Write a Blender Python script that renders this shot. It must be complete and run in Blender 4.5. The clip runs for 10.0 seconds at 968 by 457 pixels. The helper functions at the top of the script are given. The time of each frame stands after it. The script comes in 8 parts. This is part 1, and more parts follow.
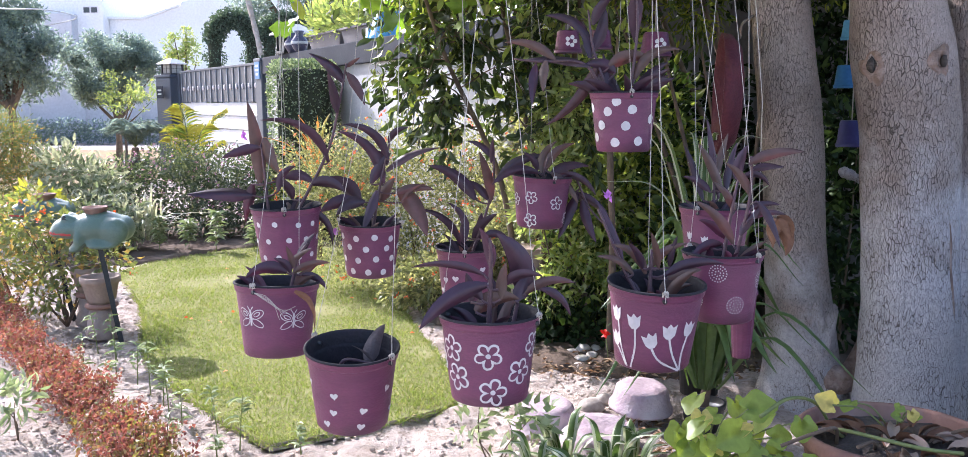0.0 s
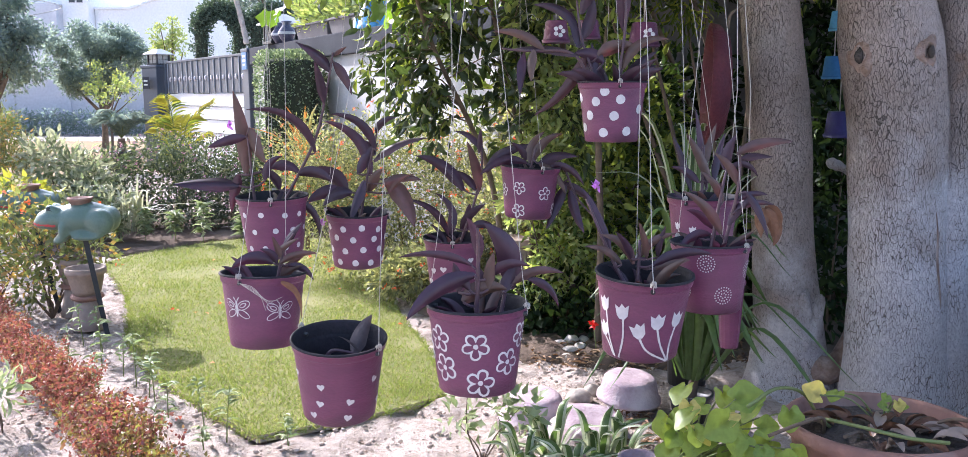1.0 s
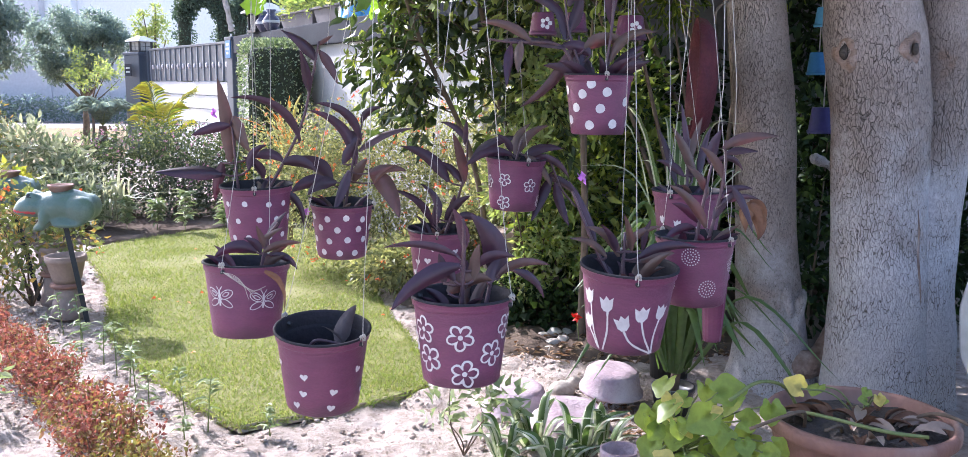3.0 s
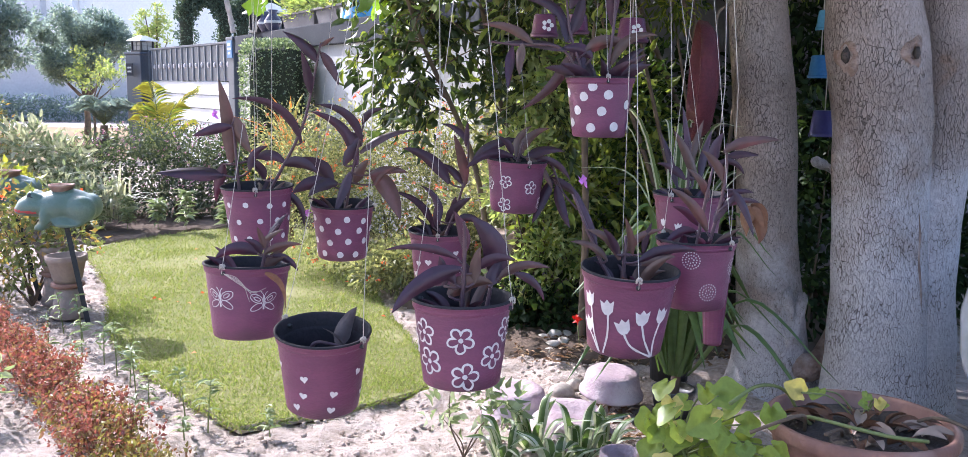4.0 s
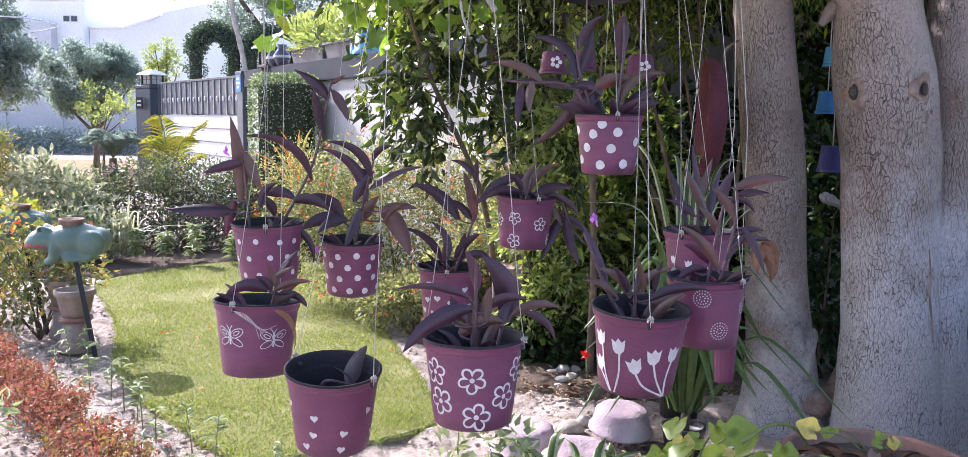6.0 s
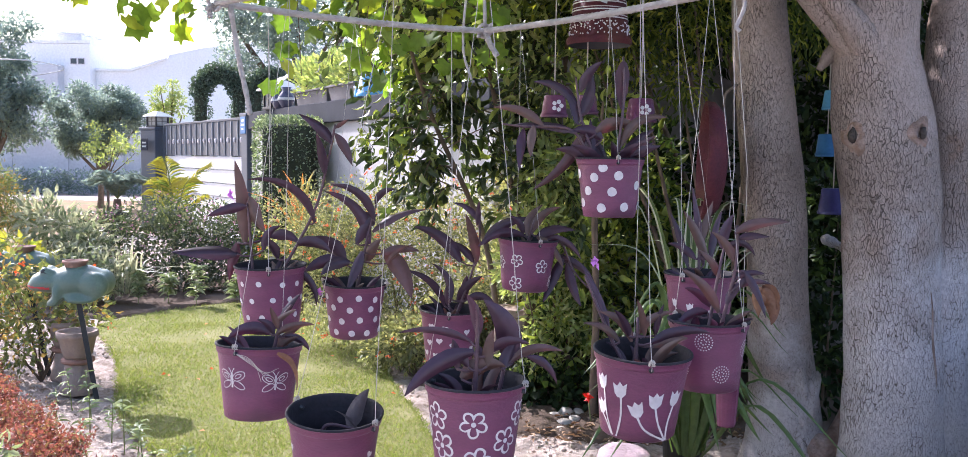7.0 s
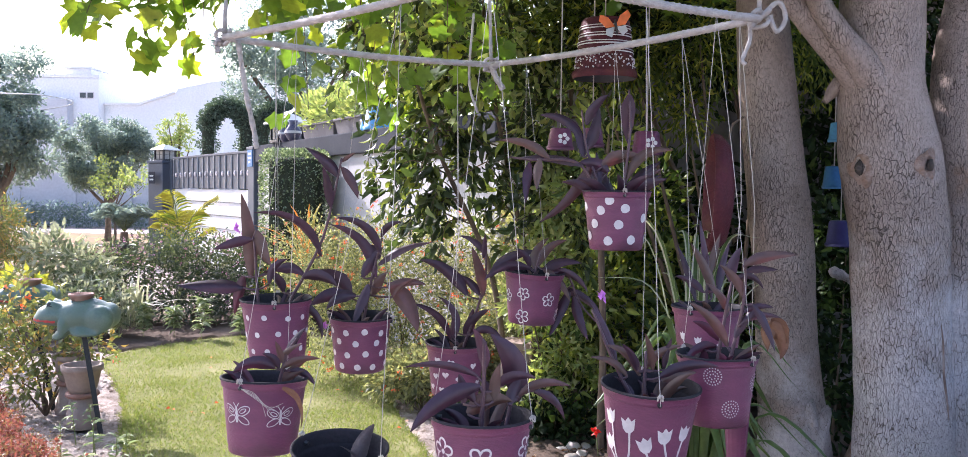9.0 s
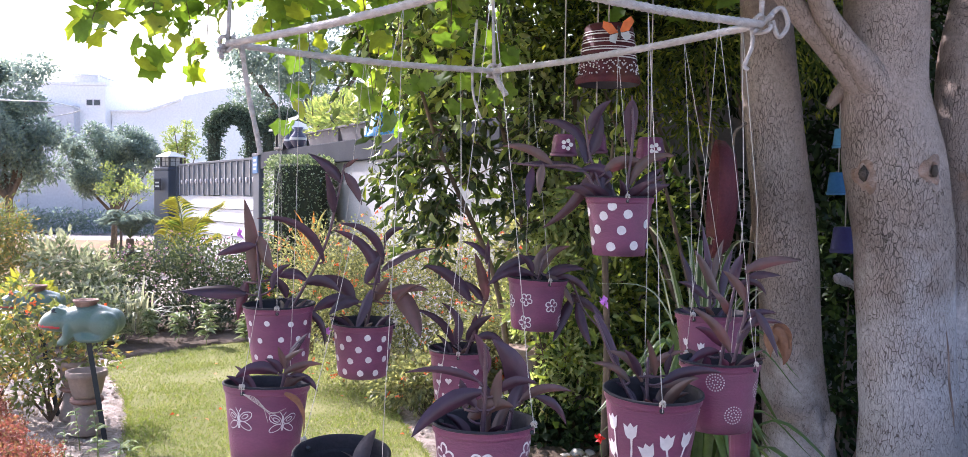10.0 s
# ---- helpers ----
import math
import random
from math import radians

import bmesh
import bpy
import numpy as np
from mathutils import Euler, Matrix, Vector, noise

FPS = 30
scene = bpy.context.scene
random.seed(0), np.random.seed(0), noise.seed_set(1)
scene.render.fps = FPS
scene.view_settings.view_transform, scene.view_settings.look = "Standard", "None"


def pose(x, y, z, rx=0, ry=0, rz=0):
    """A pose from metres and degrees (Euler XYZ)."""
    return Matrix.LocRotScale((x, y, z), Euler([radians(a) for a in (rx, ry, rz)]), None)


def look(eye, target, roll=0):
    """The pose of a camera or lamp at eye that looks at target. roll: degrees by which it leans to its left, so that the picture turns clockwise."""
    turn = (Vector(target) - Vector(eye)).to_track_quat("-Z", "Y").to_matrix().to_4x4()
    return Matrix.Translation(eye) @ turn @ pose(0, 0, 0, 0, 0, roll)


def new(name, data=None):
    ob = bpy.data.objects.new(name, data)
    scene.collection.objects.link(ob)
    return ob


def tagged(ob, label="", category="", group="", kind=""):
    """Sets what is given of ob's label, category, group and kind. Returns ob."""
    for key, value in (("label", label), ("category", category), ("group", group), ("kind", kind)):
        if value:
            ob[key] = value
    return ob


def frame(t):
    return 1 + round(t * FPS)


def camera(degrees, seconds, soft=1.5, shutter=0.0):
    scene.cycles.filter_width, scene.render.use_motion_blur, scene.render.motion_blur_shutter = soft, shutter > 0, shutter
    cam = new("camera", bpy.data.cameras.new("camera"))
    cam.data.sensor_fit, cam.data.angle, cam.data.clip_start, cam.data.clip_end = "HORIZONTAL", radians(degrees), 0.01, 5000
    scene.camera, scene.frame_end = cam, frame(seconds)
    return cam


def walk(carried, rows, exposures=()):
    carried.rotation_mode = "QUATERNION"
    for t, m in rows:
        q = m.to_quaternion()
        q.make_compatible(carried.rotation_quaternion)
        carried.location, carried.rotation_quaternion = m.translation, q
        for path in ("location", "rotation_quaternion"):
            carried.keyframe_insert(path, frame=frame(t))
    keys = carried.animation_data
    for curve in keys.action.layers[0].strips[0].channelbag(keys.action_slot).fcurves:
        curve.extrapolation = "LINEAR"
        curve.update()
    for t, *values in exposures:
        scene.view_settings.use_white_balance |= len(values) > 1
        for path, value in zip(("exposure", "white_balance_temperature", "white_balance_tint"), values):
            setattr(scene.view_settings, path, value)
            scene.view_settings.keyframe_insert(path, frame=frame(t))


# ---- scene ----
cam = camera(55.6, 10.0, soft=0.8)
PATH = [
    (0, (0.084, -0.024, 1.4), (0.051, 1.957, 1.127), -0.3),
    (0.5, (0.089, -0.016, 1.397), (0.072, 1.964, 1.116), -0.3),
    (1, (0.086, -0.012, 1.394), (0.078, 1.967, 1.103), -0.2),
    (1.5, (0.091, -0.01, 1.39), (0.097, 1.966, 1.085), -0.1),
    (2, (0.088, -0.013, 1.395), (0.105, 1.963, 1.086), 0.2),
    (2.5, (0.081, -0.01, 1.39), (0.106, 1.966, 1.082), 0.4),
    (4, (0.08, -0.006, 1.395), (0.107, 1.971, 1.089), 0.8),
    (4.5, (0.079, -0.007, 1.401), (0.103, 1.971, 1.101), 0.8),
    (5, (0.074, -0.005, 1.408), (0.095, 1.974, 1.122), 0.8),
    (6.5, (0.067, -0.005, 1.415), (0.076, 1.985, 1.219), 0.8),
    (7, (0.07, -0.02, 1.421), (0.076, 1.974, 1.271), 0.8),
    (7.5, (0.073, -0.021, 1.421), (0.078, 1.974, 1.29), 0.8),
    (8, (0.074, -0.02, 1.423), (0.076, 1.976, 1.312), 0.7),
    (8.5, (0.073, -0.016, 1.422), (0.072, 1.981, 1.323), 0.8),
    (9, (0.069, -0.011, 1.423), (0.061, 1.988, 1.343), 0.7),
    (9.5, (0.073, -0.01, 1.418), (0.06, 1.989, 1.347), 0.7),
    (10, (0.078, -0.011, 1.419), (0.058, 1.988, 1.354), 0.7),
]
walk(cam, [(t, look(eye, target, roll)) for t, eye, target, roll in PATH], [(0, 1.64, 5800, 21), (1.4, 1.66, 5750, 21), (2.2, 1.72, 5650, 21), (4, 1.64, 5720, 21), (6.5, 1.58, 5850, 24), (7, 1.55, 5860, 24), (8, 1.68, 5880, 24), (9, 1.58, 5900, 24), (10, 1.58, 5920, 25)])

# ---- light ----
SUN_EL, SUN_AZ = 37.0, -46.0          # degrees above the ground; to the left of straight ahead
sun_dir = Vector((math.sin(radians(SUN_AZ)) * math.cos(radians(SUN_EL)), math.cos(radians(SUN_AZ)) * math.cos(radians(SUN_EL)), math.sin(radians(SUN_EL))))
world = bpy.data.worlds.new("sky")
scene.world = world
world.use_nodes = True
wn = world.node_tree
sky = wn.nodes.new("ShaderNodeTexSky")
sky.sky_type, sky.sun_disc = "NISHITA", False
sky.sun_elevation, sky.sun_rotation = radians(SUN_EL), radians(SUN_AZ)
sky.dust_density, sky.air_density = 2.5, 1.2
wn.links.new(sky.outputs[0], wn.nodes["Background"].inputs[0])
wn.nodes["Background"].inputs[1].default_value = 0.15
sun = new("sun", bpy.data.lights.new("sun", "SUN"))
sun.data.energy, sun.data.angle, sun.data.color = 3.7, radians(0.6), (1.0, 0.955, 0.90)
sun.matrix_world = look(sun_dir * 30, (0, 0, 0))

# ---- tools ----
rng = np.random.default_rng(7)


def nrm(a):
    return a / np.maximum(np.linalg.norm(a, axis=-1, keepdims=True), 1e-9)


def to_mesh(name, verts, faces, mats=None, smooth=True, index=None):
    me = bpy.data.meshes.new(name)
    me.from_pydata([tuple(v) for v in verts], [], [tuple(f) for f in faces])
    if mats is not None:
        for m in (mats if isinstance(mats, (list, tuple)) else [mats]):
            me.materials.append(m)
    if smooth:
        me.polygons.foreach_set("use_smooth", [True] * len(me.polygons))
    if index is not None:
        me.polygons.foreach_set("material_index", index)
    me.update()
    return me


def fast_mesh(name, verts, tris, mat):
    """A mesh of triangles from arrays."""
    me = bpy.data.meshes.new(name)
    n = len(tris)
    me.vertices.add(len(verts))
    me.vertices.foreach_set("co", np.ascontiguousarray(verts, dtype=np.float32).ravel())
    me.loops.add(n * 3)
    me.loops.foreach_set("vertex_index", np.ascontiguousarray(tris, dtype=np.int32).ravel())
    me.polygons.add(n)
    me.polygons.foreach_set("loop_start", np.arange(0, n * 3, 3, dtype=np.int32))
    me.polygons.foreach_set("use_smooth", np.ones(n, dtype=bool))
    me.materials.append(mat)
    me.update(calc_edges=True)
    me.validate()
    return me


def part(name, me, parent, label="", m=None):
    ob = new(name, me)
    ob.parent = parent
    if m is not None:
        ob.matrix_local = m
    if label:
        tagged(ob, label)
    return ob


def thing(name, x, y, z, label, category, group="", kind="", rz=0, rx=0, ry=0):
    ob = new(name)
    ob.empty_display_size = 0.05
    ob.matrix_world = pose(x, y, z, rx, ry, rz)
    return tagged(ob, label, category, group, kind)


def merge(*pieces):
    """Joins (verts, faces) pairs."""
    vs, fs = [], []
    for v, f in pieces:
        o = len(vs)
        vs += [tuple(p) for p in v]
        fs += [tuple(i + o for i in q) for q in f]
    return vs, fs


def lathe(profile, seg=32, wob=0.0):
    """Turns (radius, height) pairs round z. Ends at radius 0 are closed."""
    vs, fs = [], []
    for k, (r, z) in enumerate(profile):
        for i in range(seg):
            a = 2 * math.pi * i / seg
            q = r * (1 + wob * math.sin(3 * a + k))
            vs.append((q * math.cos(a), q * math.sin(a), z))
    for k in range(len(profile) - 1):
        for i in range(seg):
            j = (i + 1) % seg
            fs.append((k * seg + i, k * seg + j, (k + 1) * seg + j, (k + 1) * seg + i))
    return vs, fs


def tube(points, radii, seg=8, rough=0.0, seed=0.0, cap=True):
    """A swept tube through points, with a radius for each point."""
    P = [Vector(p) for p in points]
    if not isinstance(radii, (list, tuple)):
        radii = [radii] * len(P)
    vs, fs = [], []
    side = None
    for k, p in enumerate(P):
        d = (P[min(k + 1, len(P) - 1)] - P[max(k - 1, 0)]).normalized()
        if side is None:
            side = d.cross(Vector((0.31, 0.9, 0.17))).normalized()
        side = (side - d * side.dot(d)).normalized()
        up = d.cross(side)
        for i in range(seg):
            a = 2 * math.pi * i / seg
            w = side * math.cos(a) + up * math.sin(a)
            r = radii[k]
            if rough:
                q = p + w * r
                r *= 1 + rough * noise.noise(Vector((q.x * 3.2, q.y * 3.2, q.z * 1.3 + seed))) + 0.4 * rough * noise.noise(Vector((q.x * 11, q.y * 11, q.z * 5 + seed)))
            vs.append(tuple(p + w * r))
    n = len(P)
    for k in range(n - 1):
        for i in range(seg):
            j = (i + 1) % seg
            fs.append((k * seg + i, k * seg + j, (k + 1) * seg + j, (k + 1) * seg + i))
    if cap:
        fs.append(tuple(range(seg - 1, -1, -1)))
        fs.append(tuple(range((n - 1) * seg, n * seg)))
    return vs, fs


def curve_points(pts, n):
    """A smooth line through pts (Catmull-Rom), n steps between each two."""
    P = [Vector(p) for p in pts]
    P = [P[0] * 2 - P[1]] + P + [P[-1] * 2 - P[-2]]
    out = []
    for k in range(1, len(P) - 2):
        a, b, c, d = P[k - 1:k + 3]
        for i in range(n):
            t = i / n
            out.append(0.5 * (2 * b + (c - a) * t + (2 * a - 5 * b + 4 * c - d) * t * t + (3 * b - a - 3 * c + d) * t ** 3))
    out.append(P[-2])
    return out


def box(x0, y0, z0, x1, y1, z1, bev=0.0):
    bm = bmesh.new()
    bmesh.ops.create_cube(bm, size=1.0)
    for v in bm.verts:
        v.co = Vector((x0 + (v.co.x + 0.5) * (x1 - x0), y0 + (v.co.y + 0.5) * (y1 - y0), z0 + (v.co.z + 0.5) * (z1 - z0)))
    if bev:
        bmesh.ops.bevel(bm, geom=list(bm.edges), offset=bev, segments=2, affect="EDGES", profile=0.6)
    bm.verts.index_update()
    out = [tuple(v.co) for v in bm.verts], [tuple(v.index for v in f.verts) for f in bm.faces]
    bm.free()
    return out


def lumpy(rx, ry, rz, amount=0.15, seed=0.0, sub=3, freq=1.6):
    """A pebble or clod: a sphere pushed about by noise."""
    bm = bmesh.new()
    bmesh.ops.create_icosphere(bm, subdivisions=sub, radius=1.0)
    for v in bm.verts:
        k = 1 + amount * noise.noise(v.co * freq + Vector((seed, seed * 1.7, -seed)))
        v.co = Vector((v.co.x * rx * k, v.co.y * ry * k, v.co.z * rz * k))
    bm.verts.index_update()
    out = [tuple(v.co) for v in bm.verts], [tuple(v.index for v in f.verts) for f in bm.faces]
    bm.free()
    return out


# leaf outlines: along, across, lift; and triangles
OVAL = (np.array([(0, 0, 0), (0.42, 0.5, 0.16), (0.48, 0, 0), (0.42, -0.5, 0.16), (1, 0, -0.1)]), [(0, 2, 1), (1, 2, 4), (0, 3, 2), (3, 4, 2)])
LONG = (np.array([(0, 0, 0), (0.3, 0.5, 0.12), (0.32, 0, 0.03), (0.3, -0.5, 0.12), (0.68, 0.36, 0.02), (0.7, 0, -0.07), (0.68, -0.36, 0.02), (1, 0, -0.3)]),
        [(0, 2, 1), (0, 3, 2), (1, 2, 5), (1, 5, 4), (2, 3, 6), (2, 6, 5), (4, 5, 7), (5, 6, 7)])
BLADE = (np.array([(0, 0.5, 0), (0, -0.5, 0), (0.55, 0.35, 0), (0.55, -0.35, 0), (1, 0, -0.2)]), [(0, 1, 3), (0, 3, 2), (2, 3, 4)])
LOBED = (np.array([(0.38, 0, 0.0), (0, 0, 0), (-0.12, 0.28, -0.03), (0.12, 0.52, -0.05), (0.32, 0.38, 0.05), (0.55, 0.56, -0.05), (0.66, 0.26, 0.05), (1, 0, -0.12),
                   (0.66, -0.26, 0.05), (0.55, -0.56, -0.05), (0.32, -0.38, 0.05), (0.12, -0.52, -0.05), (-0.12, -0.28, -0.03)]),
         [(0, i, i + 1) for i in range(1, 12)] + [(0, 12, 1)])
TINY = (np.array([(0, 0, 0), (0.5, 0.5, 0.1), (0.5, -0.5, 0.1), (1, 0, 0)]), [(0, 2, 1), (1, 2, 3)])


def leaves(name, P, D, L, W, mat, shape=OVAL, flat=0.0):
    """One mesh of many leaves at points P along D, of lengths L and widths W. flat turns their faces up."""
    T, tri = shape
    n = len(P)
    D = nrm(D)
    R = rng.normal(size=(n, 3)) * (1 - flat) + np.array([0, 0, 1.0]) * flat * 2
    S = nrm(np.cross(D, R))
    N = nrm(np.cross(S, D))
    L = np.broadcast_to(L, (n,)).reshape(n, 1, 1)
    W = np.broadcast_to(W, (n,)).reshape(n, 1, 1)
    V = P[:, None] + D[:, None] * L * T[None, :, 0:1] + S[:, None] * W * T[None, :, 1:2] + N[:, None] * L * T[None, :, 2:3]
    F = np.array(tri)[None] + (np.arange(n) * len(T))[:, None, None]
    return fast_mesh(name, V.reshape(-1, 3), F.reshape(-1, 3), mat)


def cloud(lumps, n, shell=0.45):
    """n points in ellipsoid lumps (x, y, z, rx, ry, rz), mostly near their skins, and their outward ways."""
    lumps = np.array(lumps, dtype=float)
    w = (lumps[:, 3] * lumps[:, 4] * lumps[:, 5]) ** 0.67
    k = rng.choice(len(lumps), n, p=w / w.sum())
    d = nrm(rng.normal(size=(n, 3)))
    r = rng.random(n) ** shell
    r = r * (0.82 + 0.3 * rng.random(n))
    return lumps[k, :3] + d * r[:, None] * lumps[k, 3:], d


def scatter_lumps(cx, cy, cz, rx, ry, rz, n, size, seed):
    """n lumps spread through one large ellipsoid, for an uneven crown."""
    r = np.random.default_rng(seed)
    d = nrm(r.normal(size=(n, 3))) * (r.random((n, 1)) ** 0.4)
    s = size * (0.6 + 0.8 * r.random(n))
    return np.column_stack([cx + d[:, 0] * rx, cy + d[:, 1] * ry, cz + d[:, 2] * rz, s, s, s * 0.75])


# ---- materials ----
def material(name, c1, c2, rough=0.8, scale=6.0, fine=60.0, bump=0.25, metal=0.0, c3=None, coat=0.0, stretch=(1, 1, 1), spec=0.5, per_piece=0.0):
    """A surface of two colours in patches, with fine grain and relief; c3 stains it in larger blots."""
    m = bpy.data.materials.new(name)
    m.use_nodes = True
    nt = m.node_tree
    b = nt.nodes["Principled BSDF"]
    tc = nt.nodes.new("ShaderNodeTexCoord")
    mp = nt.nodes.new("ShaderNodeMapping")
    mp.inputs["Scale"].default_value = stretch
    nt.links.new(tc.outputs["Object"], mp.inputs[0])

    def tex(s, detail=5.0):
        t = nt.nodes.new("ShaderNodeTexNoise")
        t.inputs["Scale"].default_value, t.inputs["Detail"].default_value = s, detail
        nt.links.new(mp.outputs[0], t.inputs["Vector"])
        return t

    def ramp(src, lo, hi):
        r = nt.nodes.new("ShaderNodeMapRange")
        r.inputs["From Min"].default_value, r.inputs["From Max"].default_value = lo, hi
        nt.links.new(src, r.inputs["Value"])
        return r.outputs[0]

    def mix(fac, a, c):
        x = nt.nodes.new("ShaderNodeMix")
        x.data_type = "RGBA"
        nt.links.new(fac, x.inputs["Factor"])
        for sock, v in ((x.inputs[6], a), (x.inputs[7], c)):
            if isinstance(v, tuple):
                sock.default_value = (*v, 1)
            else:
                nt.links.new(v, sock)
        return x.outputs[2]

    big, small = tex(scale), tex(fine, 3.0)
    col = mix(ramp(big.outputs[0], 0.35, 0.65), c1, c2)
    dark = tuple(v * 0.72 for v in c1)
    col = mix(ramp(small.outputs[0], 0.62, 0.35 - 0.4), col, dark)
    if c3 is not None:
        col = mix(ramp(tex(scale * 0.37).outputs[0], 0.52, 0.68), col, c3)
    if per_piece:
        info = nt.nodes.new("ShaderNodeObjectInfo")
        hsv = nt.nodes.new("ShaderNodeHueSaturation")
        nt.links.new(ramp(info.outputs["Random"], 0, 1), hsv.inputs["Value"])
        hsv.inputs["Value"].default_value = 1
        mr = nt.nodes.new("ShaderNodeMapRange")
        mr.inputs["To Min"].default_value, mr.inputs["To Max"].default_value = 1 - per_piece, 1 + per_piece
        nt.links.new(info.outputs["Random"], mr.inputs["Value"])
        nt.links.new(mr.outputs[0], hsv.inputs["Value"])
        nt.links.new(col, hsv.inputs["Color"])
        col = hsv.outputs[0]
    nt.links.new(col, b.inputs["Base Color"])
    rr = nt.nodes.new("ShaderNodeMapRange")
    rr.inputs["To Min"].default_value, rr.inputs["To Max"].default_value = max(0.05, rough - 0.12), min(1, rough + 0.12)
    nt.links.new(big.outputs[0], rr.inputs["Value"])
    nt.links.new(rr.outputs[0], b.inputs["Roughness"])
    b.inputs["Metallic"].default_value, b.inputs["Coat Weight"].default_value = metal, coat
    b.inputs["Specular IOR Level"].default_value = spec
    if bump:
        bp = nt.nodes.new("ShaderNodeBump")
        bp.inputs["Strength"].default_value, bp.inputs["Distance"].default_value = bump, 0.01
        nt.links.new(small.outputs[0], bp.inputs["Height"])
        nt.links.new(bp.outputs[0], b.inputs["Normal"])
    return m


def foliage(name, c1, c2, c3=None, share=0.12, trans=0.35, rough=0.45, glow=(1.25, 1.35, 0.6), spec=0.4, by_object=False):
    """Leaves: a colour for each leaf between c1 and c2, a share of c3; light passes through them."""
    m = bpy.data.materials.new(name)
    m.use_nodes = True
    nt = m.node_tree
    b, out = nt.nodes["Principled BSDF"], nt.nodes["Material Output"]
    if by_object:
        rnd = nt.nodes.new("ShaderNodeObjectInfo").outputs["Random"]
    else:
        rnd = nt.nodes.new("ShaderNodeNewGeometry").outputs["Random Per Island"]
    cr = nt.nodes.new("ShaderNodeValToRGB")
    nt.links.new(rnd, cr.inputs[0])
    e = cr.color_ramp.elements
    e[0].color, e[1].color = (*c1, 1), (*c2, 1)
    if c3 is not None:
        e[1].position = 1 - share * 1.3
        n3 = cr.color_ramp.elements.new(1 - share)
        n3.color = (*c3, 1)
    tc = nt.nodes.new("ShaderNodeTexCoord")
    tn = nt.nodes.new("ShaderNodeTexNoise")
    tn.inputs["Scale"].default_value = 35
    nt.links.new(tc.outputs["Object"], tn.inputs["Vector"])
    mr = nt.nodes.new("ShaderNodeMapRange")
    mr.inputs["To Min"].default_value, mr.inputs["To Max"].default_value = 0.65, 1.35
    nt.links.new(tn.outputs[0], mr.inputs[0])
    hv = nt.nodes.new("ShaderNodeHueSaturation")
    nt.links.new(cr.outputs[0], hv.inputs["Color"])
    nt.links.new(mr.outputs[0], hv.inputs["Value"])
    nt.links.new(hv.outputs[0], b.inputs["Base Color"])
    b.inputs["Roughness"].default_value = rough
    b.inputs["Specular IOR Level"].default_value = spec
    tr = nt.nodes.new("ShaderNodeBsdfTranslucent")
    mu = nt.nodes.new("ShaderNodeMix")
    mu.data_type, mu.blend_type = "RGBA", "MULTIPLY"
    mu.inputs["Factor"].default_value = 1.0
    nt.links.new(hv.outputs[0], mu.inputs[6])
    mu.inputs[7].default_value = (*glow, 1)
    nt.links.new(mu.outputs[2], tr.inputs[0])
    mx = nt.nodes.new("ShaderNodeMixShader")
    mx.inputs[0].default_value = trans
    nt.links.new(b.outputs[0], mx.inputs[1])
    nt.links.new(tr.outputs[0], mx.inputs[2])
    nt.links.new(mx.outputs[0], out.inputs["Surface"])
    return m


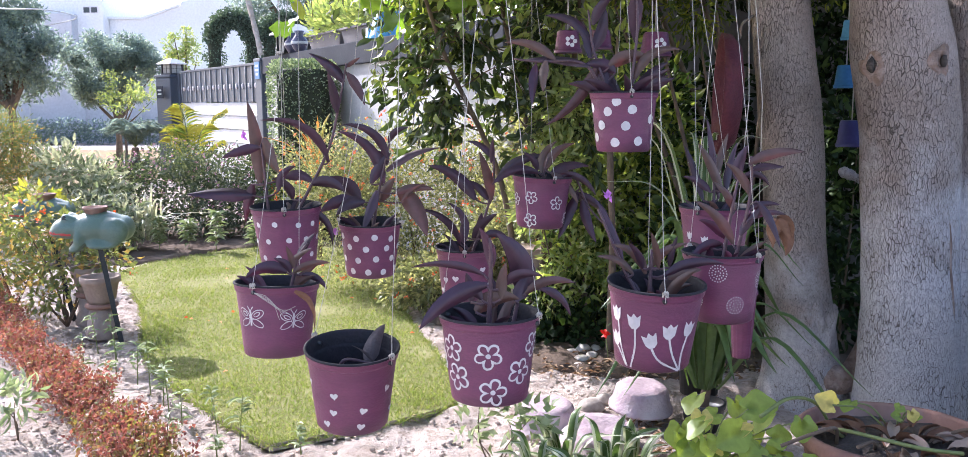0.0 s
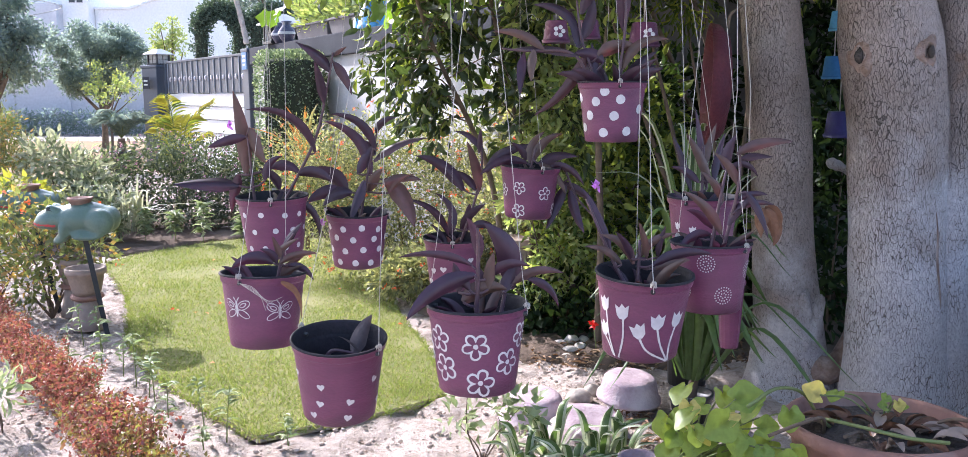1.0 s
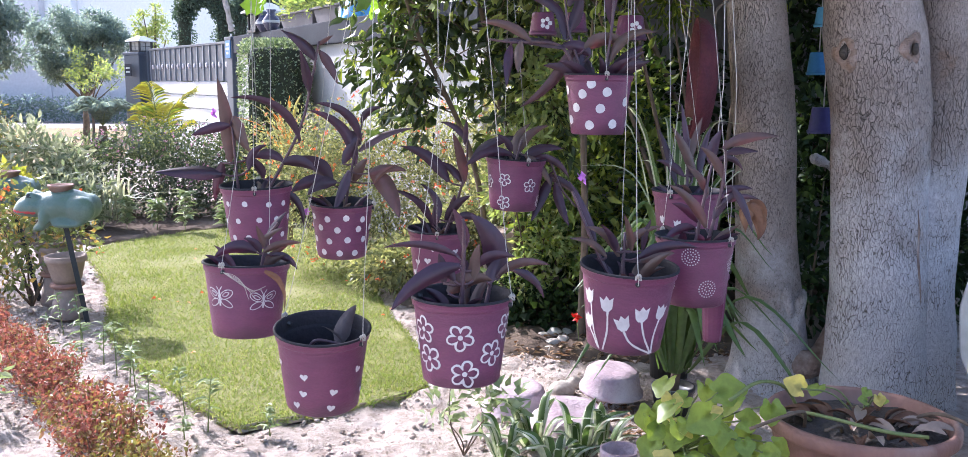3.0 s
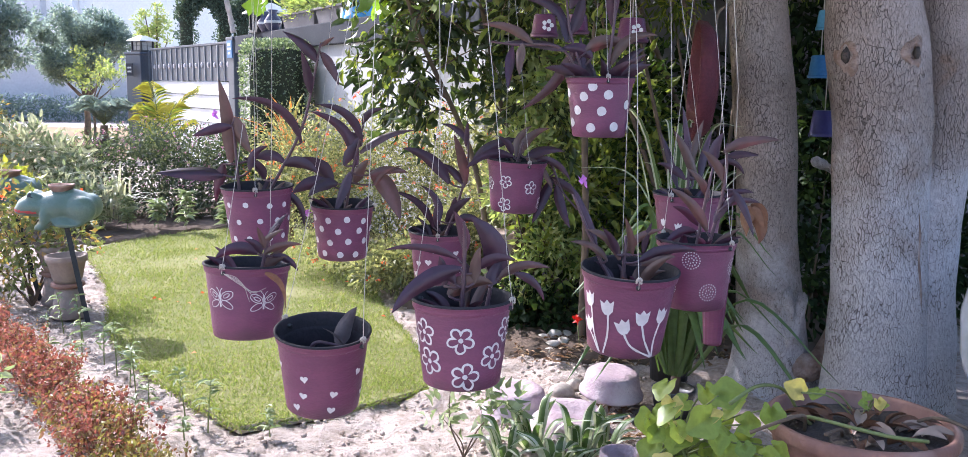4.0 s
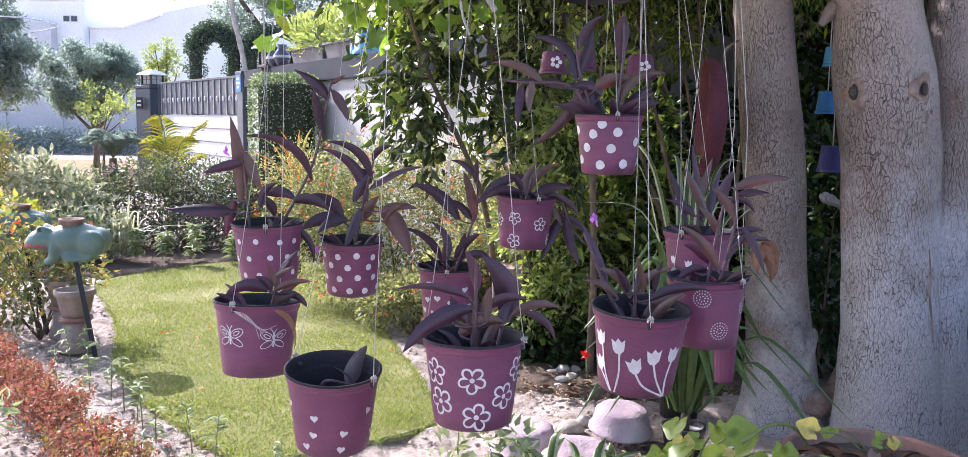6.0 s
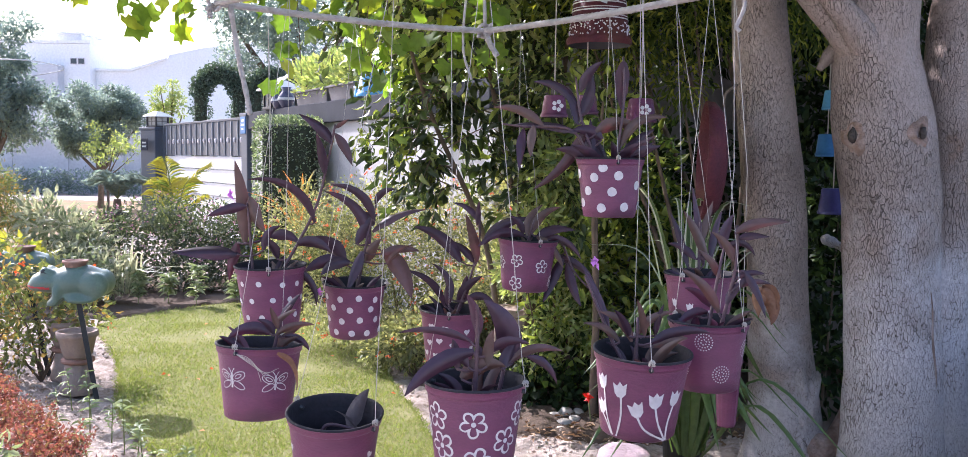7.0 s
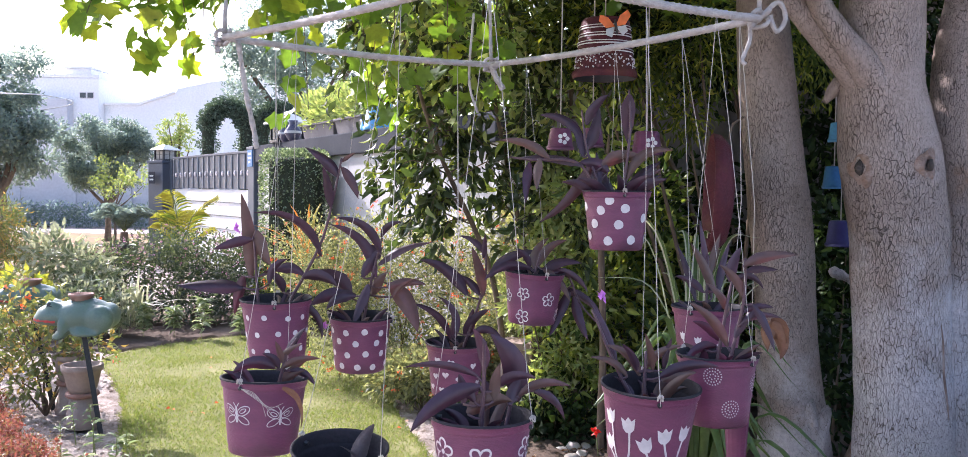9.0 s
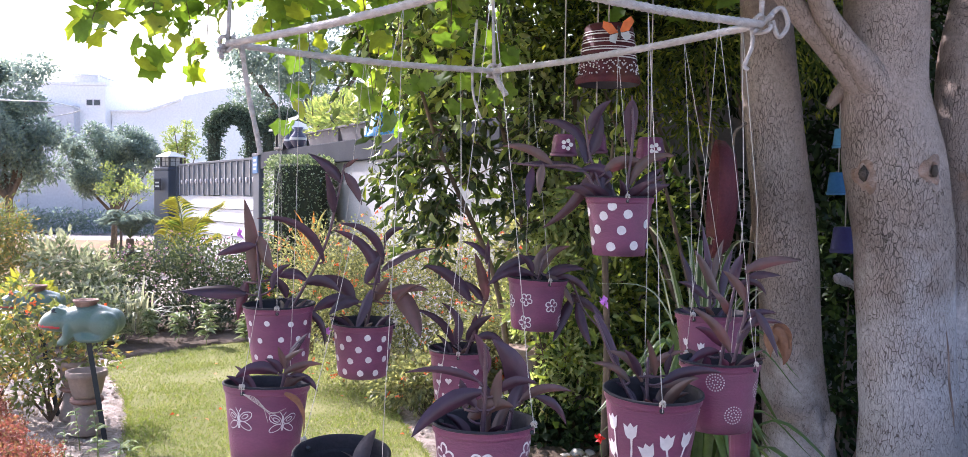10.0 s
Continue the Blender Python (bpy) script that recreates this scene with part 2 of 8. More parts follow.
def bark_material(name, pale, dark, lime=1.0, crack=(0.165, 0.13, 0.108), cs=(74, 74, 21), rust=(0.28, 0.15, 0.08)):
    m = bpy.data.materials.new(name)
    m.use_nodes = True
    nt = m.node_tree
    b = nt.nodes["Principled BSDF"]
    tc = nt.nodes.new("ShaderNodeTexCoord")
    wob = nt.nodes.new("ShaderNodeTexNoise")
    wob.inputs["Scale"].default_value, wob.inputs["Detail"].default_value = 9, 4
    nt.links.new(tc.outputs["Object"], wob.inputs["Vector"])
    add = nt.nodes.new("ShaderNodeMix")
    add.data_type, add.blend_type = "RGBA", "LINEAR_LIGHT"
    add.inputs["Factor"].default_value = 0.024
    nt.links.new(tc.outputs["Object"], add.inputs[6])
    nt.links.new(wob.outputs[1], add.inputs[7])
    mp = nt.nodes.new("ShaderNodeMapping")
    mp.inputs["Scale"].default_value = cs
    nt.links.new(add.outputs[2], mp.inputs[0])
    vo = nt.nodes.new("ShaderNodeTexVoronoi")
    vo.feature = "DISTANCE_TO_EDGE"
    vo.inputs["Scale"].default_value = 1.0
    nt.links.new(mp.outputs[0], vo.inputs["Vector"])
    # cracks open and close over the trunk
    pat = nt.nodes.new("ShaderNodeTexNoise")
    pat.inputs["Scale"].default_value, pat.inputs["Detail"].default_value = 4.5, 3
    nt.links.new(tc.outputs["Object"], pat.inputs["Vector"])
    wide = nt.nodes.new("ShaderNodeMapRange")
    wide.inputs["From Min"].default_value, wide.inputs["From Max"].default_value = 0.36, 0.62
    wide.inputs["To Min"].default_value, wide.inputs["To Max"].default_value = 0.005, 0.060
    nt.links.new(pat.outputs[0], wide.inputs[0])
    cm = nt.nodes.new("ShaderNodeMapRange")
    cm.interpolation_type = "SMOOTHSTEP"
    nt.links.new(vo.outputs["Distance"], cm.inputs["Value"])
    nt.links.new(wide.outputs[0], cm.inputs["From Max"])
    tone = nt.nodes.new("ShaderNodeTexNoise")
    tone.inputs["Scale"].default_value, tone.inputs["Detail"].default_value = 3.0, 6
    nt.links.new(tc.outputs["Object"], tone.inputs["Vector"])
    cr = nt.nodes.new("ShaderNodeValToRGB")
    e = cr.color_ramp.elements
    e[0].position, e[0].color = 0.36, (*dark, 1)
    e[1].position, e[1].color = 0.6, (*pale, 1)
    r3 = cr.color_ramp.elements.new(0.28)
    r3.color = (*rust, 1)
    nt.links.new(tone.outputs[0], cr.inputs[0])
    # old limewash on the foot of the trunk, worn off towards its ragged upper edge
    sep = nt.nodes.new("ShaderNodeSeparateXYZ")
    nt.links.new(tc.outputs["Object"], sep.inputs[0])
    lo = nt.nodes.new("ShaderNodeMath")
    lo.operation = "MULTIPLY_ADD"
    lo.inputs[1].default_value = 1.9
    nt.links.new(pat.outputs[0], lo.inputs[0])
    nt.links.new(sep.outputs["Z"], lo.inputs[2])
    lw = nt.nodes.new("ShaderNodeMapRange")
    lw.inputs["From Min"].default_value, lw.inputs["From Max"].default_value = lime + 1.25, lime + 0.55
    lw.inputs["To Max"].default_value = 0.85
    nt.links.new(lo.outputs[0], lw.inputs["Value"])
    wash = nt.nodes.new("ShaderNodeMix")
    wash.data_type = "RGBA"
    nt.links.new(lw.outputs[0], wash.inputs["Factor"])
    nt.links.new(cr.outputs[0], wash.inputs[6])
    wash.inputs[7].default_value = (0.60, 0.565, 0.555, 1)
    mx = nt.nodes.new("ShaderNodeMix")
    mx.data_type = "RGBA"
    # a second, finer net of cracks
    mp2 = nt.nodes.new("ShaderNodeMapping")
    mp2.inputs["Scale"].default_value = (cs[0] * 2.3, cs[1] * 2.3, cs[2] * 2.6)
    nt.links.new(add.outputs[2], mp2.inputs[0])
    vo2 = nt.nodes.new("ShaderNodeTexVoronoi")
    vo2.feature = "DISTANCE_TO_EDGE"
    vo2.inputs["Scale"].default_value = 1.0
    nt.links.new(mp2.outputs[0], vo2.inputs["Vector"])
    cm2 = nt.nodes.new("ShaderNodeMapRange")
    cm2.inputs["From Max"].default_value, cm2.inputs["To Min"].default_value = 0.05, 0.82
    nt.links.new(vo2.outputs["Distance"], cm2.inputs["Value"])
    both = nt.nodes.new("ShaderNodeMath")
    both.operation = "MULTIPLY"
    nt.links.new(cm.outputs[0], both.inputs[0])
    nt.links.new(cm2.outputs[0], both.inputs[1])
    nt.links.new(both.outputs[0], mx.inputs["Factor"])
    mx.inputs[6].default_value = (*crack, 1)
    nt.links.new(wash.outputs[2], mx.inputs[7])
    grain = nt.nodes.new("ShaderNodeTexNoise")
    grain.inputs["Scale"].default_value, grain.inputs["Detail"].default_value = 70, 4
    nt.links.new(tc.outputs["Object"], grain.inputs["Vector"])
    gm = nt.nodes.new("ShaderNodeMapRange")
    gm.inputs["To Min"].default_value, gm.inputs["To Max"].default_value = 0.6, 1.35
    nt.links.new(grain.outputs[0], gm.inputs[0])
    hv = nt.nodes.new("ShaderNodeHueSaturation")
    nt.links.new(mx.outputs[2], hv.inputs["Color"])
    nt.links.new(gm.outputs[0], hv.inputs["Value"])
    nt.links.new(hv.outputs[0], b.inputs["Base Color"])
    b.inputs["Roughness"].default_value, b.inputs["Specular IOR Level"].default_value = 0.9, 0.2
    b1, b2 = nt.nodes.new("ShaderNodeBump"), nt.nodes.new("ShaderNodeBump")
    b1.inputs["Strength"].default_value, b1.inputs["Distance"].default_value = 0.9, 0.018
    b2.inputs["Strength"].default_value, b2.inputs["Distance"].default_value = 0.4, 0.006
    nt.links.new(both.outputs[0], b1.inputs["Height"])
    nt.links.new(grain.outputs[0], b2.inputs["Height"])
    nt.links.new(b1.outputs[0], b2.inputs["Normal"])
    nt.links.new(b2.outputs[0], b.inputs["Normal"])
    return m


def soil_material(name, dark, mid, pale):
    """Crumbly dry earth: crumbs at three sizes with shade coloured into their pits, paler where it has dried out."""
    m = bpy.data.materials.new(name)
    m.use_nodes = True
    nt = m.node_tree
    b = nt.nodes["Principled BSDF"]
    tc = nt.nodes.new("ShaderNodeTexCoord")

    def tex(scale, detail, rough):
        t = nt.nodes.new("ShaderNodeTexNoise")
        t.inputs["Scale"].default_value, t.inputs["Detail"].default_value, t.inputs["Roughness"].default_value = scale, detail, rough
        nt.links.new(tc.outputs["Object"], t.inputs["Vector"])
        return t.outputs[0]

    crumbs, blots, grit = tex(16, 10, 0.72), tex(1.9, 5, 0.55), tex(120, 3, 0.6)
    # same noise as the relief: low pits are painted dark, tops pale
    cr = nt.nodes.new("ShaderNodeValToRGB")
    e = cr.color_ramp.elements
    e[0].position, e[0].color = 0.36, (*dark, 1)
    e[1].position, e[1].color = 0.66, (*pale, 1)
    cr.color_ramp.elements.new(0.5).color = (*mid, 1)
    nt.links.new(crumbs, cr.inputs[0])
    mr = nt.nodes.new("ShaderNodeMapRange")
    mr.inputs["From Min"].default_value, mr.inputs["From Max"].default_value = 0.3, 0.7
    mr.inputs["To Min"].default_value, mr.inputs["To Max"].default_value = 0.72, 1.15
    nt.links.new(blots, mr.inputs[0])
    hv = nt.nodes.new("ShaderNodeHueSaturation")
    nt.links.new(cr.outputs[0], hv.inputs["Color"])
    nt.links.new(mr.outputs[0], hv.inputs["Value"])
    nt.links.new(hv.outputs[0], b.inputs["Base Color"])
    b.inputs["Roughness"].default_value, b.inputs["Specular IOR Level"].default_value = 0.95, 0.1
    b1, b2 = nt.nodes.new("ShaderNodeBump"), nt.nodes.new("ShaderNodeBump")
    b1.inputs["Strength"].default_value, b1.inputs["Distance"].default_value = 1.0, 0.05
    b2.inputs["Strength"].default_value, b2.inputs["Distance"].default_value = 0.8, 0.008
    nt.links.new(crumbs, b1.inputs["Height"])
    nt.links.new(grit, b2.inputs["Height"])
    nt.links.new(b1.outputs[0], b2.inputs["Normal"])
    nt.links.new(b2.outputs[0], b.inputs["Normal"])
    return m


M_SOIL = soil_material("sandy_soil", (0.36, 0.285, 0.23), (0.55, 0.46, 0.395), (0.67, 0.575, 0.51))
M_CLOD = material("soil_clod", (0.50, 0.41, 0.345), (0.38, 0.30, 0.24), 0.95, 9, 60, 0.8, spec=0.1)
M_TURF = material("turf", (0.165, 0.17, 0.058), (0.205, 0.20, 0.075), 0.95, 2.5, 90, 0.6, c3=(0.29, 0.265, 0.14), spec=0.1)
M_GRASS = foliage("grass_blade", (0.175, 0.22, 0.06), (0.25, 0.28, 0.09), (0.33, 0.31, 0.15), 0.2, 0.38, 0.6)
M_BARK = bark_material("pale_bark", (0.385, 0.31, 0.266), (0.28, 0.215, 0.175), 1.0)
M_BARK_B = bark_material("pale_bark_smooth", (0.385, 0.31, 0.262), (0.275, 0.215, 0.175), 0.45, cs=(88, 88, 24))
M_TWIG = material("twig_bark", (0.17, 0.12, 0.08), (0.10, 0.07, 0.05), 0.9, 14, 80, 0.5)
M_POT = material("purple_paint", (0.172, 0.046, 0.098), (0.128, 0.034, 0.075), 0.44, 8, 90, 0.22, c3=(0.080, 0.030, 0.052), stretch=(1, 1, 2.6))
M_BLACK = material("black_plastic", (0.018, 0.018, 0.020), (0.028, 0.028, 0.03), 0.45, 12, 90, 0.1)
M_RIM = material("scuffed_black_rim", (0.022, 0.020, 0.023), (0.035, 0.028, 0.033), 0.75, 14, 90, 0.2, spec=0.25)
M_WHITE = material("white_paint", (0.64, 0.61, 0.60), (0.54, 0.51, 0.51), 0.6, 40, 160, 0.1)
M_STRING = material("cotton_string", (0.52, 0.48, 0.42), (0.42, 0.38, 0.33), 0.9, 90, 300, 0.4)
M_ROPE = material("white_rope", (0.54, 0.50, 0.46), (0.40, 0.36, 0.325), 0.9, 30, 160, 0.9, stretch=(1, 1, 2))
M_POTSOIL = material("potting_soil", (0.05, 0.038, 0.03), (0.09, 0.07, 0.055), 0.95, 25, 90, 1.0)
M_PURPLE = foliage("purple_leaf", (0.034, 0.017, 0.027), (0.056, 0.027, 0.043), (0.098, 0.058, 0.044), 0.28, 0.13, 0.46, glow=(1.5, 0.5, 0.9), by_object=True, spec=0.5)
M_PURPLE_STEM = material("purple_stem", (0.075, 0.036, 0.05), (0.11, 0.06, 0.055), 0.5, 20, 90, 0.2)
M_WILTED = material("wilted_leaf", (0.10, 0.072, 0.066), (0.15, 0.11, 0.095), 0.8, 14, 70, 0.5)
M_DRY = material("dry_leaf", (0.14, 0.06, 0.03), (0.22, 0.11, 0.055), 0.8, 12, 70, 0.6)
# the yellow share gives some leaves a sunlit colour
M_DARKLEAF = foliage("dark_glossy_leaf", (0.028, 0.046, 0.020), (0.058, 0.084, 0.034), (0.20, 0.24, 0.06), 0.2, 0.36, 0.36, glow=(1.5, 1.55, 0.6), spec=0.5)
M_LANTANA = foliage("lantana_leaf", (0.135, 0.15, 0.08), (0.245, 0.25, 0.13), (0.42, 0.40, 0.20), 0.28, 0.45, 0.5, glow=(1.2, 1.25, 0.75))
M_FLOWERBUSH = foliage("grey_green_leaf", (0.055, 0.075, 0.05), (0.105, 0.13, 0.085), (0.22, 0.23, 0.16), 0.2, 0.35, 0.5)
# the large yellow share paints sunlit leaves among the green
M_SHRUB = foliage("shrub_leaf", (0.04, 0.07, 0.022), (0.085, 0.13, 0.034), (0.28, 0.32, 0.07), 0.42, 0.4, 0.45)
# the corner's deep shade is put into this near-black leaf colour
M_DEEP = foliage("shade_darkened_leaf", (0.014, 0.026, 0.010), (0.028, 0.048, 0.016), (0.075, 0.115, 0.03), 0.12, 0.25, 0.6, spec=0.2)
M_VINE = foliage("vine_leaf", (0.11, 0.19, 0.035), (0.18, 0.26, 0.05), (0.30, 0.34, 0.05), 0.2, 0.5, 0.45, glow=(1.6, 1.7, 0.5))
M_CANOPY = foliage("canopy_leaf", (0.03, 0.065, 0.017), (0.06, 0.105, 0.025), None, 0.1, 0.3, 0.4)
M_ORANGE = foliage("orange_petal", (0.75, 0.13, 0.03), (0.80, 0.22, 0.06), (0.8, 0.35, 0.2), 0.2, 0.3, 0.5, glow=(1, 0.7, 0.6))
M_PINK = foliage("pink_petal", (0.50, 0.24, 0.33), (0.60, 0.36, 0.43), (0.42, 0.16, 0.28), 0.2, 0.3, 0.5, glow=(1, 0.9, 0.9))
M_RED = foliage("red_petal", (0.75, 0.02, 0.01), (0.8, 0.04, 0.02), None, 0.1, 0.25, 0.5, glow=(1, 0.6, 0.5))
M_LILAC = foliage("lilac_petal", (0.45, 0.16, 0.50), (0.52, 0.22, 0.56), None, 0.1, 0.3, 0.5, glow=(1, 0.8, 1))
M_REDHEDGE = foliage("red_border_leaf", (0.22, 0.085, 0.075), (0.33, 0.17, 0.14), (0.24, 0.20, 0.10), 0.25, 0.35, 0.55, glow=(1.4, 0.9, 0.6))
M_YELLOW = foliage("yellow_leaf", (0.38, 0.36, 0.06), (0.48, 0.43, 0.09), (0.20, 0.25, 0.05), 0.35, 0.4, 0.5)
M_PALE = foliage("pale_variegated_leaf", (0.31, 0.33, 0.22), (0.48, 0.48, 0.36), (0.19, 0.23, 0.13), 0.3, 0.4, 0.5, glow=(1.1, 1.1, 0.8))
M_ROSE = foliage("rose_leaf", (0.14, 0.165, 0.07), (0.23, 0.235, 0.11), (0.40, 0.25, 0.10), 0.2, 0.4, 0.5)
M_SEEDLING = foliage("seedling_leaf", (0.19, 0.24, 0.12), (0.28, 0.33, 0.18), (0.40, 0.44, 0.28), 0.25, 0.4, 0.5, glow=(1.1, 1.15, 0.8))
# distance haze is mixed into this paler, bluer leaf colour
M_HAZE = foliage("haze_tinted_leaf", (0.18, 0.235, 0.21), (0.26, 0.315, 0.27), (0.31, 0.36, 0.26), 0.15, 0.62, 0.6, glow=(1.1, 1.15, 1.05))
# also serves as sunlit leaf colour on the glossy tree and twiggy bush
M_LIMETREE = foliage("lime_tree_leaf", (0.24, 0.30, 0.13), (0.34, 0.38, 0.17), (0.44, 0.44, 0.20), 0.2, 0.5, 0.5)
M_HEDGE = foliage("clipped_hedge_leaf", (0.12, 0.165, 0.11), (0.19, 0.235, 0.16), (0.34, 0.38, 0.31), 0.25, 0.35, 0.4)
M_STRAP = foliage("strap_leaf", (0.06, 0.11, 0.04), (0.11, 0.165, 0.06), (0.20, 0.25, 0.10), 0.2, 0.35, 0.38)
M_IVY = foliage("lime_ivy_leaf", (0.22, 0.30, 0.065), (0.34, 0.42, 0.09), (0.58, 0.50, 0.17), 0.14, 0.42, 0.4, glow=(1.3, 1.3, 0.5), by_object=True)
M_TERRA = material("terracotta", (0.30, 0.155, 0.112), (0.22, 0.115, 0.088), 0.8, 9, 70, 0.4, c3=(0.36, 0.255, 0.21), stretch=(1, 1, 0.6))
M_TERRAGREY = material("weathered_clay", (0.36, 0.265, 0.205), (0.26, 0.19, 0.15), 0.85, 9, 60, 0.4)
M_FROG = material("green_glazed_clay", (0.105, 0.165, 0.135), (0.135, 0.195, 0.155), 0.38, 7, 90, 0.15, c3=(0.085, 0.135, 0.10))
M_MOUTH = material("red_glaze", (0.5, 0.06, 0.07), (0.42, 0.05, 0.06), 0.35, 10, 90, 0.1)
M_IRON = material("black_iron", (0.02, 0.022, 0.025), (0.035, 0.035, 0.035), 0.5, 18, 100, 0.3, metal=0.3)
M_GATE = material("grey_gate_paint", (0.055, 0.068, 0.09), (0.065, 0.08, 0.10), 0.5, 2, 60, 0.1)
M_GATEBAR = material("bare_steel_bar", (0.32, 0.34, 0.37), (0.26, 0.28, 0.31), 0.4, 10, 60, 0.1, metal=0.5)
M_SIDING = material("white_siding", (0.62, 0.615, 0.60), (0.57, 0.565, 0.55), 0.6, 3, 60, 0.08)
M_WALL = material("white_wall_plaster", (0.47, 0.46, 0.45), (0.41, 0.40, 0.39), 0.9, 1.2, 50, 0.2, c3=(0.38, 0.365, 0.35))
M_COPING = material("grey_coping", (0.055, 0.058, 0.066), (0.045, 0.048, 0.055), 0.95, 3, 60, 0.2, spec=0.1)
# back wall taken as white paint; its shade is put into this grey
M_BACKWALL = material("shade_grey_wall", (0.24, 0.22, 0.21), (0.19, 0.175, 0.165), 0.9, 2, 60, 0.3)
M_HOUSE = material("far_house_plaster", (0.80, 0.80, 0.79), (0.74, 0.74, 0.73), 0.9, 0.5, 12, 0.1, c3=(0.70, 0.70, 0.69))
M_HOUSEGREY = material("far_house_grey", (0.52, 0.53, 0.55), (0.47, 0.48, 0.50), 0.9, 0.5, 12, 0.1)
M_GLASSDARK = material("dark_window", (0.05, 0.06, 0.07), (0.07, 0.08, 0.09), 0.15, 3, 30, 0.0)
M_BLUE = material("blue_paint", (0.035, 0.15, 0.34), (0.045, 0.18, 0.38), 0.4, 9, 80, 0.1)
M_SKYBLUE = material("faded_blue_paint", (0.10, 0.33, 0.56), (0.14, 0.40, 0.62), 0.5, 9, 80, 0.15)
M_NAVY = material("navy_paint", (0.05, 0.045, 0.16), (0.06, 0.05, 0.19), 0.35, 9, 80, 0.1)
M_MAROON = material("maroon_basket", (0.075, 0.017, 0.024), (0.105, 0.024, 0.030), 0.7, 12, 90, 0.4, c3=(0.11, 0.038, 0.026), spec=0.25)
M_BOWL = material("mauve_painted_bowl", (0.35, 0.25, 0.28), (0.45, 0.36, 0.37), 0.8, 8, 70, 0.5, c3=(0.56, 0.50, 0.475))
M_KNOT = material("rusty_scar_wood", (0.27, 0.17, 0.12), (0.37, 0.28, 0.23), 0.9, 22, 70, 1.0, c3=(0.14, 0.085, 0.06))
M_STONE = material("pebble", (0.39, 0.34, 0.285), (0.50, 0.445, 0.38), 0.85, 8, 60, 0.3, per_piece=0.2)
M_DRAKE = material("dark_vase_glaze", (0.05, 0.05, 0.09), (0.08, 0.08, 0.12), 0.3, 14, 60, 0.1)
M_CONCRETE = material("planter_concrete", (0.17, 0.155, 0.155), (0.14, 0.13, 0.13), 0.85, 6, 60, 0.2)
M_CAR = material("white_car_paint", (0.72, 0.74, 0.76), (0.70, 0.72, 0.74), 0.15, 2, 20, 0.0, coat=1.0)

# ---- ground and boundaries ----
def ground():
    vs, fs = [], []
    xs = np.linspace(-7.5, 4.5, 300)
    ys = np.linspace(0.6, 10.5, 240)
    for y in ys:
        for x in xs:
            h = 0.020 * noise.noise(Vector((x * 1.3, y * 1.3, 0))) + 0.026 * noise.noise(Vector((x * 5, y * 5, 3))) + 0.022 * noise.noise(Vector((x * 12, y * 14, 7)))
            e = min(x + 7.5, 4.5 - x, y - 0.6, 10.5 - y)
            vs.append((x, y, (h - 0.02) * min(1.0, e)))
    w = len(xs)
    V = np.array(vs)
    V[in_lawn(V[:, 0], V[:, 1]), 2] -= 0.035
    vs = [tuple(p) for p in V]
    for j in range(len(ys) - 1):
        for i in range(w - 1):
            fs.append((j * w + i, j * w + i + 1, (j + 1) * w + i + 1, (j + 1) * w + i))
    o = len(vs)
    # the rest of the sheet, out to the horizon
    far = [(-600, -600), (600, -600), (600, 900), (-600, 900)]
    near = [(-7.5, 0.6), (4.5, 0.6), (4.5, 10.5), (-7.5, 10.5)]
    vs += [(x, y, 0.0) for x, y in far]
    idx = [0, w - 1, len(ys) * w - 1, (len(ys) - 1) * w]
    for k in range(4):
        a, b = idx[k], idx[(k + 1) % 4]
        fs.append((o + k, o + (k + 1) % 4, b, a))
    ob = new("ground", to_mesh("ground", vs, fs, M_SOIL))
    return tagged(ob, "pale sandy garden soil with clods and cracks", "ground", kind="structure")


LAWN = [(-0.86, 3.60), (-1.25, 4.02), (-1.62, 4.52), (-1.95, 5.05), (-2.20, 5.70), (-2.55, 6.5), (-3.02, 7.35), (-3.05, 7.75), (-2.75, 8.35),
        (-2.2, 8.85), (-1.2, 8.7), (-0.6, 7.6), (-0.62, 6.4), (-0.45, 5.6), (-0.28, 5.0), (-0.18, 4.55), (-0.12, 4.15), (-0.45, 3.85)]


def in_lawn(x, y, poly=LAWN):
    inside = np.zeros(len(x), dtype=bool)
    for (x0, y0), (x1, y1) in zip(poly, poly[1:] + poly[:1]):
        c = ((y0 > y) != (y1 > y)) & (x < (x1 - x0) * (y - y0) / (y1 - y0 + 1e-12) + x0)
        inside ^= c
    return inside


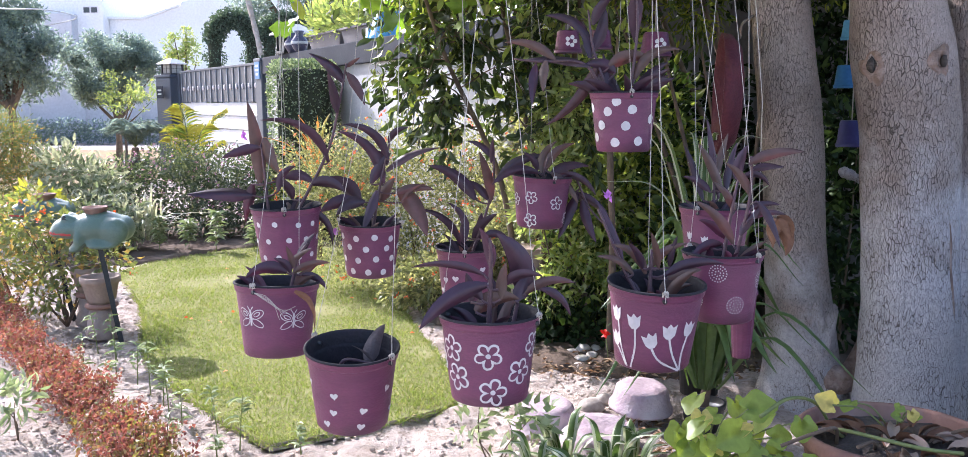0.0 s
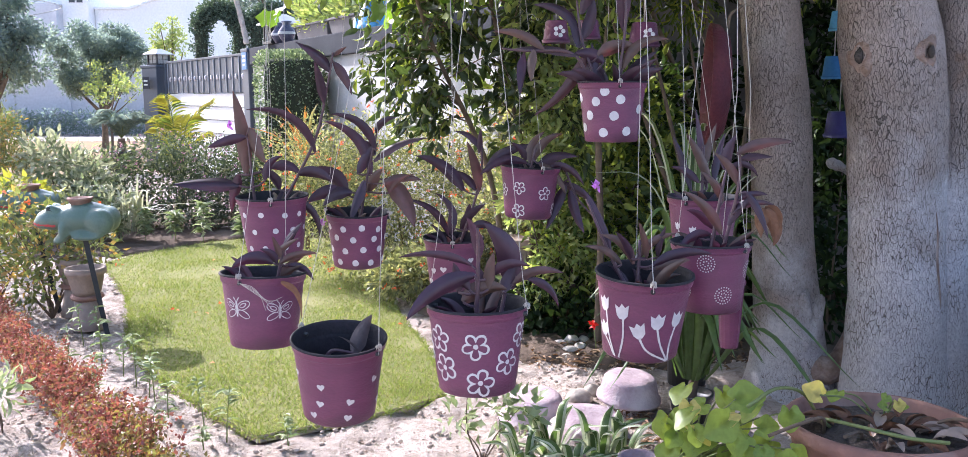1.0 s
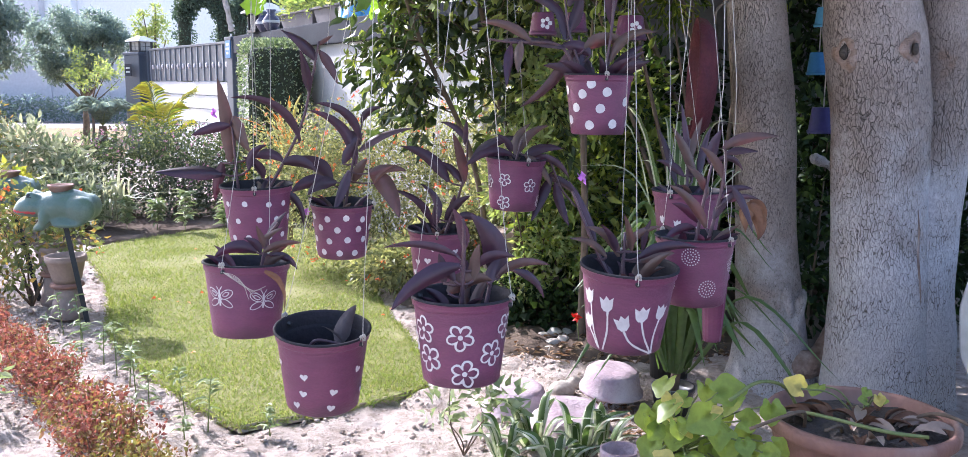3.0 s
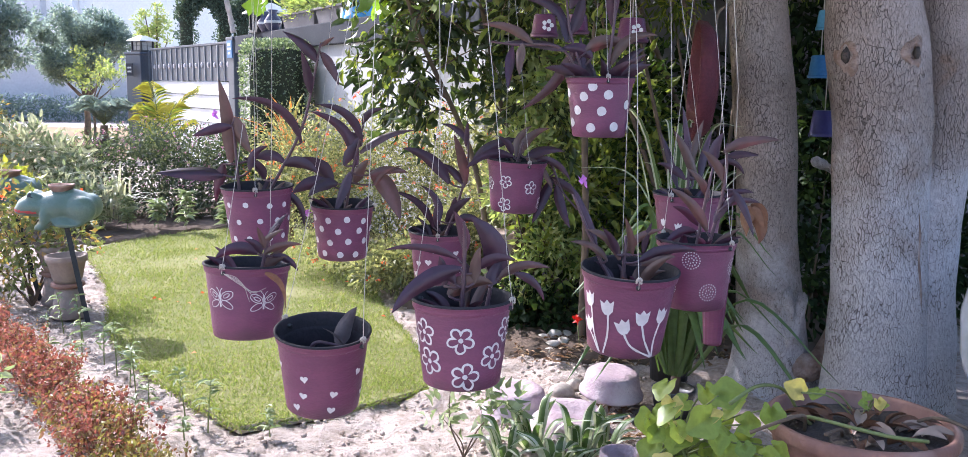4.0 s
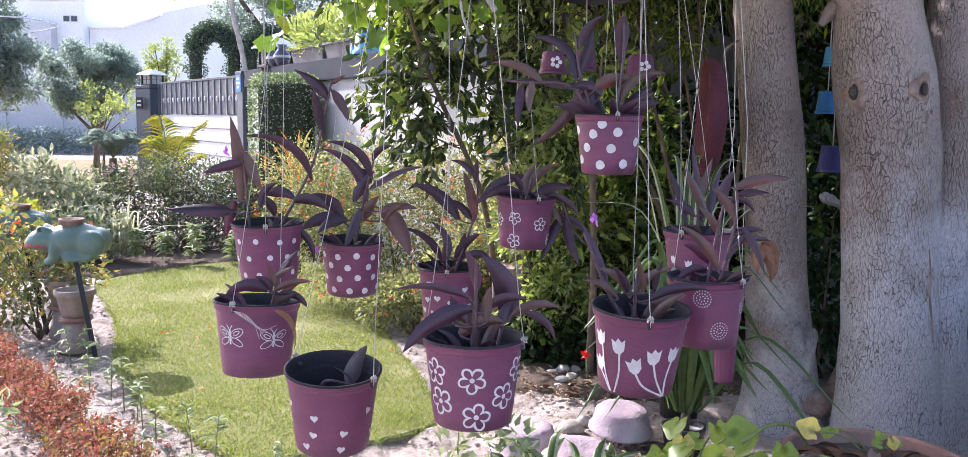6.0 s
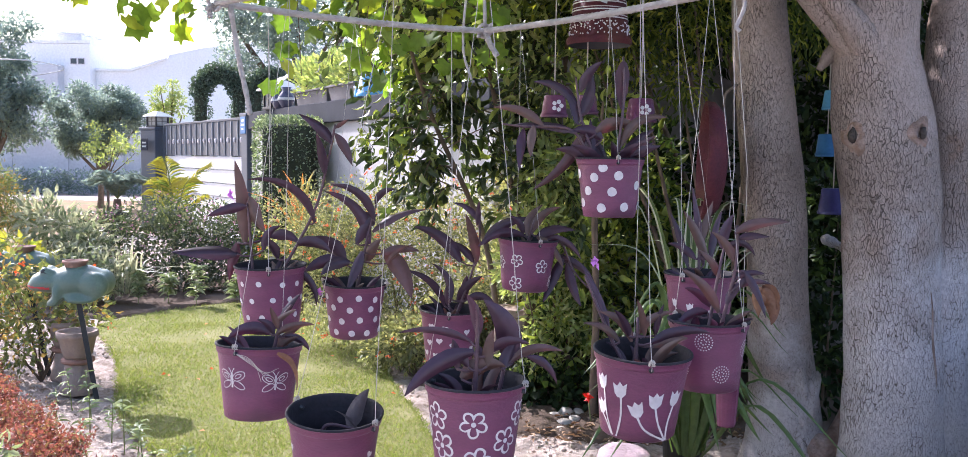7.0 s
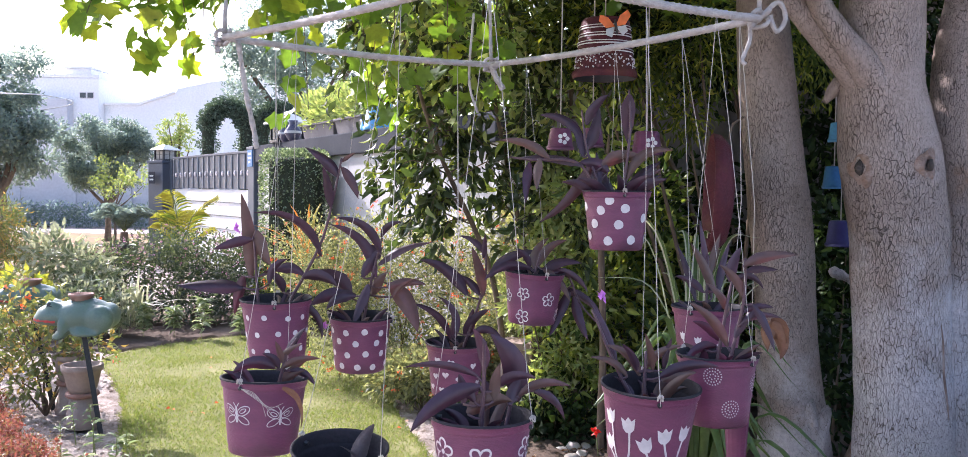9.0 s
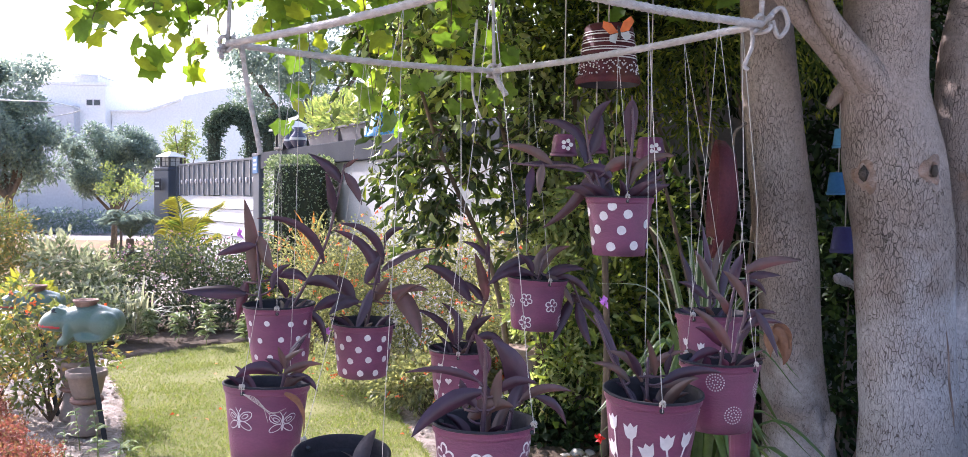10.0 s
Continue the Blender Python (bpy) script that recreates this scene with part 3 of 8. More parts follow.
def lawn():
    outline = curve_points([(x, y, 0) for x, y in LAWN + LAWN[:1]], 6)[:-1]
    outline = [(p.x + 0.02 * noise.noise(p * 6), p.y + 0.02 * noise.noise(p * 6 + Vector((5, 0, 0)))) for p in outline]
    bm = bmesh.new()
    top = [bm.verts.new((x, y, 0.002)) for x, y in outline]
    low = [bm.verts.new((x * 1.0 + 0.0, y, -0.03)) for x, y in outline]
    bm.faces.new(top)
    n = len(top)
    for i in range(n):
        bm.faces.new((top[i], low[i], low[(i + 1) % n], top[(i + 1) % n]))
    bmesh.ops.recalc_face_normals(bm, faces=list(bm.faces))
    me = bpy.data.meshes.new("lawn")
    bm.to_mesh(me)
    bm.free()
    me.materials.append(M_TURF)
    me.materials.append(M_CLOD)
    for f in me.polygons:
        f.material_index = 0 if f.normal.z > 0.5 else 1
    tagged(new("lawn", me), "small sunlit lawn of short yellow-green grass", "lawn", kind="structure")
    # blades, denser towards the near edge
    x = rng.uniform(-3.1, 0.0, 150000)
    y = 3.55 + (8.9 - 3.55) * rng.random(150000) ** 1.5
    k = in_lawn(x, y)
    x, y = x[k], y[k]
    thin = np.array([noise.noise(Vector((a * 2.2, b * 2.2, 4))) for a, b in zip(x, y)])
    k = rng.random(len(x)) < 0.75 + 0.6 * thin
    x, y, thin = x[k], y[k], thin[k]
    P = np.column_stack([x, y, np.full(len(x), 0.0)])
    D = nrm(rng.normal(size=(len(x), 3)) * 0.6) + np.array([0, 0, 0.9])
    L = (0.015 + 0.014 * rng.random(len(x))) * (1 + 0.5 * thin)
    # ragged tufts that lean over the cut edge
    E = np.array(outline)
    k = rng.integers(0, len(E), 9000)
    q = rng.random((9000, 1))
    B = E[k] * (1 - q) + E[(k + 1) % len(E)] * q + rng.normal(size=(9000, 2)) * 0.014
    P = np.vstack([P, np.column_stack([B, np.full(9000, -0.008)])])
    D = np.vstack([D, rng.normal(size=(9000, 3)) + np.array([0, 0, 0.5])])
    L = np.concatenate([L, 0.018 + 0.022 * rng.random(9000)])
    ob = new("grass", leaves("grass", P, D, L, 0.0045, M_GRASS, BLADE))
    tagged(ob, "short yellow-green grass blades of the lawn", "grass", kind="stuff")


ground()
lawn()


def clods():
    """Small stones and lumps strewn over the bare soil."""
    base = [lumpy(1, 0.8, 0.6, 0.5, s, 1) for s in range(5)]
    vs, fs = [], []
    n = 0
    while n < 13000:
        x, y = rng.uniform(-5.0, 2.2), rng.uniform(3.2, 7.5)
        if in_lawn(np.array([x]), np.array([y]))[0]:
            continue
        if noise.noise(Vector((x * 1.7, y * 1.7, 9))) < -0.25:
            continue
        r = 0.003 + 0.015 * rng.random() ** 5
        bv, bf = base[n % 5]
        a = rng.uniform(0, 6.28)
        ca, sa = math.cos(a) * r, math.sin(a) * r
        o = len(vs)
        z = 0.020 * noise.noise(Vector((x * 1.3, y * 1.3, 0))) - 0.02
        vs += [(x + p[0] * ca - p[1] * sa, y + p[0] * sa + p[1] * ca, z + r * 0.5 + p[2] * r) for p in bv]
        fs += [tuple(i + o for i in f) for f in bf]
        n += 1
    tagged(new("soil_clods", to_mesh("soil_clods", vs, fs, M_CLOD)), "small brown soil clods and gravel on bare ground", "soil", kind="stuff")


clods()


def along(p, q, z0, z1, thick, bev=0.0):
    """A straight wall between two plan points, with its own thickness on both sides."""
    a, b = Vector((*p, 0)), Vector((*q, 0))
    L = (b - a).length
    v, f = box(0, -thick / 2, z0, L, thick / 2, z1, bev)
    ang = math.atan2(b.y - a.y, b.x - a.x)
    c, s = math.cos(ang), math.sin(ang)
    return [(a.x + x * c - y * s, a.y + x * s + y * c, z) for x, y, z in v], f


GATE_L, GATE_R, CORNER = (-5.78, 17.05), (-3.30, 13.35), (0.25, 6.95)
wall = tagged(new("wall_side", to_mesh("wall_side", *along((-3.1, 13.05), CORNER, 0, 1.80, 0.2), M_WALL, False)), "white plastered garden wall with grey coping", "wall", kind="structure")
part("coping", to_mesh("coping", *along((-3.1, 13.05), CORNER, 1.8, 2.03, 0.30, 0.012), M_COPING, False), wall, "grey painted coping band")
tagged(new("wall_back", to_mesh("wall_back", *along((0.36, 6.93), (7.5, 6.6), 0, 2.6, 0.2), M_BACKWALL, False)), "garden wall behind the shrubs, coloured grey for its shade", "wall", kind="structure")


# no roof known here: slab added to keep sky light off the shrubs
tagged(new("roof_slab", to_mesh("roof_slab", *box(0.75, 5.75, 2.75, 7.5, 8.6, 2.87, 0.01), M_BACKWALL, False)), "unseen grey slab added to block sky light over the corner", "roof", kind="structure")


def gate():
    ang = math.degrees(math.atan2(GATE_R[1] - GATE_L[1], GATE_R[0] - GATE_L[0]))
    L = math.dist(GATE_L, GATE_R)
    g = thing("driveway_gate", GATE_L[0], GATE_L[1], 0, "wide gate of white siding under a dark barred panel", "gate", rz=ang)
    part("panel", to_mesh("panel", *box(0.05, -0.02, 1.42, L - 0.03, 0.02, 1.95, 0.006), M_GATE, False), g, "dark grey top panel")
    part("top_rail", to_mesh("top_rail", *box(0.03, -0.035, 1.952, L - 0.02, 0.035, 1.99, 0.006), M_GATE, False), g)
    bar = to_mesh("bar", *box(-0.013, -0.018, 1.42, 0.013, 0.0, 1.95, 0.004), M_GATEBAR, False)
    stud = to_mesh("stud", *lumpy(0.028, 0.02, 0.042, 0.05, 1, 2), M_WHITE)
    n = 15
    for i in range(n):
        x = 0.14 + (L - 0.28) * i / (n - 1)
        part("bar", bar, g, m=Matrix.Translation((x, -0.022, 0)))
        if i < n - 1:
            part("stud", stud, g, m=Matrix.Translation((x + (L - 0.28) / (n - 1) / 2, -0.03, 1.66)))
    slat = to_mesh("siding_board", *box(0.05, -0.025, 0, L - 0.03, 0.025, 0.205, 0.012), M_SIDING, False)
    for i in range(6):
        part("siding_board", slat, g, m=Matrix.Translation((0, 0, 1.205 - 0.212 * i)) @ Matrix.Rotation(radians(-9), 4, "X"))
    part("hinge_post", to_mesh("hinge_post", *box(-0.06, -0.05, 0.0, 0.03, 0.05, 1.95, 0.01), M_GATE, False), g)


gate()


def pillar(x, y, rz, h, w, lamp=True, bars=True):
    p = thing("gate_pillar", x, y, 0, "square dark grey gate pillar with a glass lantern" if lamp else "dark grey wall pillar with a blue name plate", "pillar", rz=rz)
    part("shaft", to_mesh("shaft", *box(-w / 2, -w / 2, 0, w / 2, w / 2, h, 0.015), M_GATE, False), p)
    part("cap", to_mesh("cap", *box(-w / 2 - 0.02, -w / 2 - 0.02, h, w / 2 + 0.02, w / 2 + 0.02, h + 0.05, 0.012), M_GATE, False), p)
    return p


M_LAMPGLASS = material("frosted_lamp_glass", (0.50, 0.51, 0.49), (0.44, 0.45, 0.44), 0.3, 8, 60, 0.0)
M_LAMPPANE = material("smoked_lamp_glass", (0.20, 0.21, 0.21), (0.27, 0.28, 0.27), 0.15, 8, 60, 0.0)


def lantern(x, y, z, w, h, rz):
    q = thing("lantern", x, y, z, "square garden lantern with a pale pyramid roof", "lamp", rz=rz)
    part("base", to_mesh("base", *box(-w * 0.42, -w * 0.42, 0, w * 0.42, w * 0.42, h * 0.1, 0.006), M_IRON, False), q)
    pane = to_mesh("pane", *box(-w * 0.3, -0.006, h * 0.12, w * 0.3, 0.006, h * 0.62, 0.002), M_LAMPPANE, False)
    bar = to_mesh("glazing_bar", *merge(box(-0.006, -0.008, h * 0.12, 0.006, 0.008, h * 0.62, 0.002), box(-w * 0.3, -0.007, h * 0.36, w * 0.3, 0.007, h * 0.39, 0.002)), M_IRON, False)
    post = to_mesh("post", *box(-0.016, -0.016, h * 0.1, 0.016, 0.016, h * 0.65, 0.003), M_IRON, False)
    for k in range(4):
        r = Matrix.Rotation(k * math.pi / 2, 4, "Z")
        part("pane", pane, q, m=r @ Matrix.Translation((0, -w * 0.34, 0)))
        part("post", post, q, m=r @ Matrix.Translation((w * 0.36, w * 0.36, 0)))
        part("glazing_bar", bar, q, m=r @ Matrix.Translation((0, -w * 0.35, 0)))
    s = w * 0.55
    v = [(-s, -s, h * 0.65), (s, -s, h * 0.65), (s, s, h * 0.65), (-s, s, h * 0.65), (-s, -s, h * 0.7), (s, -s, h * 0.7), (s, s, h * 0.7), (-s, s, h * 0.7),
         (-s * .25, -s * .25, h), (s * .25, -s * .25, h), (s * .25, s * .25, h), (-s * .25, s * .25, h)]
    f = [(3, 2, 1, 0), (0, 1, 5, 4), (1, 2, 6, 5), (2, 3, 7, 6), (3, 0, 4, 7), (4, 5, 9, 8), (5, 6, 10, 9), (6, 7, 11, 10), (7, 4, 8, 11), (8, 9, 10, 11)]
    part("roof", to_mesh("roof", v, f, M_LAMPGLASS, False), q)


pillar(-6.02, 17.3, -35, 1.88, 0.44)
lantern(-6.02, 17.3, 1.93, 0.36, 0.30, -35)
p2 = pillar(-3.2, 13.2, -60, 1.98, 0.30, lamp=False)
part("name_plate", to_mesh("name_plate", *box(-0.13, -0.165, 1.74, 0.12, -0.15, 1.99, 0.004), M_BLUE, False), p2, "small blue plate with white lines")
for i, (a, b) in enumerate(((-0.08, 0.06), (-0.09, 0.08), (-0.06, 0.04))):
    part("plate_line", to_mesh("plate_line", *box(a, -0.168, 1.91 - 0.06 * i, b, -0.1655, 1.94 - 0.06 * i), M_WHITE, False), p2)
plate = thing("number_plate", -6.22, 17.09, 1.6, "small dark plate with pale bars on the gate pillar", "sign", rz=-35)
part("panel", to_mesh("panel", *box(-0.05, -0.016, -0.1, 0.14, -0.002, 0.12, 0.003), M_COPING, False), plate)
for i in range(2):
    part("line", to_mesh("line", *box(-0.01, -0.019, -0.04 + 0.07 * i, 0.10, -0.0165, -0.01 + 0.07 * i), M_LAMPGLASS, False), plate)


# moist dug soil, with the bushes' shade added to its colour
M_BEDSOIL = material("shade_darkened_bed_soil", (0.13, 0.095, 0.07), (0.085, 0.062, 0.047), 0.95, 4, 45, 1.0, c3=(0.18, 0.135, 0.10), spec=0.1)


def soil_bed(outline, label, mat=None, step=0.045, name="flower_bed"):
    """A dug bed: a slightly raised, lumpy sheet with a ragged edge."""
    xs, ys = [p[0] for p in outline], [p[1] for p in outline]
    nx, ny = int((max(xs) - min(xs)) / step), int((max(ys) - min(ys)) / step)
    gx, gy = np.meshgrid(np.linspace(min(xs), max(xs), nx), np.linspace(min(ys), max(ys), ny))
    jx = gx + np.array([[0.12 * noise.noise(Vector((a * 3, b * 3, 1))) for a, b in zip(r, q)] for r, q in zip(gx, gy)])
    keep = in_lawn(jx.ravel(), gy.ravel(), outline).reshape(gx.shape)
    vs = [(a, b, 0.012 + 0.028 * noise.noise(Vector((a * 6, b * 6, 2))) + 0.02 * noise.noise(Vector((a * 19, b * 19, 5))) if k else -0.06) for a, b, k in zip(gx.ravel(), gy.ravel(), keep.ravel())]
    fs = [(j * nx + i, j * nx + i + 1, (j + 1) * nx + i + 1, (j + 1) * nx + i) for j in range(ny - 1) for i in range(nx - 1) if keep[j, i] or keep[j + 1, i] or keep[j, i + 1] or keep[j + 1, i + 1]]
    tagged(new(name, to_mesh(name, vs, fs, mat or M_BEDSOIL)), label, "ground" if mat else "flower bed", kind="structure")


soil_bed([(-3.9, 7.9), (-3.1, 7.95), (-2.8, 8.45), (-2.2, 8.95), (-1.2, 8.8), (-0.55, 7.6), (-0.5, 6.5), (0.2, 6.4), (0.1, 8.0), (-1.5, 10.6), (-4.4, 10.8), (-4.5, 8.8)], "dark dug soil of the flower bed round the lawn, deepened for shade")
soil_bed([(0.25, 4.75), (0.9, 4.55), (1.3, 4.7), (2.4, 4.7), (3.2, 6.4), (0.4, 6.7), (-0.4, 6.4), (-0.3, 5.7), (0.0, 5.2)], "soil under the bushes, its colour darkened for their shade")
M_DRYGROUND = material("dry_verge", (0.30, 0.20, 0.12), (0.22, 0.16, 0.09), 0.95, 1.5, 20, 0.8, c3=(0.20, 0.19, 0.09), spec=0.1)
soil_bed([(-16.0, 12.5), (-6.2, 12.5), (-6.5, 17.0), (-6.0, 20.0), (-7.5, 28.0), (-20.0, 28.0)], "dry brown grassy verge outside the gate", M_DRYGROUND, 0.16, "verge")

# ---- the hanging frame, the painted pots and their plants ----
FZ = 1.925
F_LEFT, F_FAR, F_RIGHT, F_NEAR = Vector((-0.815, 3.06, FZ)), Vector((0.074, 3.64, FZ)), Vector((0.835, 2.63, FZ)), Vector((0.106, 2.10, FZ))


def pole_between(a, b, r=0.0115):
    """A stick wound with rope: shallow turns show as a spiral relief."""
    n, seg = 150, 10
    d = (b - a)
    L = d.length
    u = d.normalized()
    s = u.cross(Vector((0, 0, 1))).normalized()
    w = s.cross(u)
    vs, fs = [], []
    for k in range(n + 1):
        t = k / n
        c = a + d * t + Vector((0, 0, -0.012 * math.sin(math.pi * t)))
        for i in range(seg):
            an = 2 * math.pi * i / seg
            q = r * (1 + 0.11 * math.sin(an + t * L * 2 * math.pi / 0.021) + 0.10 * noise.noise(Vector((t * 30, an, a.x))))
            vs.append(tuple(c + s * math.cos(an) * q + w * math.sin(an) * q))
    for k in range(n):
        for i in range(seg):
            j = (i + 1) % seg
            fs.append((k * seg + i, k * seg + j, (k + 1) * seg + j, (k + 1) * seg + i))
    return vs, fs


def rope(points, r=0.006, n=6, seg=7):
    P = curve_points(points, n)
    v, f = tube(P, [r * (1 + 0.12 * math.sin(k * 1.9)) for k in range(len(P))], seg)
    return v, f


def frame_of_rope():
    fr = thing("pot_hanger", 0, 0, 0, "square hanging frame of sticks wound with white rope", "frame")
    for a, b in ((F_LEFT, F_FAR), (F_FAR, F_RIGHT), (F_RIGHT, F_NEAR), (F_NEAR, F_LEFT)):
        part("pole", to_mesh("pole", *pole_between(a, b), M_ROPE), fr)
    for c in (F_LEFT, F_RIGHT, F_FAR, F_NEAR):
        part("knot", to_mesh("knot", *merge(*[([tuple(c + Vector(p)) for p in v], f) for v, f in
             [rope([(0.026 * math.cos(q + s), 0.02 * math.sin(q * 2 + s), 0.024 * math.sin(q + s * 2)) for q in np.linspace(0, 6.0, 9)], 0.0065, 3) for s in (0.0, 1.4)]]), M_ROPE), fr)
    up = {"l": (F_LEFT, Vector((-0.79, 3.09, 3.0))), "f": (F_FAR, Vector((0.02, 3.7, 3.1))), "r": (F_RIGHT, Vector((0.83, 2.66, 3.1))), "n": (F_NEAR, Vector((0.12, 2.12, 3.1)))}
    for c, t in up.values():
        part("hanger_rope", to_mesh("hanger_rope", *rope([c, c.lerp(t, 0.4) + Vector((0.006, 0, 0)), t], 0.007), M_ROPE), fr)
    # loose ends
    tails = [(F_FAR, [(0, 0, 0), (0.02, -0.02, -0.05), (0.05, -0.02, -0.10)], 0.012), (F_RIGHT, [(0, 0, 0), (0.05, -0.01, 0.045), (0.075, 0, 0.0), (0.05, 0, -0.035), (0.03, 0, 0.01)], 0.007),
             (F_RIGHT, [(-0.03, 0, 0.0), (-0.025, 0, -0.06), (-0.045, 0, -0.115), (-0.035, 0, -0.13)], 0.006), (F_LEFT, [(-0.02, 0, 0), (-0.022, 0, -0.03), (-0.02, 0, -0.05)], 0.009),
             (F_FAR, [(-0.07, 0, 0.2), (-0.085, 0, 0.0), (-0.08, 0, -0.1), (-0.05, 0, -0.19)], 0.005)]
    for c, pts, r in tails:
        part("rope_end", to_mesh("rope_end", *rope([c + Vector(p) for p in pts], r), M_ROPE), fr)
    # the long loose rope falling from the left corner
    part("rope_end", to_mesh("rope_end", *rope([F_LEFT + Vector((0.04, 0.02, 0)), (-0.75, 3.09, 1.75), (-0.725, 3.10, 1.62), (-0.715, 3.10, 1.56)], 0.009), M_ROPE), fr)


frame_of_rope()

R_TOP, R_LOW, H_POT = 0.113, 0.091, 0.205


def on_pot(u, v, th0, lift=0.0016):
    """A point of the pot's side: u metres round from the angle th0 (degrees, 0 faces -y), v metres up."""
    r = R_LOW + (R_TOP - R_LOW) * v / (H_POT - 0.02)
    th = radians(th0) + u / r
    r += lift
    return r * math.sin(th), -r * math.cos(th), v


def pot_meshes():
    prof = [(0.0, 0.004), (R_LOW - 0.012, 0.0035), (R_LOW - 0.004, 0.0), (R_LOW, 0.004), (R_LOW + 0.0022, 0.022), (R_LOW + 0.0030, 0.024)]
    prof += [(R_LOW + (R_TOP - R_LOW) * z / (H_POT - 0.02), z) for z in (0.05, 0.09, 0.13, 0.16, 0.183)]
    body = to_mesh("pot_body", *lathe(prof, 48), M_POT)
    lip = [(R_TOP + 0.0005, 0.180), (R_TOP + 0.0032, 0.183), (R_TOP + 0.0045, 0.188), (R_TOP + 0.0052, 0.198), (R_TOP + 0.0085, 0.2005), (R_TOP + 0.008, H_POT), (R_TOP + 0.004, H_POT + 0.001), (R_TOP, 0.2)]
    rim = to_mesh("pot_rim", *lathe(lip[:5], 48), M_POT)
    edge = to_mesh("rim_edge", *lathe(lip[4:] + [(R_TOP - 0.004, 0.17)], 48), M_RIM)
    inner = [(R_TOP - 0.004, 0.17)]
    z = 0.165
    while z > 0.03:
        rr = R_LOW + (R_TOP - R_LOW) * z / 0.185 - 0.004
        inner += [(rr, z), (rr - 0.0015, z - 0.004)]
        z -= 0.012
    inner += [(0.0, 0.02)]
    liner = to_mesh("inner_wall", *lathe(inner, 48), M_RIM)
    soil_v, soil_f = lathe([(0.0, 0.148), (0.03, 0.150), (0.06, 0.146), (0.085, 0.145), (0.101, 0.140)], 24)
    soil_v = [(x, y, q + 0.008 * noise.noise(Vector((x * 40, y * 40, 2)))) for x, y, q in soil_v]
    soil = to_mesh("soil", soil_v, soil_f, M_POTSOIL)
    hole_v, hole_f = tube([(0, -R_TOP - 0.0115, 0.188), (0, -R_TOP + 0.01, 0.188)], 0.0055, 10)
    return body, rim, edge, liner, soil, to_mesh("string_hole", hole_v, hole_f, M_BLACK)


POT_MESH = pot_meshes()


def filled(outline, th, v0):
    """A painted patch on the pot from a closed outline in metres."""
    n = len(outline)
    cu, cv = sum(p[0] for p in outline) / n, sum(p[1] for p in outline) / n
    vs = [on_pot(cu, v0 + cv, th)] + [on_pot(u, v0 + v, th) for u, v in outline]
    return vs, [(0, 1 + i, 1 + (i + 1) % n) for i in range(n)]


def stroke(line, th, v0, w=0.0022, closed=False):
    """A brush line on the pot, with a slightly uneven width."""
    P = [Vector((*p, 0)) for p in line]
    n = len(P)
    vs, fs = [], []
    for i, p in enumerate(P):
        a = P[(i - 1) % n] if closed or i else P[0]
        b = P[(i + 1) % n] if closed or i < n - 1 else P[-1]
        d = (b - a).normalized()
        ww = w * (0.8 + 0.4 * noise.noise(p * 90) + 0.2)
        for s in (-1, 1):
            vs.append(on_pot(p.x - d.y * ww * s, v0 + p.y + d.x * ww * s, th, 0.0016 + 0.0004 * (s > 0)))
    for i in range(n if closed else n - 1):
        j = (i + 1) % n
        fs.append((2 * i, 2 * i + 1, 2 * j + 1, 2 * j))
    return vs, fs


def circle(r, n=14, cx=0.0, cy=0.0, sq=1.0, turn=0.0, wob=0.12):
    out = []
    for i in range(n):
        a = 2 * math.pi * i / n
        q = r * (1 + wob * noise.noise(Vector((math.cos(a) + cx * 300, math.sin(a) + cy * 300, r * 500))))
        x, y = q * math.cos(a), q * sq * math.sin(a)
        out.append((cx + x * math.cos(turn) - y * math.sin(turn), cy + x * math.sin(turn) + y * math.cos(turn)))
    return out


def heart_line(s):
    return [(s * 0.0625 * 16 * math.sin(t) ** 3 * 0.5, s * 0.0625 * 0.5 * (13 * math.cos(t) - 5 * math.cos(2 * t) - 2 * math.cos(3 * t) - math.cos(4 * t))) for t in np.linspace(0, 2 * math.pi, 22)[:-1]]


def flower_line(r, turn):
    out = []
    for k in range(60):
        a = 2 * math.pi * k / 60
        q = r * (0.36 + 0.64 * abs(math.sin(2.5 * a)) ** 0.55) * (1 + 0.06 * noise.noise(Vector((math.cos(a) * 2, math.sin(a) * 2, turn * 9))))
        out.append((q * math.cos(a + turn), q * math.sin(a + turn)))
    return out


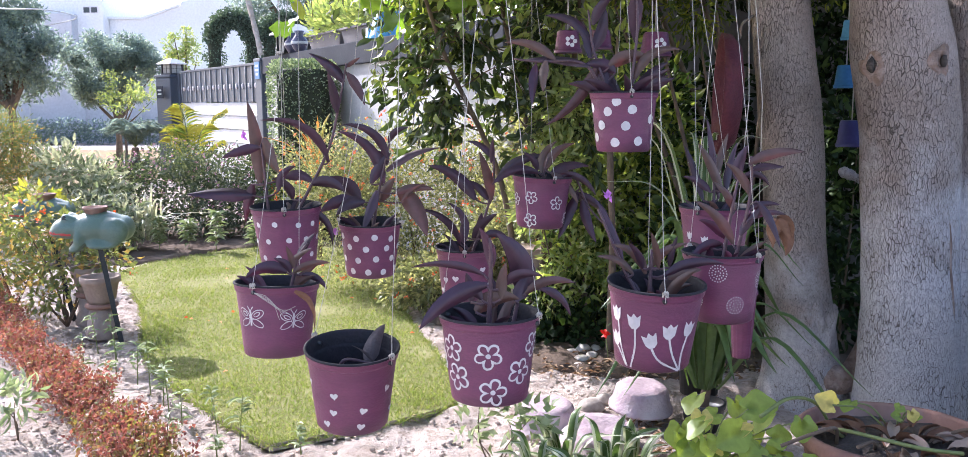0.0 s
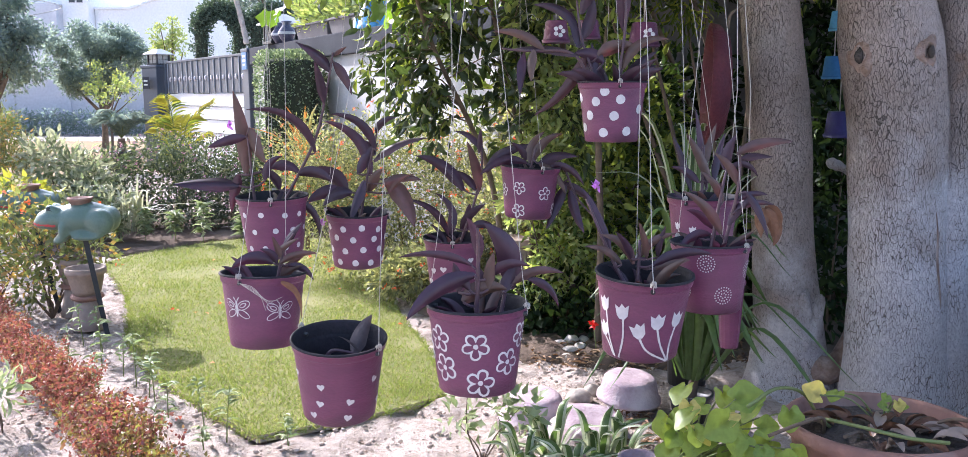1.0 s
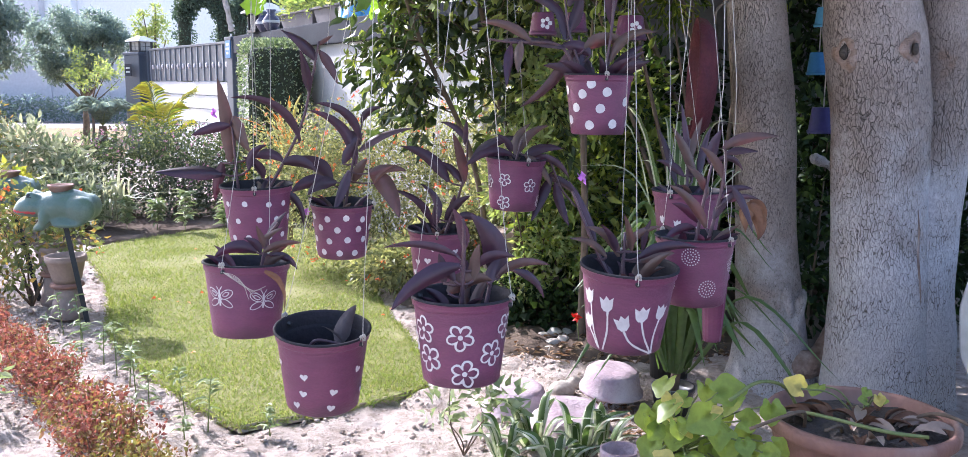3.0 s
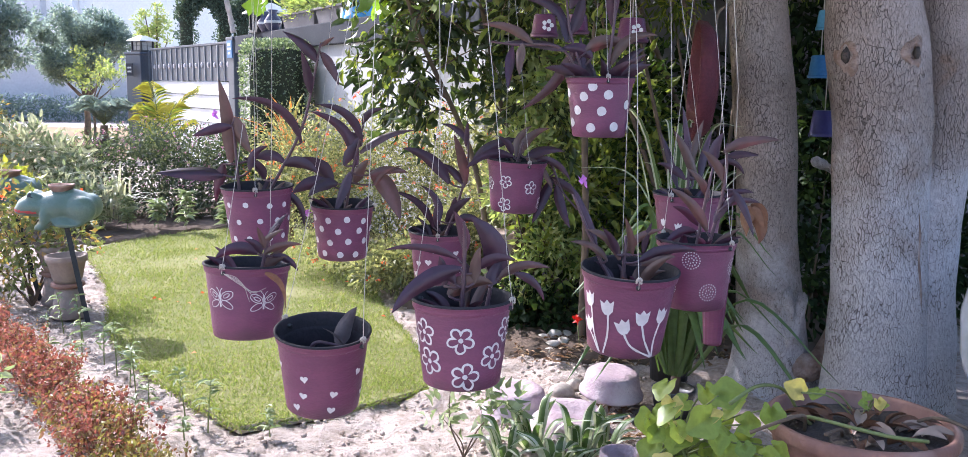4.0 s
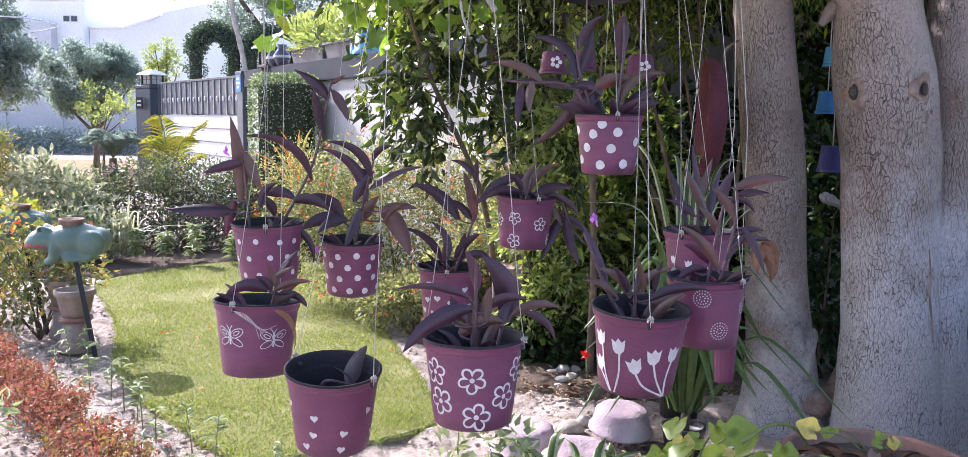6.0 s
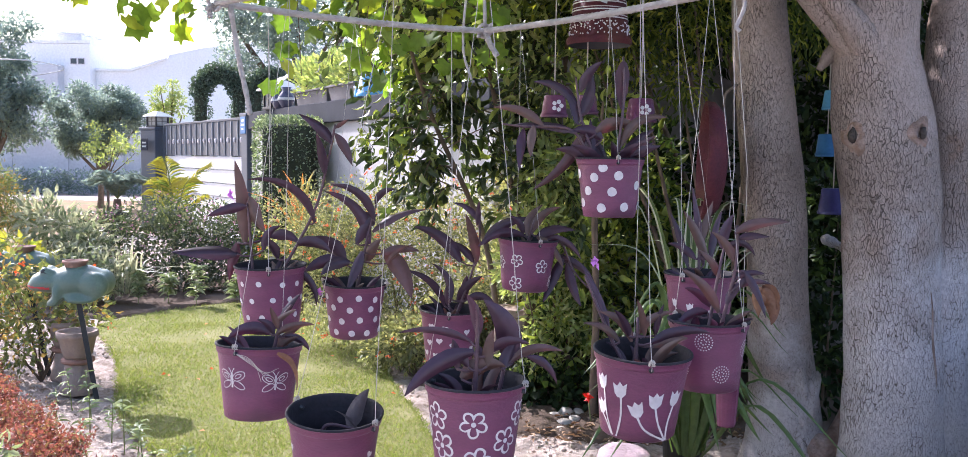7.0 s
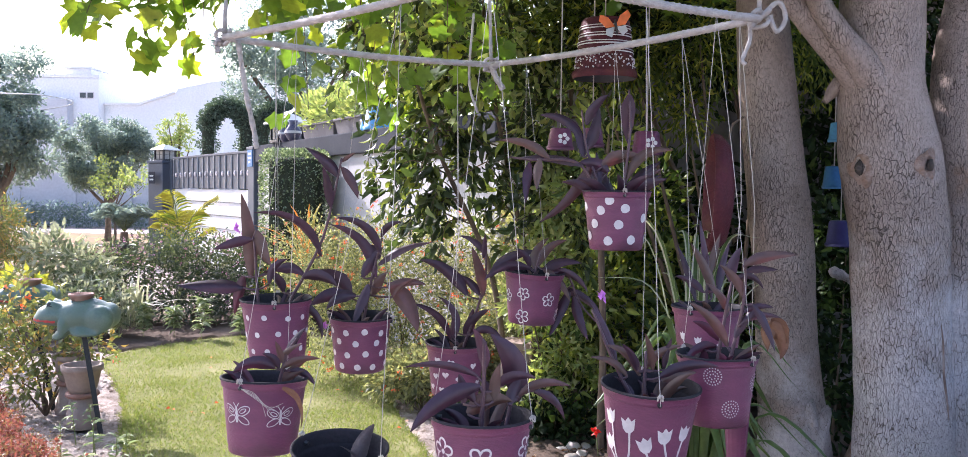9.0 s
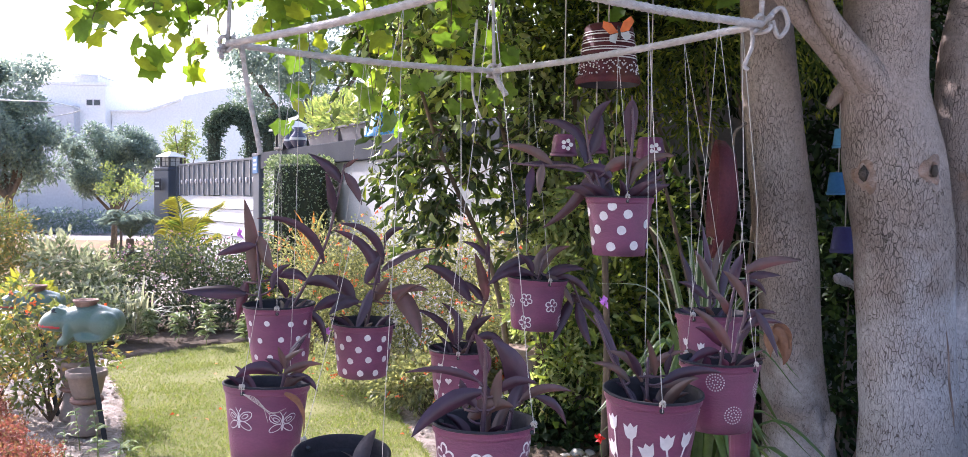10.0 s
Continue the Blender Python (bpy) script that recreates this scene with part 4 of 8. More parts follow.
def motif(pot, kind, th, v, s, turn=0.0):
    pieces = []
    if kind == "dot":
        pieces = [filled(circle(s), th, v)]
    elif kind == "heart":
        k = [(x * math.cos(turn) - y * math.sin(turn), x * math.sin(turn) + y * math.cos(turn)) for x, y in heart_line(s)]
        pieces = [filled(k, th, v)]
    elif kind == "flower":
        pieces = [stroke(flower_line(s, turn), th, v, 0.0019 * s / 0.028 + 0.0004, True), filled(circle(s * 0.2, 10), th, v)]
    elif kind == "tulip":
        h = [(-0.3, -0.62), (0.15, -0.66), (0.52, -0.3), (0.62, 0.2), (0.72, 0.72), (0.34, 0.44), (0.06, 0.82), (-0.24, 0.42), (-0.66, 0.7), (-0.6, 0.15), (-0.55, -0.3)]
        c, q = math.cos(turn), math.sin(turn)
        pieces = [filled([(s * (x * c - y * q), s * (x * q + y * c)) for x, y in h], th, v)]
    elif kind == "butterfly":
        for d in (-1, 1):
            for (px, py, r, sq, tn) in ((0.55, 0.28, 0.52, 0.52, 0.5), (0.5, -0.35, 0.45, 0.5, -0.45), (0.5, 0.26, 0.26, 0.45, 0.5)):
                pieces.append(stroke(circle(r * s, 18, d * px * s, py * s, sq, d * tn), th, v, 0.0011, True))
            pieces.append(stroke([(0, 0.4 * s), (d * 0.1 * s, 0.62 * s), (d * 0.24 * s, 0.8 * s)], th, v, 0.0011))
        pieces.append(stroke([(0, -0.55 * s), (0.01 * s, 0), (0, 0.45 * s)], th, v, 0.0026))
    elif kind == "sunburst":
        for ring, n in ((0.3, 6), (0.62, 13), (0.95, 20)):
            for i in range(n):
                a = 2 * math.pi * i / n + ring
                pieces.append(filled(circle(s * 0.085, 6, ring * s * math.cos(a), ring * s * math.sin(a)), th, v))
    part("painted_" + kind, to_mesh("painted_" + kind, *merge(*pieces), M_WHITE, False), pot, "white painted " + kind)


def stem_paint(pot, pts):
    """A painted stalk through (angle, height) pairs."""
    P = curve_points([(radians(a) * 0.1, v, 0) for a, v in pts], 6)
    part("painted_stalk", to_mesh("painted_stalk", *stroke([(p.x, p.y) for p in P], 0, 0, 0.0024), M_WHITE, False), pot)


def hanging_pot(x, y, rim_z, label, motifs, tilt=(0, 0), string_th=90, empty=False, scale=1.0):
    p = thing("hanging_pot", x, y, rim_z - H_POT * scale, label, "hanging pot", "painted hanging pots", rx=tilt[0], ry=tilt[1])
    p.scale = (scale,) * 3
    for name, me in zip(("body", "rim", "rim_edge", "inner_wall", "soil", "string_hole"), POT_MESH):
        if empty and name == "soil":
            part(name, me, p, m=Matrix.Translation((0, 0, -0.07)) @ Matrix.Diagonal((0.93, 0.93, 1, 1)))
            continue
        m = Matrix.Rotation(radians(string_th), 4, "Z") if name == "string_hole" else None
        part(name, me, p, m=m)
    part("string_hole", POT_MESH[5], p, m=Matrix.Rotation(radians(string_th + 180), 4, "Z"))
    for k in motifs:
        motif(p, *k)
    # two strings from the rim up to one point of the frame
    best, hook = 9, None
    for a, b in ((F_LEFT, F_FAR), (F_FAR, F_RIGHT), (F_RIGHT, F_NEAR), (F_NEAR, F_LEFT)):
        d = b - a
        t = max(0.04, min(0.96, (Vector((x, y, FZ)) - a).dot(d) / d.length_squared))
        q = a + d * t
        if (q - Vector((x, y, FZ))).length < best:
            best, hook = (q - Vector((x, y, FZ))).length, q
    bpy.context.view_layer.update()
    inv = p.matrix_world.inverted()
    h = inv @ (hook + Vector((0, 0, -0.012)))
    for s in (0, 180):
        a = radians(string_th + s)
        r = R_TOP + 0.010
        e = Vector((r * math.sin(a), -r * math.cos(a), 0.190))
        inn = Vector((e.x * 0.9, e.y * 0.9, 0.19))
        pts = [inn, e + Vector((0, 0, -0.004)), e * 1.01 + Vector((0, 0, 0.012)), e.lerp(h, 0.12), e.lerp(h, 0.5) + Vector((0.004, 0, 0)), h]
        part("string", to_mesh("string", *tube(curve_points(pts, 4), 0.0009, 6), M_STRING), p)
        part("string_knot", to_mesh("string_knot", *merge(*[([tuple(Vector(q) + e * 1.01 + Vector((0, 0, 0.014))) for q in v], f) for v, f in
             [rope([(0.007 * math.cos(q + k), 0.006 * math.sin(q + k), 0.008 * math.sin(q * 2 + k)) for q in np.linspace(0, 6, 7)], 0.0016, 2, 5) for k in (0, 1.6)]]), M_STRING), p)
    return p


def leaf_blade(bx, by, bz, tx, ty, tz, width, bow, lean, twist=0.0):
    """A long pointed leaf, folded along its rib, arched by bow."""
    a, b = Vector((bx, by, bz)), Vector((tx, ty, tz))
    d = b - a
    flat = Vector((-d.z, 0, d.x)).normalized()
    if flat.z < 0:
        flat = -flat
    side0 = Vector((0, 1, 0)) if abs(d.normalized().y) < 0.95 else Vector((1, 0, 0))
    n, m = 11, 5
    vs, fs = [], []
    for k in range(n):
        t = k / (n - 1)
        c = a + d * t + flat * bow * 4 * t * (1 - t)
        tan = (d + flat * bow * 4 * (1 - 2 * t)).normalized()
        s1 = tan.cross(Vector((0, 1, 0)))
        s1 = s1.normalized() if s1.length > 0.05 else Vector((1, 0, 0))
        s2 = tan.cross(s1).normalized()
        an = lean + twist * t
        side = s1 * math.cos(an) + s2 * math.sin(an)
        up = side.cross(tan)
        w = width * 0.5 * (min(1.0, (t + 0.05) / 0.32) ** 0.7) * max(0.02, 1 - t ** 2.6) ** 0.8
        for i in range(m):
            e = (i / (m - 1) - 0.5) * 2
            vs.append(tuple(c + side * e * w + up * (abs(e) ** 1.1) * w * 0.55 + up * 0.03 * w * math.sin(9 * t + e * 2)))
    for k in range(n - 1):
        for i in range(m - 1):
            fs.append((k * m + i, k * m + i + 1, (k + 1) * m + i + 1, (k + 1) * m + i))
    return vs, fs


def spray(x, y, z, data, label, seed, extra=4, reach=0.14):
    """A trailing purple-leaved plant: curved stems and long leaves, given as base, tip, width and bow in its front plane."""
    r = random.Random(seed)
    blades, stems = data
    p = thing("purple_plant", x, y, z - 0.06, label, "plant", "purple-leaved plants in the hanging pots")
    depth = []
    for st in stems:
        y0 = r.uniform(-0.03, 0.03)
        pts = [(a, y0 * (1 + 0.5 * i), b + 0.06) for i, (a, b) in enumerate(st)]
        pts[0] = (pts[0][0] * 0.8, y0, -0.005)
        P = curve_points(pts, 6)
        part("stem", to_mesh("stem", *tube(P, [0.006 * (1 - 0.45 * k / len(P)) for k in range(len(P))], 7), M_PURPLE_STEM), p)
        depth += [(q, 0) for q in P]
    for i, (bx, bz, tx, tz, w, bow) in enumerate(blades):
        L = math.hypot(tx - bx, tz - bz)
        # the leaf grows from the nearest stem
        near = min(depth, key=lambda q: (q[0].x - bx) ** 2 + (q[0].z - bz - 0.06) ** 2)[0]
        by = near.y + r.uniform(-0.02, 0.02)
        ty = by + L * r.uniform(-0.45, 0.35)
        v, f = leaf_blade(bx, by, bz + 0.06, tx, ty, tz + 0.06, w * 0.98, bow, r.uniform(-0.4, 0.4), r.uniform(-0.6, 0.6))
        part("leaf", to_mesh("leaf", v, f, M_WILTED if len(blades) == 2 else M_PURPLE), p)
        gap = (Vector((bx, by, bz + 0.06)) - near).length
        if gap > 0.015:
            part("leaf_stalk", to_mesh("leaf_stalk", *tube([near, near.lerp(Vector((bx, by, bz + 0.06)), 0.5) - Vector((0, 0, 0.004)), (bx, by, bz + 0.06)], [0.004, 0.0035, 0.003], 6), M_PURPLE_STEM), p)
    for i in range(extra):
        a = r.uniform(0, 2 * math.pi)
        L = reach * r.uniform(0.7, 1.1)
        bx, by = 0.04 * math.cos(a), 0.04 * math.sin(a)
        v, f = leaf_blade(bx, by, 0.0, bx + L * 0.7 * math.cos(a), by + L * 0.7 * math.sin(a), L * r.uniform(0.4, 0.9), L * 0.24, L * 0.12, r.uniform(-0.5, 0.5))
        part("leaf", to_mesh("leaf", v, f, M_PURPLE), p)
    return p


def lilac_flower(parent, x, y, z):
    P = np.array([(x, y, z)] * 7) + rng.normal(size=(7, 3)) * 0.003
    D = rng.normal(size=(7, 3)) + np.array([0, -0.6, 0.2])
    part("flower", leaves("flower", P, D, 0.022, 0.016, M_LILAC), parent, "small lilac flower")


SPRAYS = {
    "dotleft": (
        [(-0.1, 0.071, -0.126, 0.355, 0.055, 0.008), (-0.073, 0.23, -0.02, 0.109, 0.055, -0.013), (-0.085, 0.198, -0.209, 0.166, 0.038, 0.004), (-0.122, 0.032, -0.324, 0.045, 0.059, 0.008), (-0.121, 0.071, -0.152, -0.063, 0.042, 0.0), (0.147, 0.145, -0.056, 0.293, 0.038, 0.053), (-0.026, 0.049, 0.04, 0.135, 0.03, 0.021), (0.058, -0.015, 0.151, -0.145, 0.03, 0.032), (0.208, 0.418, 0.099, 0.515, 0.047, 0.017), (0.217, 0.449, 0.274, 0.341, 0.036, 0.008), (0.183, 0.314, 0.165, 0.449, 0.034, 0.004), (0.217, 0.469, 0.264, 0.5, 0.017, 0.0), (0.092, 0.071, 0.213, 0.049, 0.047, 0.017), (-0.014, 0.092, 0.092, 0.071, 0.042, 0.021), (0.016, 0.017, -0.046, 0.092, 0.042, 0.013)],
        [[(0.015, -0.004), (0.143, 0.177), (0.19, 0.345), (0.218, 0.48)], [(-0.081, -0.004), (-0.084, 0.209)]]),
    "dotmid": (
        [(-0.037, 0.069, -0.199, 0.137, 0.077, 0.027), (-0.015, 0.069, -0.118, 0.023, 0.05, 0.023), (0.054, 0.137, -0.111, 0.329, 0.045, 0.045), (0.074, 0.223, -0.077, 0.356, 0.036, 0.041), (0.075, 0.284, 0.152, 0.342, 0.027, 0.018), (0.066, 0.183, 0.264, 0.266, 0.036, 0.023), (0.067, 0.205, 0.007, 0.25, 0.036, 0.014), (0.099, 0.114, 0.216, -0.051, 0.072, 0.023), (0.099, 0.103, 0.24, 0.114, 0.036, 0.014), (0.031, 0.114, -0.017, -0.028, 0.041, 0.0), (0.009, 0.137, 0.083, 0.25, 0.041, 0.009), (0.122, 0.069, 0.218, 0.137, 0.023, 0.011), (-0.049, 0.069, -0.179, 0.034, 0.054, 0.018), (0.042, 0.069, 0.1, 0.16, 0.045, 0.009)],
        [[(0.007, -0.005), (0.043, 0.137), (0.079, 0.284)]]),
    "heartmid": (
        [(0.044, 0.184, -0.141, 0.317, 0.053, 0.029), (0.105, 0.184, 0.061, 0.377, 0.043, 0.007), (0.129, 0.257, 0.321, 0.358, 0.048, 0.034), (0.007, 0.037, -0.07, 0.172, 0.034, 0.024), (-0.017, 0.012, -0.167, 0.16, 0.034, 0.034), (0.104, 0.349, 0.008, 0.413, 0.029, 0.019), (0.056, 0.025, 0.068, 0.135, 0.039, 0.0), (-0.005, 0.012, -0.012, 0.091, 0.034, 0.0), (0.104, 0.329, 0.112, 0.425, 0.024, 0.0), (0.092, 0.184, -0.004, 0.257, 0.034, 0.014), (0.032, 0.025, 0.129, 0.135, 0.039, 0.014), (0.068, 0.037, 0.178, 0.025, 0.034, 0.024)],
        [[(0.019, -0.005), (0.105, 0.208), (0.116, 0.377)]]),
    "smallflower": (
        [(0.007, 0.007, 0.065, 0.125, 0.038, 0.024), (0.019, 0.014, 0.131, 0.118, 0.038, 0.024), (0.042, 0.007, 0.189, 0.031, 0.043, 0.019), (-0.01, 0.012, -0.065, 0.085, 0.028, 0.014), (-0.005, 0.007, -0.183, -0.033, 0.038, 0.033), (0.042, 0.007, 0.144, -0.112, 0.038, 0.019), (0.066, -0.005, 0.21, -0.076, 0.033, 0.028), (0.126, -0.076, 0.271, -0.172, 0.038, 0.014), (0.15, -0.076, 0.069, -0.245, 0.043, 0.0), (0.162, -0.1, 0.213, -0.257, 0.043, -0.009)],
        [[(-0.005, -0.005), (0.03, 0.066)], [(0.031, 0.0), (0.125, -0.005), (0.187, -0.124), (0.248, -0.196)]]),
    "polka": (
        [(-0.056, 0.011, -0.063, 0.133, 0.027, 0.0), (-0.111, 0.184, -0.26, 0.26, 0.038, 0.025), (-0.079, 0.103, -0.257, -0.113, 0.046, -0.029), (-0.12, 0.082, -0.348, 0.103, 0.034, 0.017), (0.04, 0.325, 0.046, 0.16, 0.055, 0.0), (0.037, 0.041, 0.189, 0.139, 0.038, 0.042), (-0.047, 0.082, 0.101, 0.103, 0.055, 0.021), (-0.11, 0.113, -0.163, 0.234, 0.042, 0.021), (-0.296, 0.092, -0.311, -0.045, 0.038, 0.0), (-0.094, 0.143, -0.062, 0.295, 0.046, -0.013), (0.047, 0.031, 0.1, -0.02, 0.025, 0.011), (-0.265, 0.103, -0.274, 0.0, 0.034, 0.006), (-0.026, 0.062, -0.13, 0.092, 0.046, 0.017), (-0.101, 0.224, -0.031, 0.325, 0.038, 0.013), (-0.234, 0.103, -0.4, 0.164, 0.034, 0.021)],
        [[(-0.025, -0.004), (-0.094, 0.123), (-0.117, 0.275)], [(-0.077, 0.021), (-0.13, 0.086), (-0.296, 0.099), (-0.368, 0.107)], [(0.017, 0.0), (0.044, 0.184), (0.04, 0.344)]]),
    "butterfly": (
        [(0.039, 0.028, -0.082, 0.014, 0.043, 0.022), (0.034, 0.028, 0.122, 0.106, 0.022, 0.011), (0.062, 0.046, 0.045, 0.111, 0.022, 0.0), (0.061, 0.028, 0.168, 0.055, 0.025, 0.011), (0.079, 0.018, 0.151, -0.029, 0.025, 0.014), (0.071, 0.065, 0.128, 0.148, 0.025, 0.007), (0.052, 0.028, 0.008, 0.074, 0.025, 0.011)],
        [[(0.051, -0.004), (0.071, 0.065), (0.104, 0.117)]]),
    "heart": (
        [(0.037, -0.06, 0.082, 0.037, 0.046, 0.006), (0.06, -0.06, -0.002, -0.011, 0.012, 0.005)],
        [[(-0.041, -0.011), (-0.01, -0.044), (0.06, -0.057)]]),
    "flower": (
        [(-0.003, 0.068, -0.153, -0.021, 0.044, 0.019), (-0.01, 0.09, -0.173, 0.11, 0.022, 0.014), (0.075, 0.025, 0.018, 0.182, 0.066, 0.03), (0.117, 0.047, 0.191, -0.025, 0.022, 0.017), (-0.042, 0.025, -0.052, 0.093, 0.028, 0.003), (0.011, 0.018, 0.004, 0.078, 0.03, 0.003), (0.061, 0.025, 0.091, 0.083, 0.033, 0.003), (-0.031, 0.004, 0.068, 0.033, 0.047, 0.014), (0.004, 0.104, -0.021, 0.2, 0.03, 0.006), (0.032, 0.061, 0.119, 0.09, 0.028, 0.014), (0.082, 0.04, 0.194, 0.073, 0.025, 0.017), (-0.017, 0.033, -0.073, 0.058, 0.028, 0.011), (0.026, 0.033, 0.039, 0.118, 0.028, 0.003)],
        [[(-0.003, -0.003), (0.004, 0.104), (0.002, 0.175)], [(0.061, -0.003), (0.072, 0.061)]]),
    "tulip": (
        [(-0.017, 0.013, -0.107, 0.094, 0.029, 0.022), (-0.025, 0.029, -0.07, 0.103, 0.022, 0.006), (0.015, 0.029, -0.011, 0.13, 0.022, 0.003), (0.04, 0.004, 0.128, 0.026, 0.038, 0.01), (0.032, 0.013, 0.184, 0.042, 0.032, 0.016), (-0.001, 0.029, 0.091, 0.094, 0.025, 0.016), (0.048, 0.029, 0.064, 0.114, 0.019, 0.003), (-0.073, 0.029, -0.146, 0.208, 0.025, 0.013), (-0.049, 0.013, -0.147, 0.062, 0.022, 0.016)],
        [[(-0.008, -0.007), (-0.002, 0.078)], [(-0.032, -0.007), (-0.082, 0.045), (-0.141, 0.183)]]),
    "righttulip": (
        [(-0.03, 0.011, -0.09, 0.191, 0.028, 0.006), (0.02, 0.021, -0.009, 0.275, 0.032, 0.004), (0.029, 0.041, -0.061, 0.201, 0.036, 0.006), (-0.011, 0.041, -0.097, 0.089, 0.028, 0.01), (0.039, 0.041, 0.083, 0.201, 0.028, 0.006), (0.008, 0.081, 0.052, 0.231, 0.028, 0.004)],
        [[(0.001, -0.004), (0.005, 0.161)]]),
    "sunburst": (
        [(0.023, 0.021, -0.087, 0.142, 0.031, 0.017), (0.042, 0.193, 0.067, 0.29, 0.034, 0.007), (0.049, 0.244, 0.189, 0.278, 0.032, 0.014), (0.066, 0.227, 0.147, 0.235, 0.024, 0.007), (0.051, 0.193, 0.14, 0.172, 0.022, 0.024), (0.078, 0.142, 0.136, 0.017, 0.024, 0.01), (0.006, 0.012, -0.082, -0.023, 0.031, 0.014), (0.055, 0.09, 0.171, 0.099, 0.02, 0.014), (0.039, 0.047, 0.096, 0.133, 0.027, 0.007), (0.014, 0.029, -0.068, 0.086, 0.027, 0.01), (-0.028, 0.003, -0.054, -0.137, 0.034, -0.01), (0.06, 0.159, -0.002, 0.244, 0.027, 0.01), (0.037, 0.107, -0.035, 0.193, 0.031, 0.014), (0.062, 0.116, 0.138, 0.133, 0.02, 0.01)],
        [[(0.024, -0.004), (0.061, 0.142), (0.06, 0.264)], [(-0.002, -0.004), (0.028, 0.124), (0.042, 0.193)]]),
}

GRID = [("dot", a + (18 if j % 2 else 0) + random.uniform(-4, 4), v + random.uniform(-0.005, 0.005), 0.0095) for j, v in enumerate((0.04, 0.095, 0.15)) for a in range(-150, 180, 36)]
GRID_B = [("dot", a + (15 if j % 2 else 0) + random.uniform(-4, 4), v + random.uniform(-0.005, 0.005), 0.012) for j, v in enumerate((0.03, 0.075, 0.12, 0.158)) for a in range(-150, 180, 38)]
POLKA = [("dot", a, v, 0.0160) for a, v in ((-20, 0.172), (8, 0.145), (-37, 0.138), (-53, 0.092), (-3, 0.090), (-24, 0.034), (24, 0.038), (52, 0.112), (-80, 0.15), (-74, 0.05), (75, 0.04), (90, 0.15), (120, 0.08), (160, 0.12), (-130, 0.10))]
HEARTS = [("heart", a, v, 0.021, t) for a, v, t in ((-16, 0.113, 0.1), (-19, 0.066, -0.1), (-32, 0.030, 0.2), (24, 0.072, -0.3), (21, 0.028, -0.2), (-62, 0.13, 0.1), (62, 0.118, -0.5), (-75, 0.075, 0), (80, 0.05, 0))]
HEARTS_B = [("heart", a, v, 0.027, t) for a, v, t in ((-38, 0.15, 0.1), (-8, 0.145, -0.1), (-46, 0.085, 0.1), (-20, 0.095, 0), (10, 0.08, 0.2), (-60, 0.04, 0.1), (-30, 0.035, 0), (40, 0.13, 0), (60, 0.06, 0))]
FLOWERS = [("flower", a, v, s * 1.13, t) for a, v, s, t in ((-1, 0.126, 0.027, 0.3), (-52, 0.136, 0.027, 0.9), (-46, 0.068, 0.028, 0.1), (5, 0.038, 0.028, 0.7), (43, 0.082, 0.027, 0.5), (66, 0.14, 0.026, 0.2), (-85, 0.1, 0.026, 0), (100, 0.06, 0.026, 0))]
FLOWERS_B = [("flower", a, v, s, t) for a, v, s, t in ((-24, 0.125, 0.024, 0.3), (32, 0.105, 0.026, 0.9), (-26, 0.035, 0.026, 0.1), (-68, 0.11, 0.024, 0.7), (75, 0.04, 0.025, 0.5))]
TULIPS = [("tulip", a, v, 0.027, t) for a, v, t in ((-36, 0.126, 0.1), (-13, 0.083, 0.35), (11, 0.108, 0.05), (41, 0.110, -0.2), (-66, 0.135, 0.1), (-70, 0.07, 0.2))]
BURST = [("sunburst", a, v, s) for a, v, s in ((10, 0.06, 0.026), (-20, 0.155, 0.026), (60, 0.13, 0.026), (-60, 0.07, 0.026))]

POTS = [
    ("dotleft", -0.650, 3.13, 1.051, "purple pot painted with small white dots", GRID, (2, -1), 10, 1.02),
    ("dotmid", -0.394, 3.33, 0.968, "purple pot painted with rows of white dots", GRID_B, (3, 1), 80, 0.97),
    ("heartmid", -0.051, 3.55, 0.838, "purple pot painted with white hearts", HEARTS_B, (2, 1), 0, 1.0),
    ("smallflower", 0.240, 3.49, 1.125, "purple pot painted with white flower outlines", FLOWERS_B, (2, 3), 20, 0.97),
    ("polka", 0.504, 3.10, 1.432, "purple pot painted with large white polka dots", POLKA, (0, 0), 5, 0.97),
    ("butterfly", -0.586, 2.66, 0.873, "purple pot painted with two white butterflies", [("butterfly", -28, 0.115, 0.040), ("butterfly", 38, 0.108, 0.037)], (-3, 1), -18, 1.06),
    ("heart", -0.295, 2.25, 0.793, "nearly empty purple pot painted with small white hearts", HEARTS, (7, 2), 60, 1.0),
    ("flower", 0.061, 2.03, 0.925, "purple pot painted with large white flower outlines", FLOWERS, (0, 0), 68, 0.97),
    ("tulip", 0.485, 2.34, 0.937, "purple pot painted with white tulips on long stalks", TULIPS, (4, 2), 0, 1.06),
    ("righttulip", 0.785, 2.95, 1.064, "purple pot with tulips hanging behind another pot", [("tulip", -30, 0.10, 0.018, 0.1), ("tulip", 5, 0.08, 0.018, 0.2), ("tulip", -62, 0.11, 0.018, 0)], (0, 0), -40, 0.97),
    ("sunburst", 0.704, 2.50, 0.988, "purple pot painted with white dotted sunbursts", BURST, (0, 0), 40, 0.93),
]
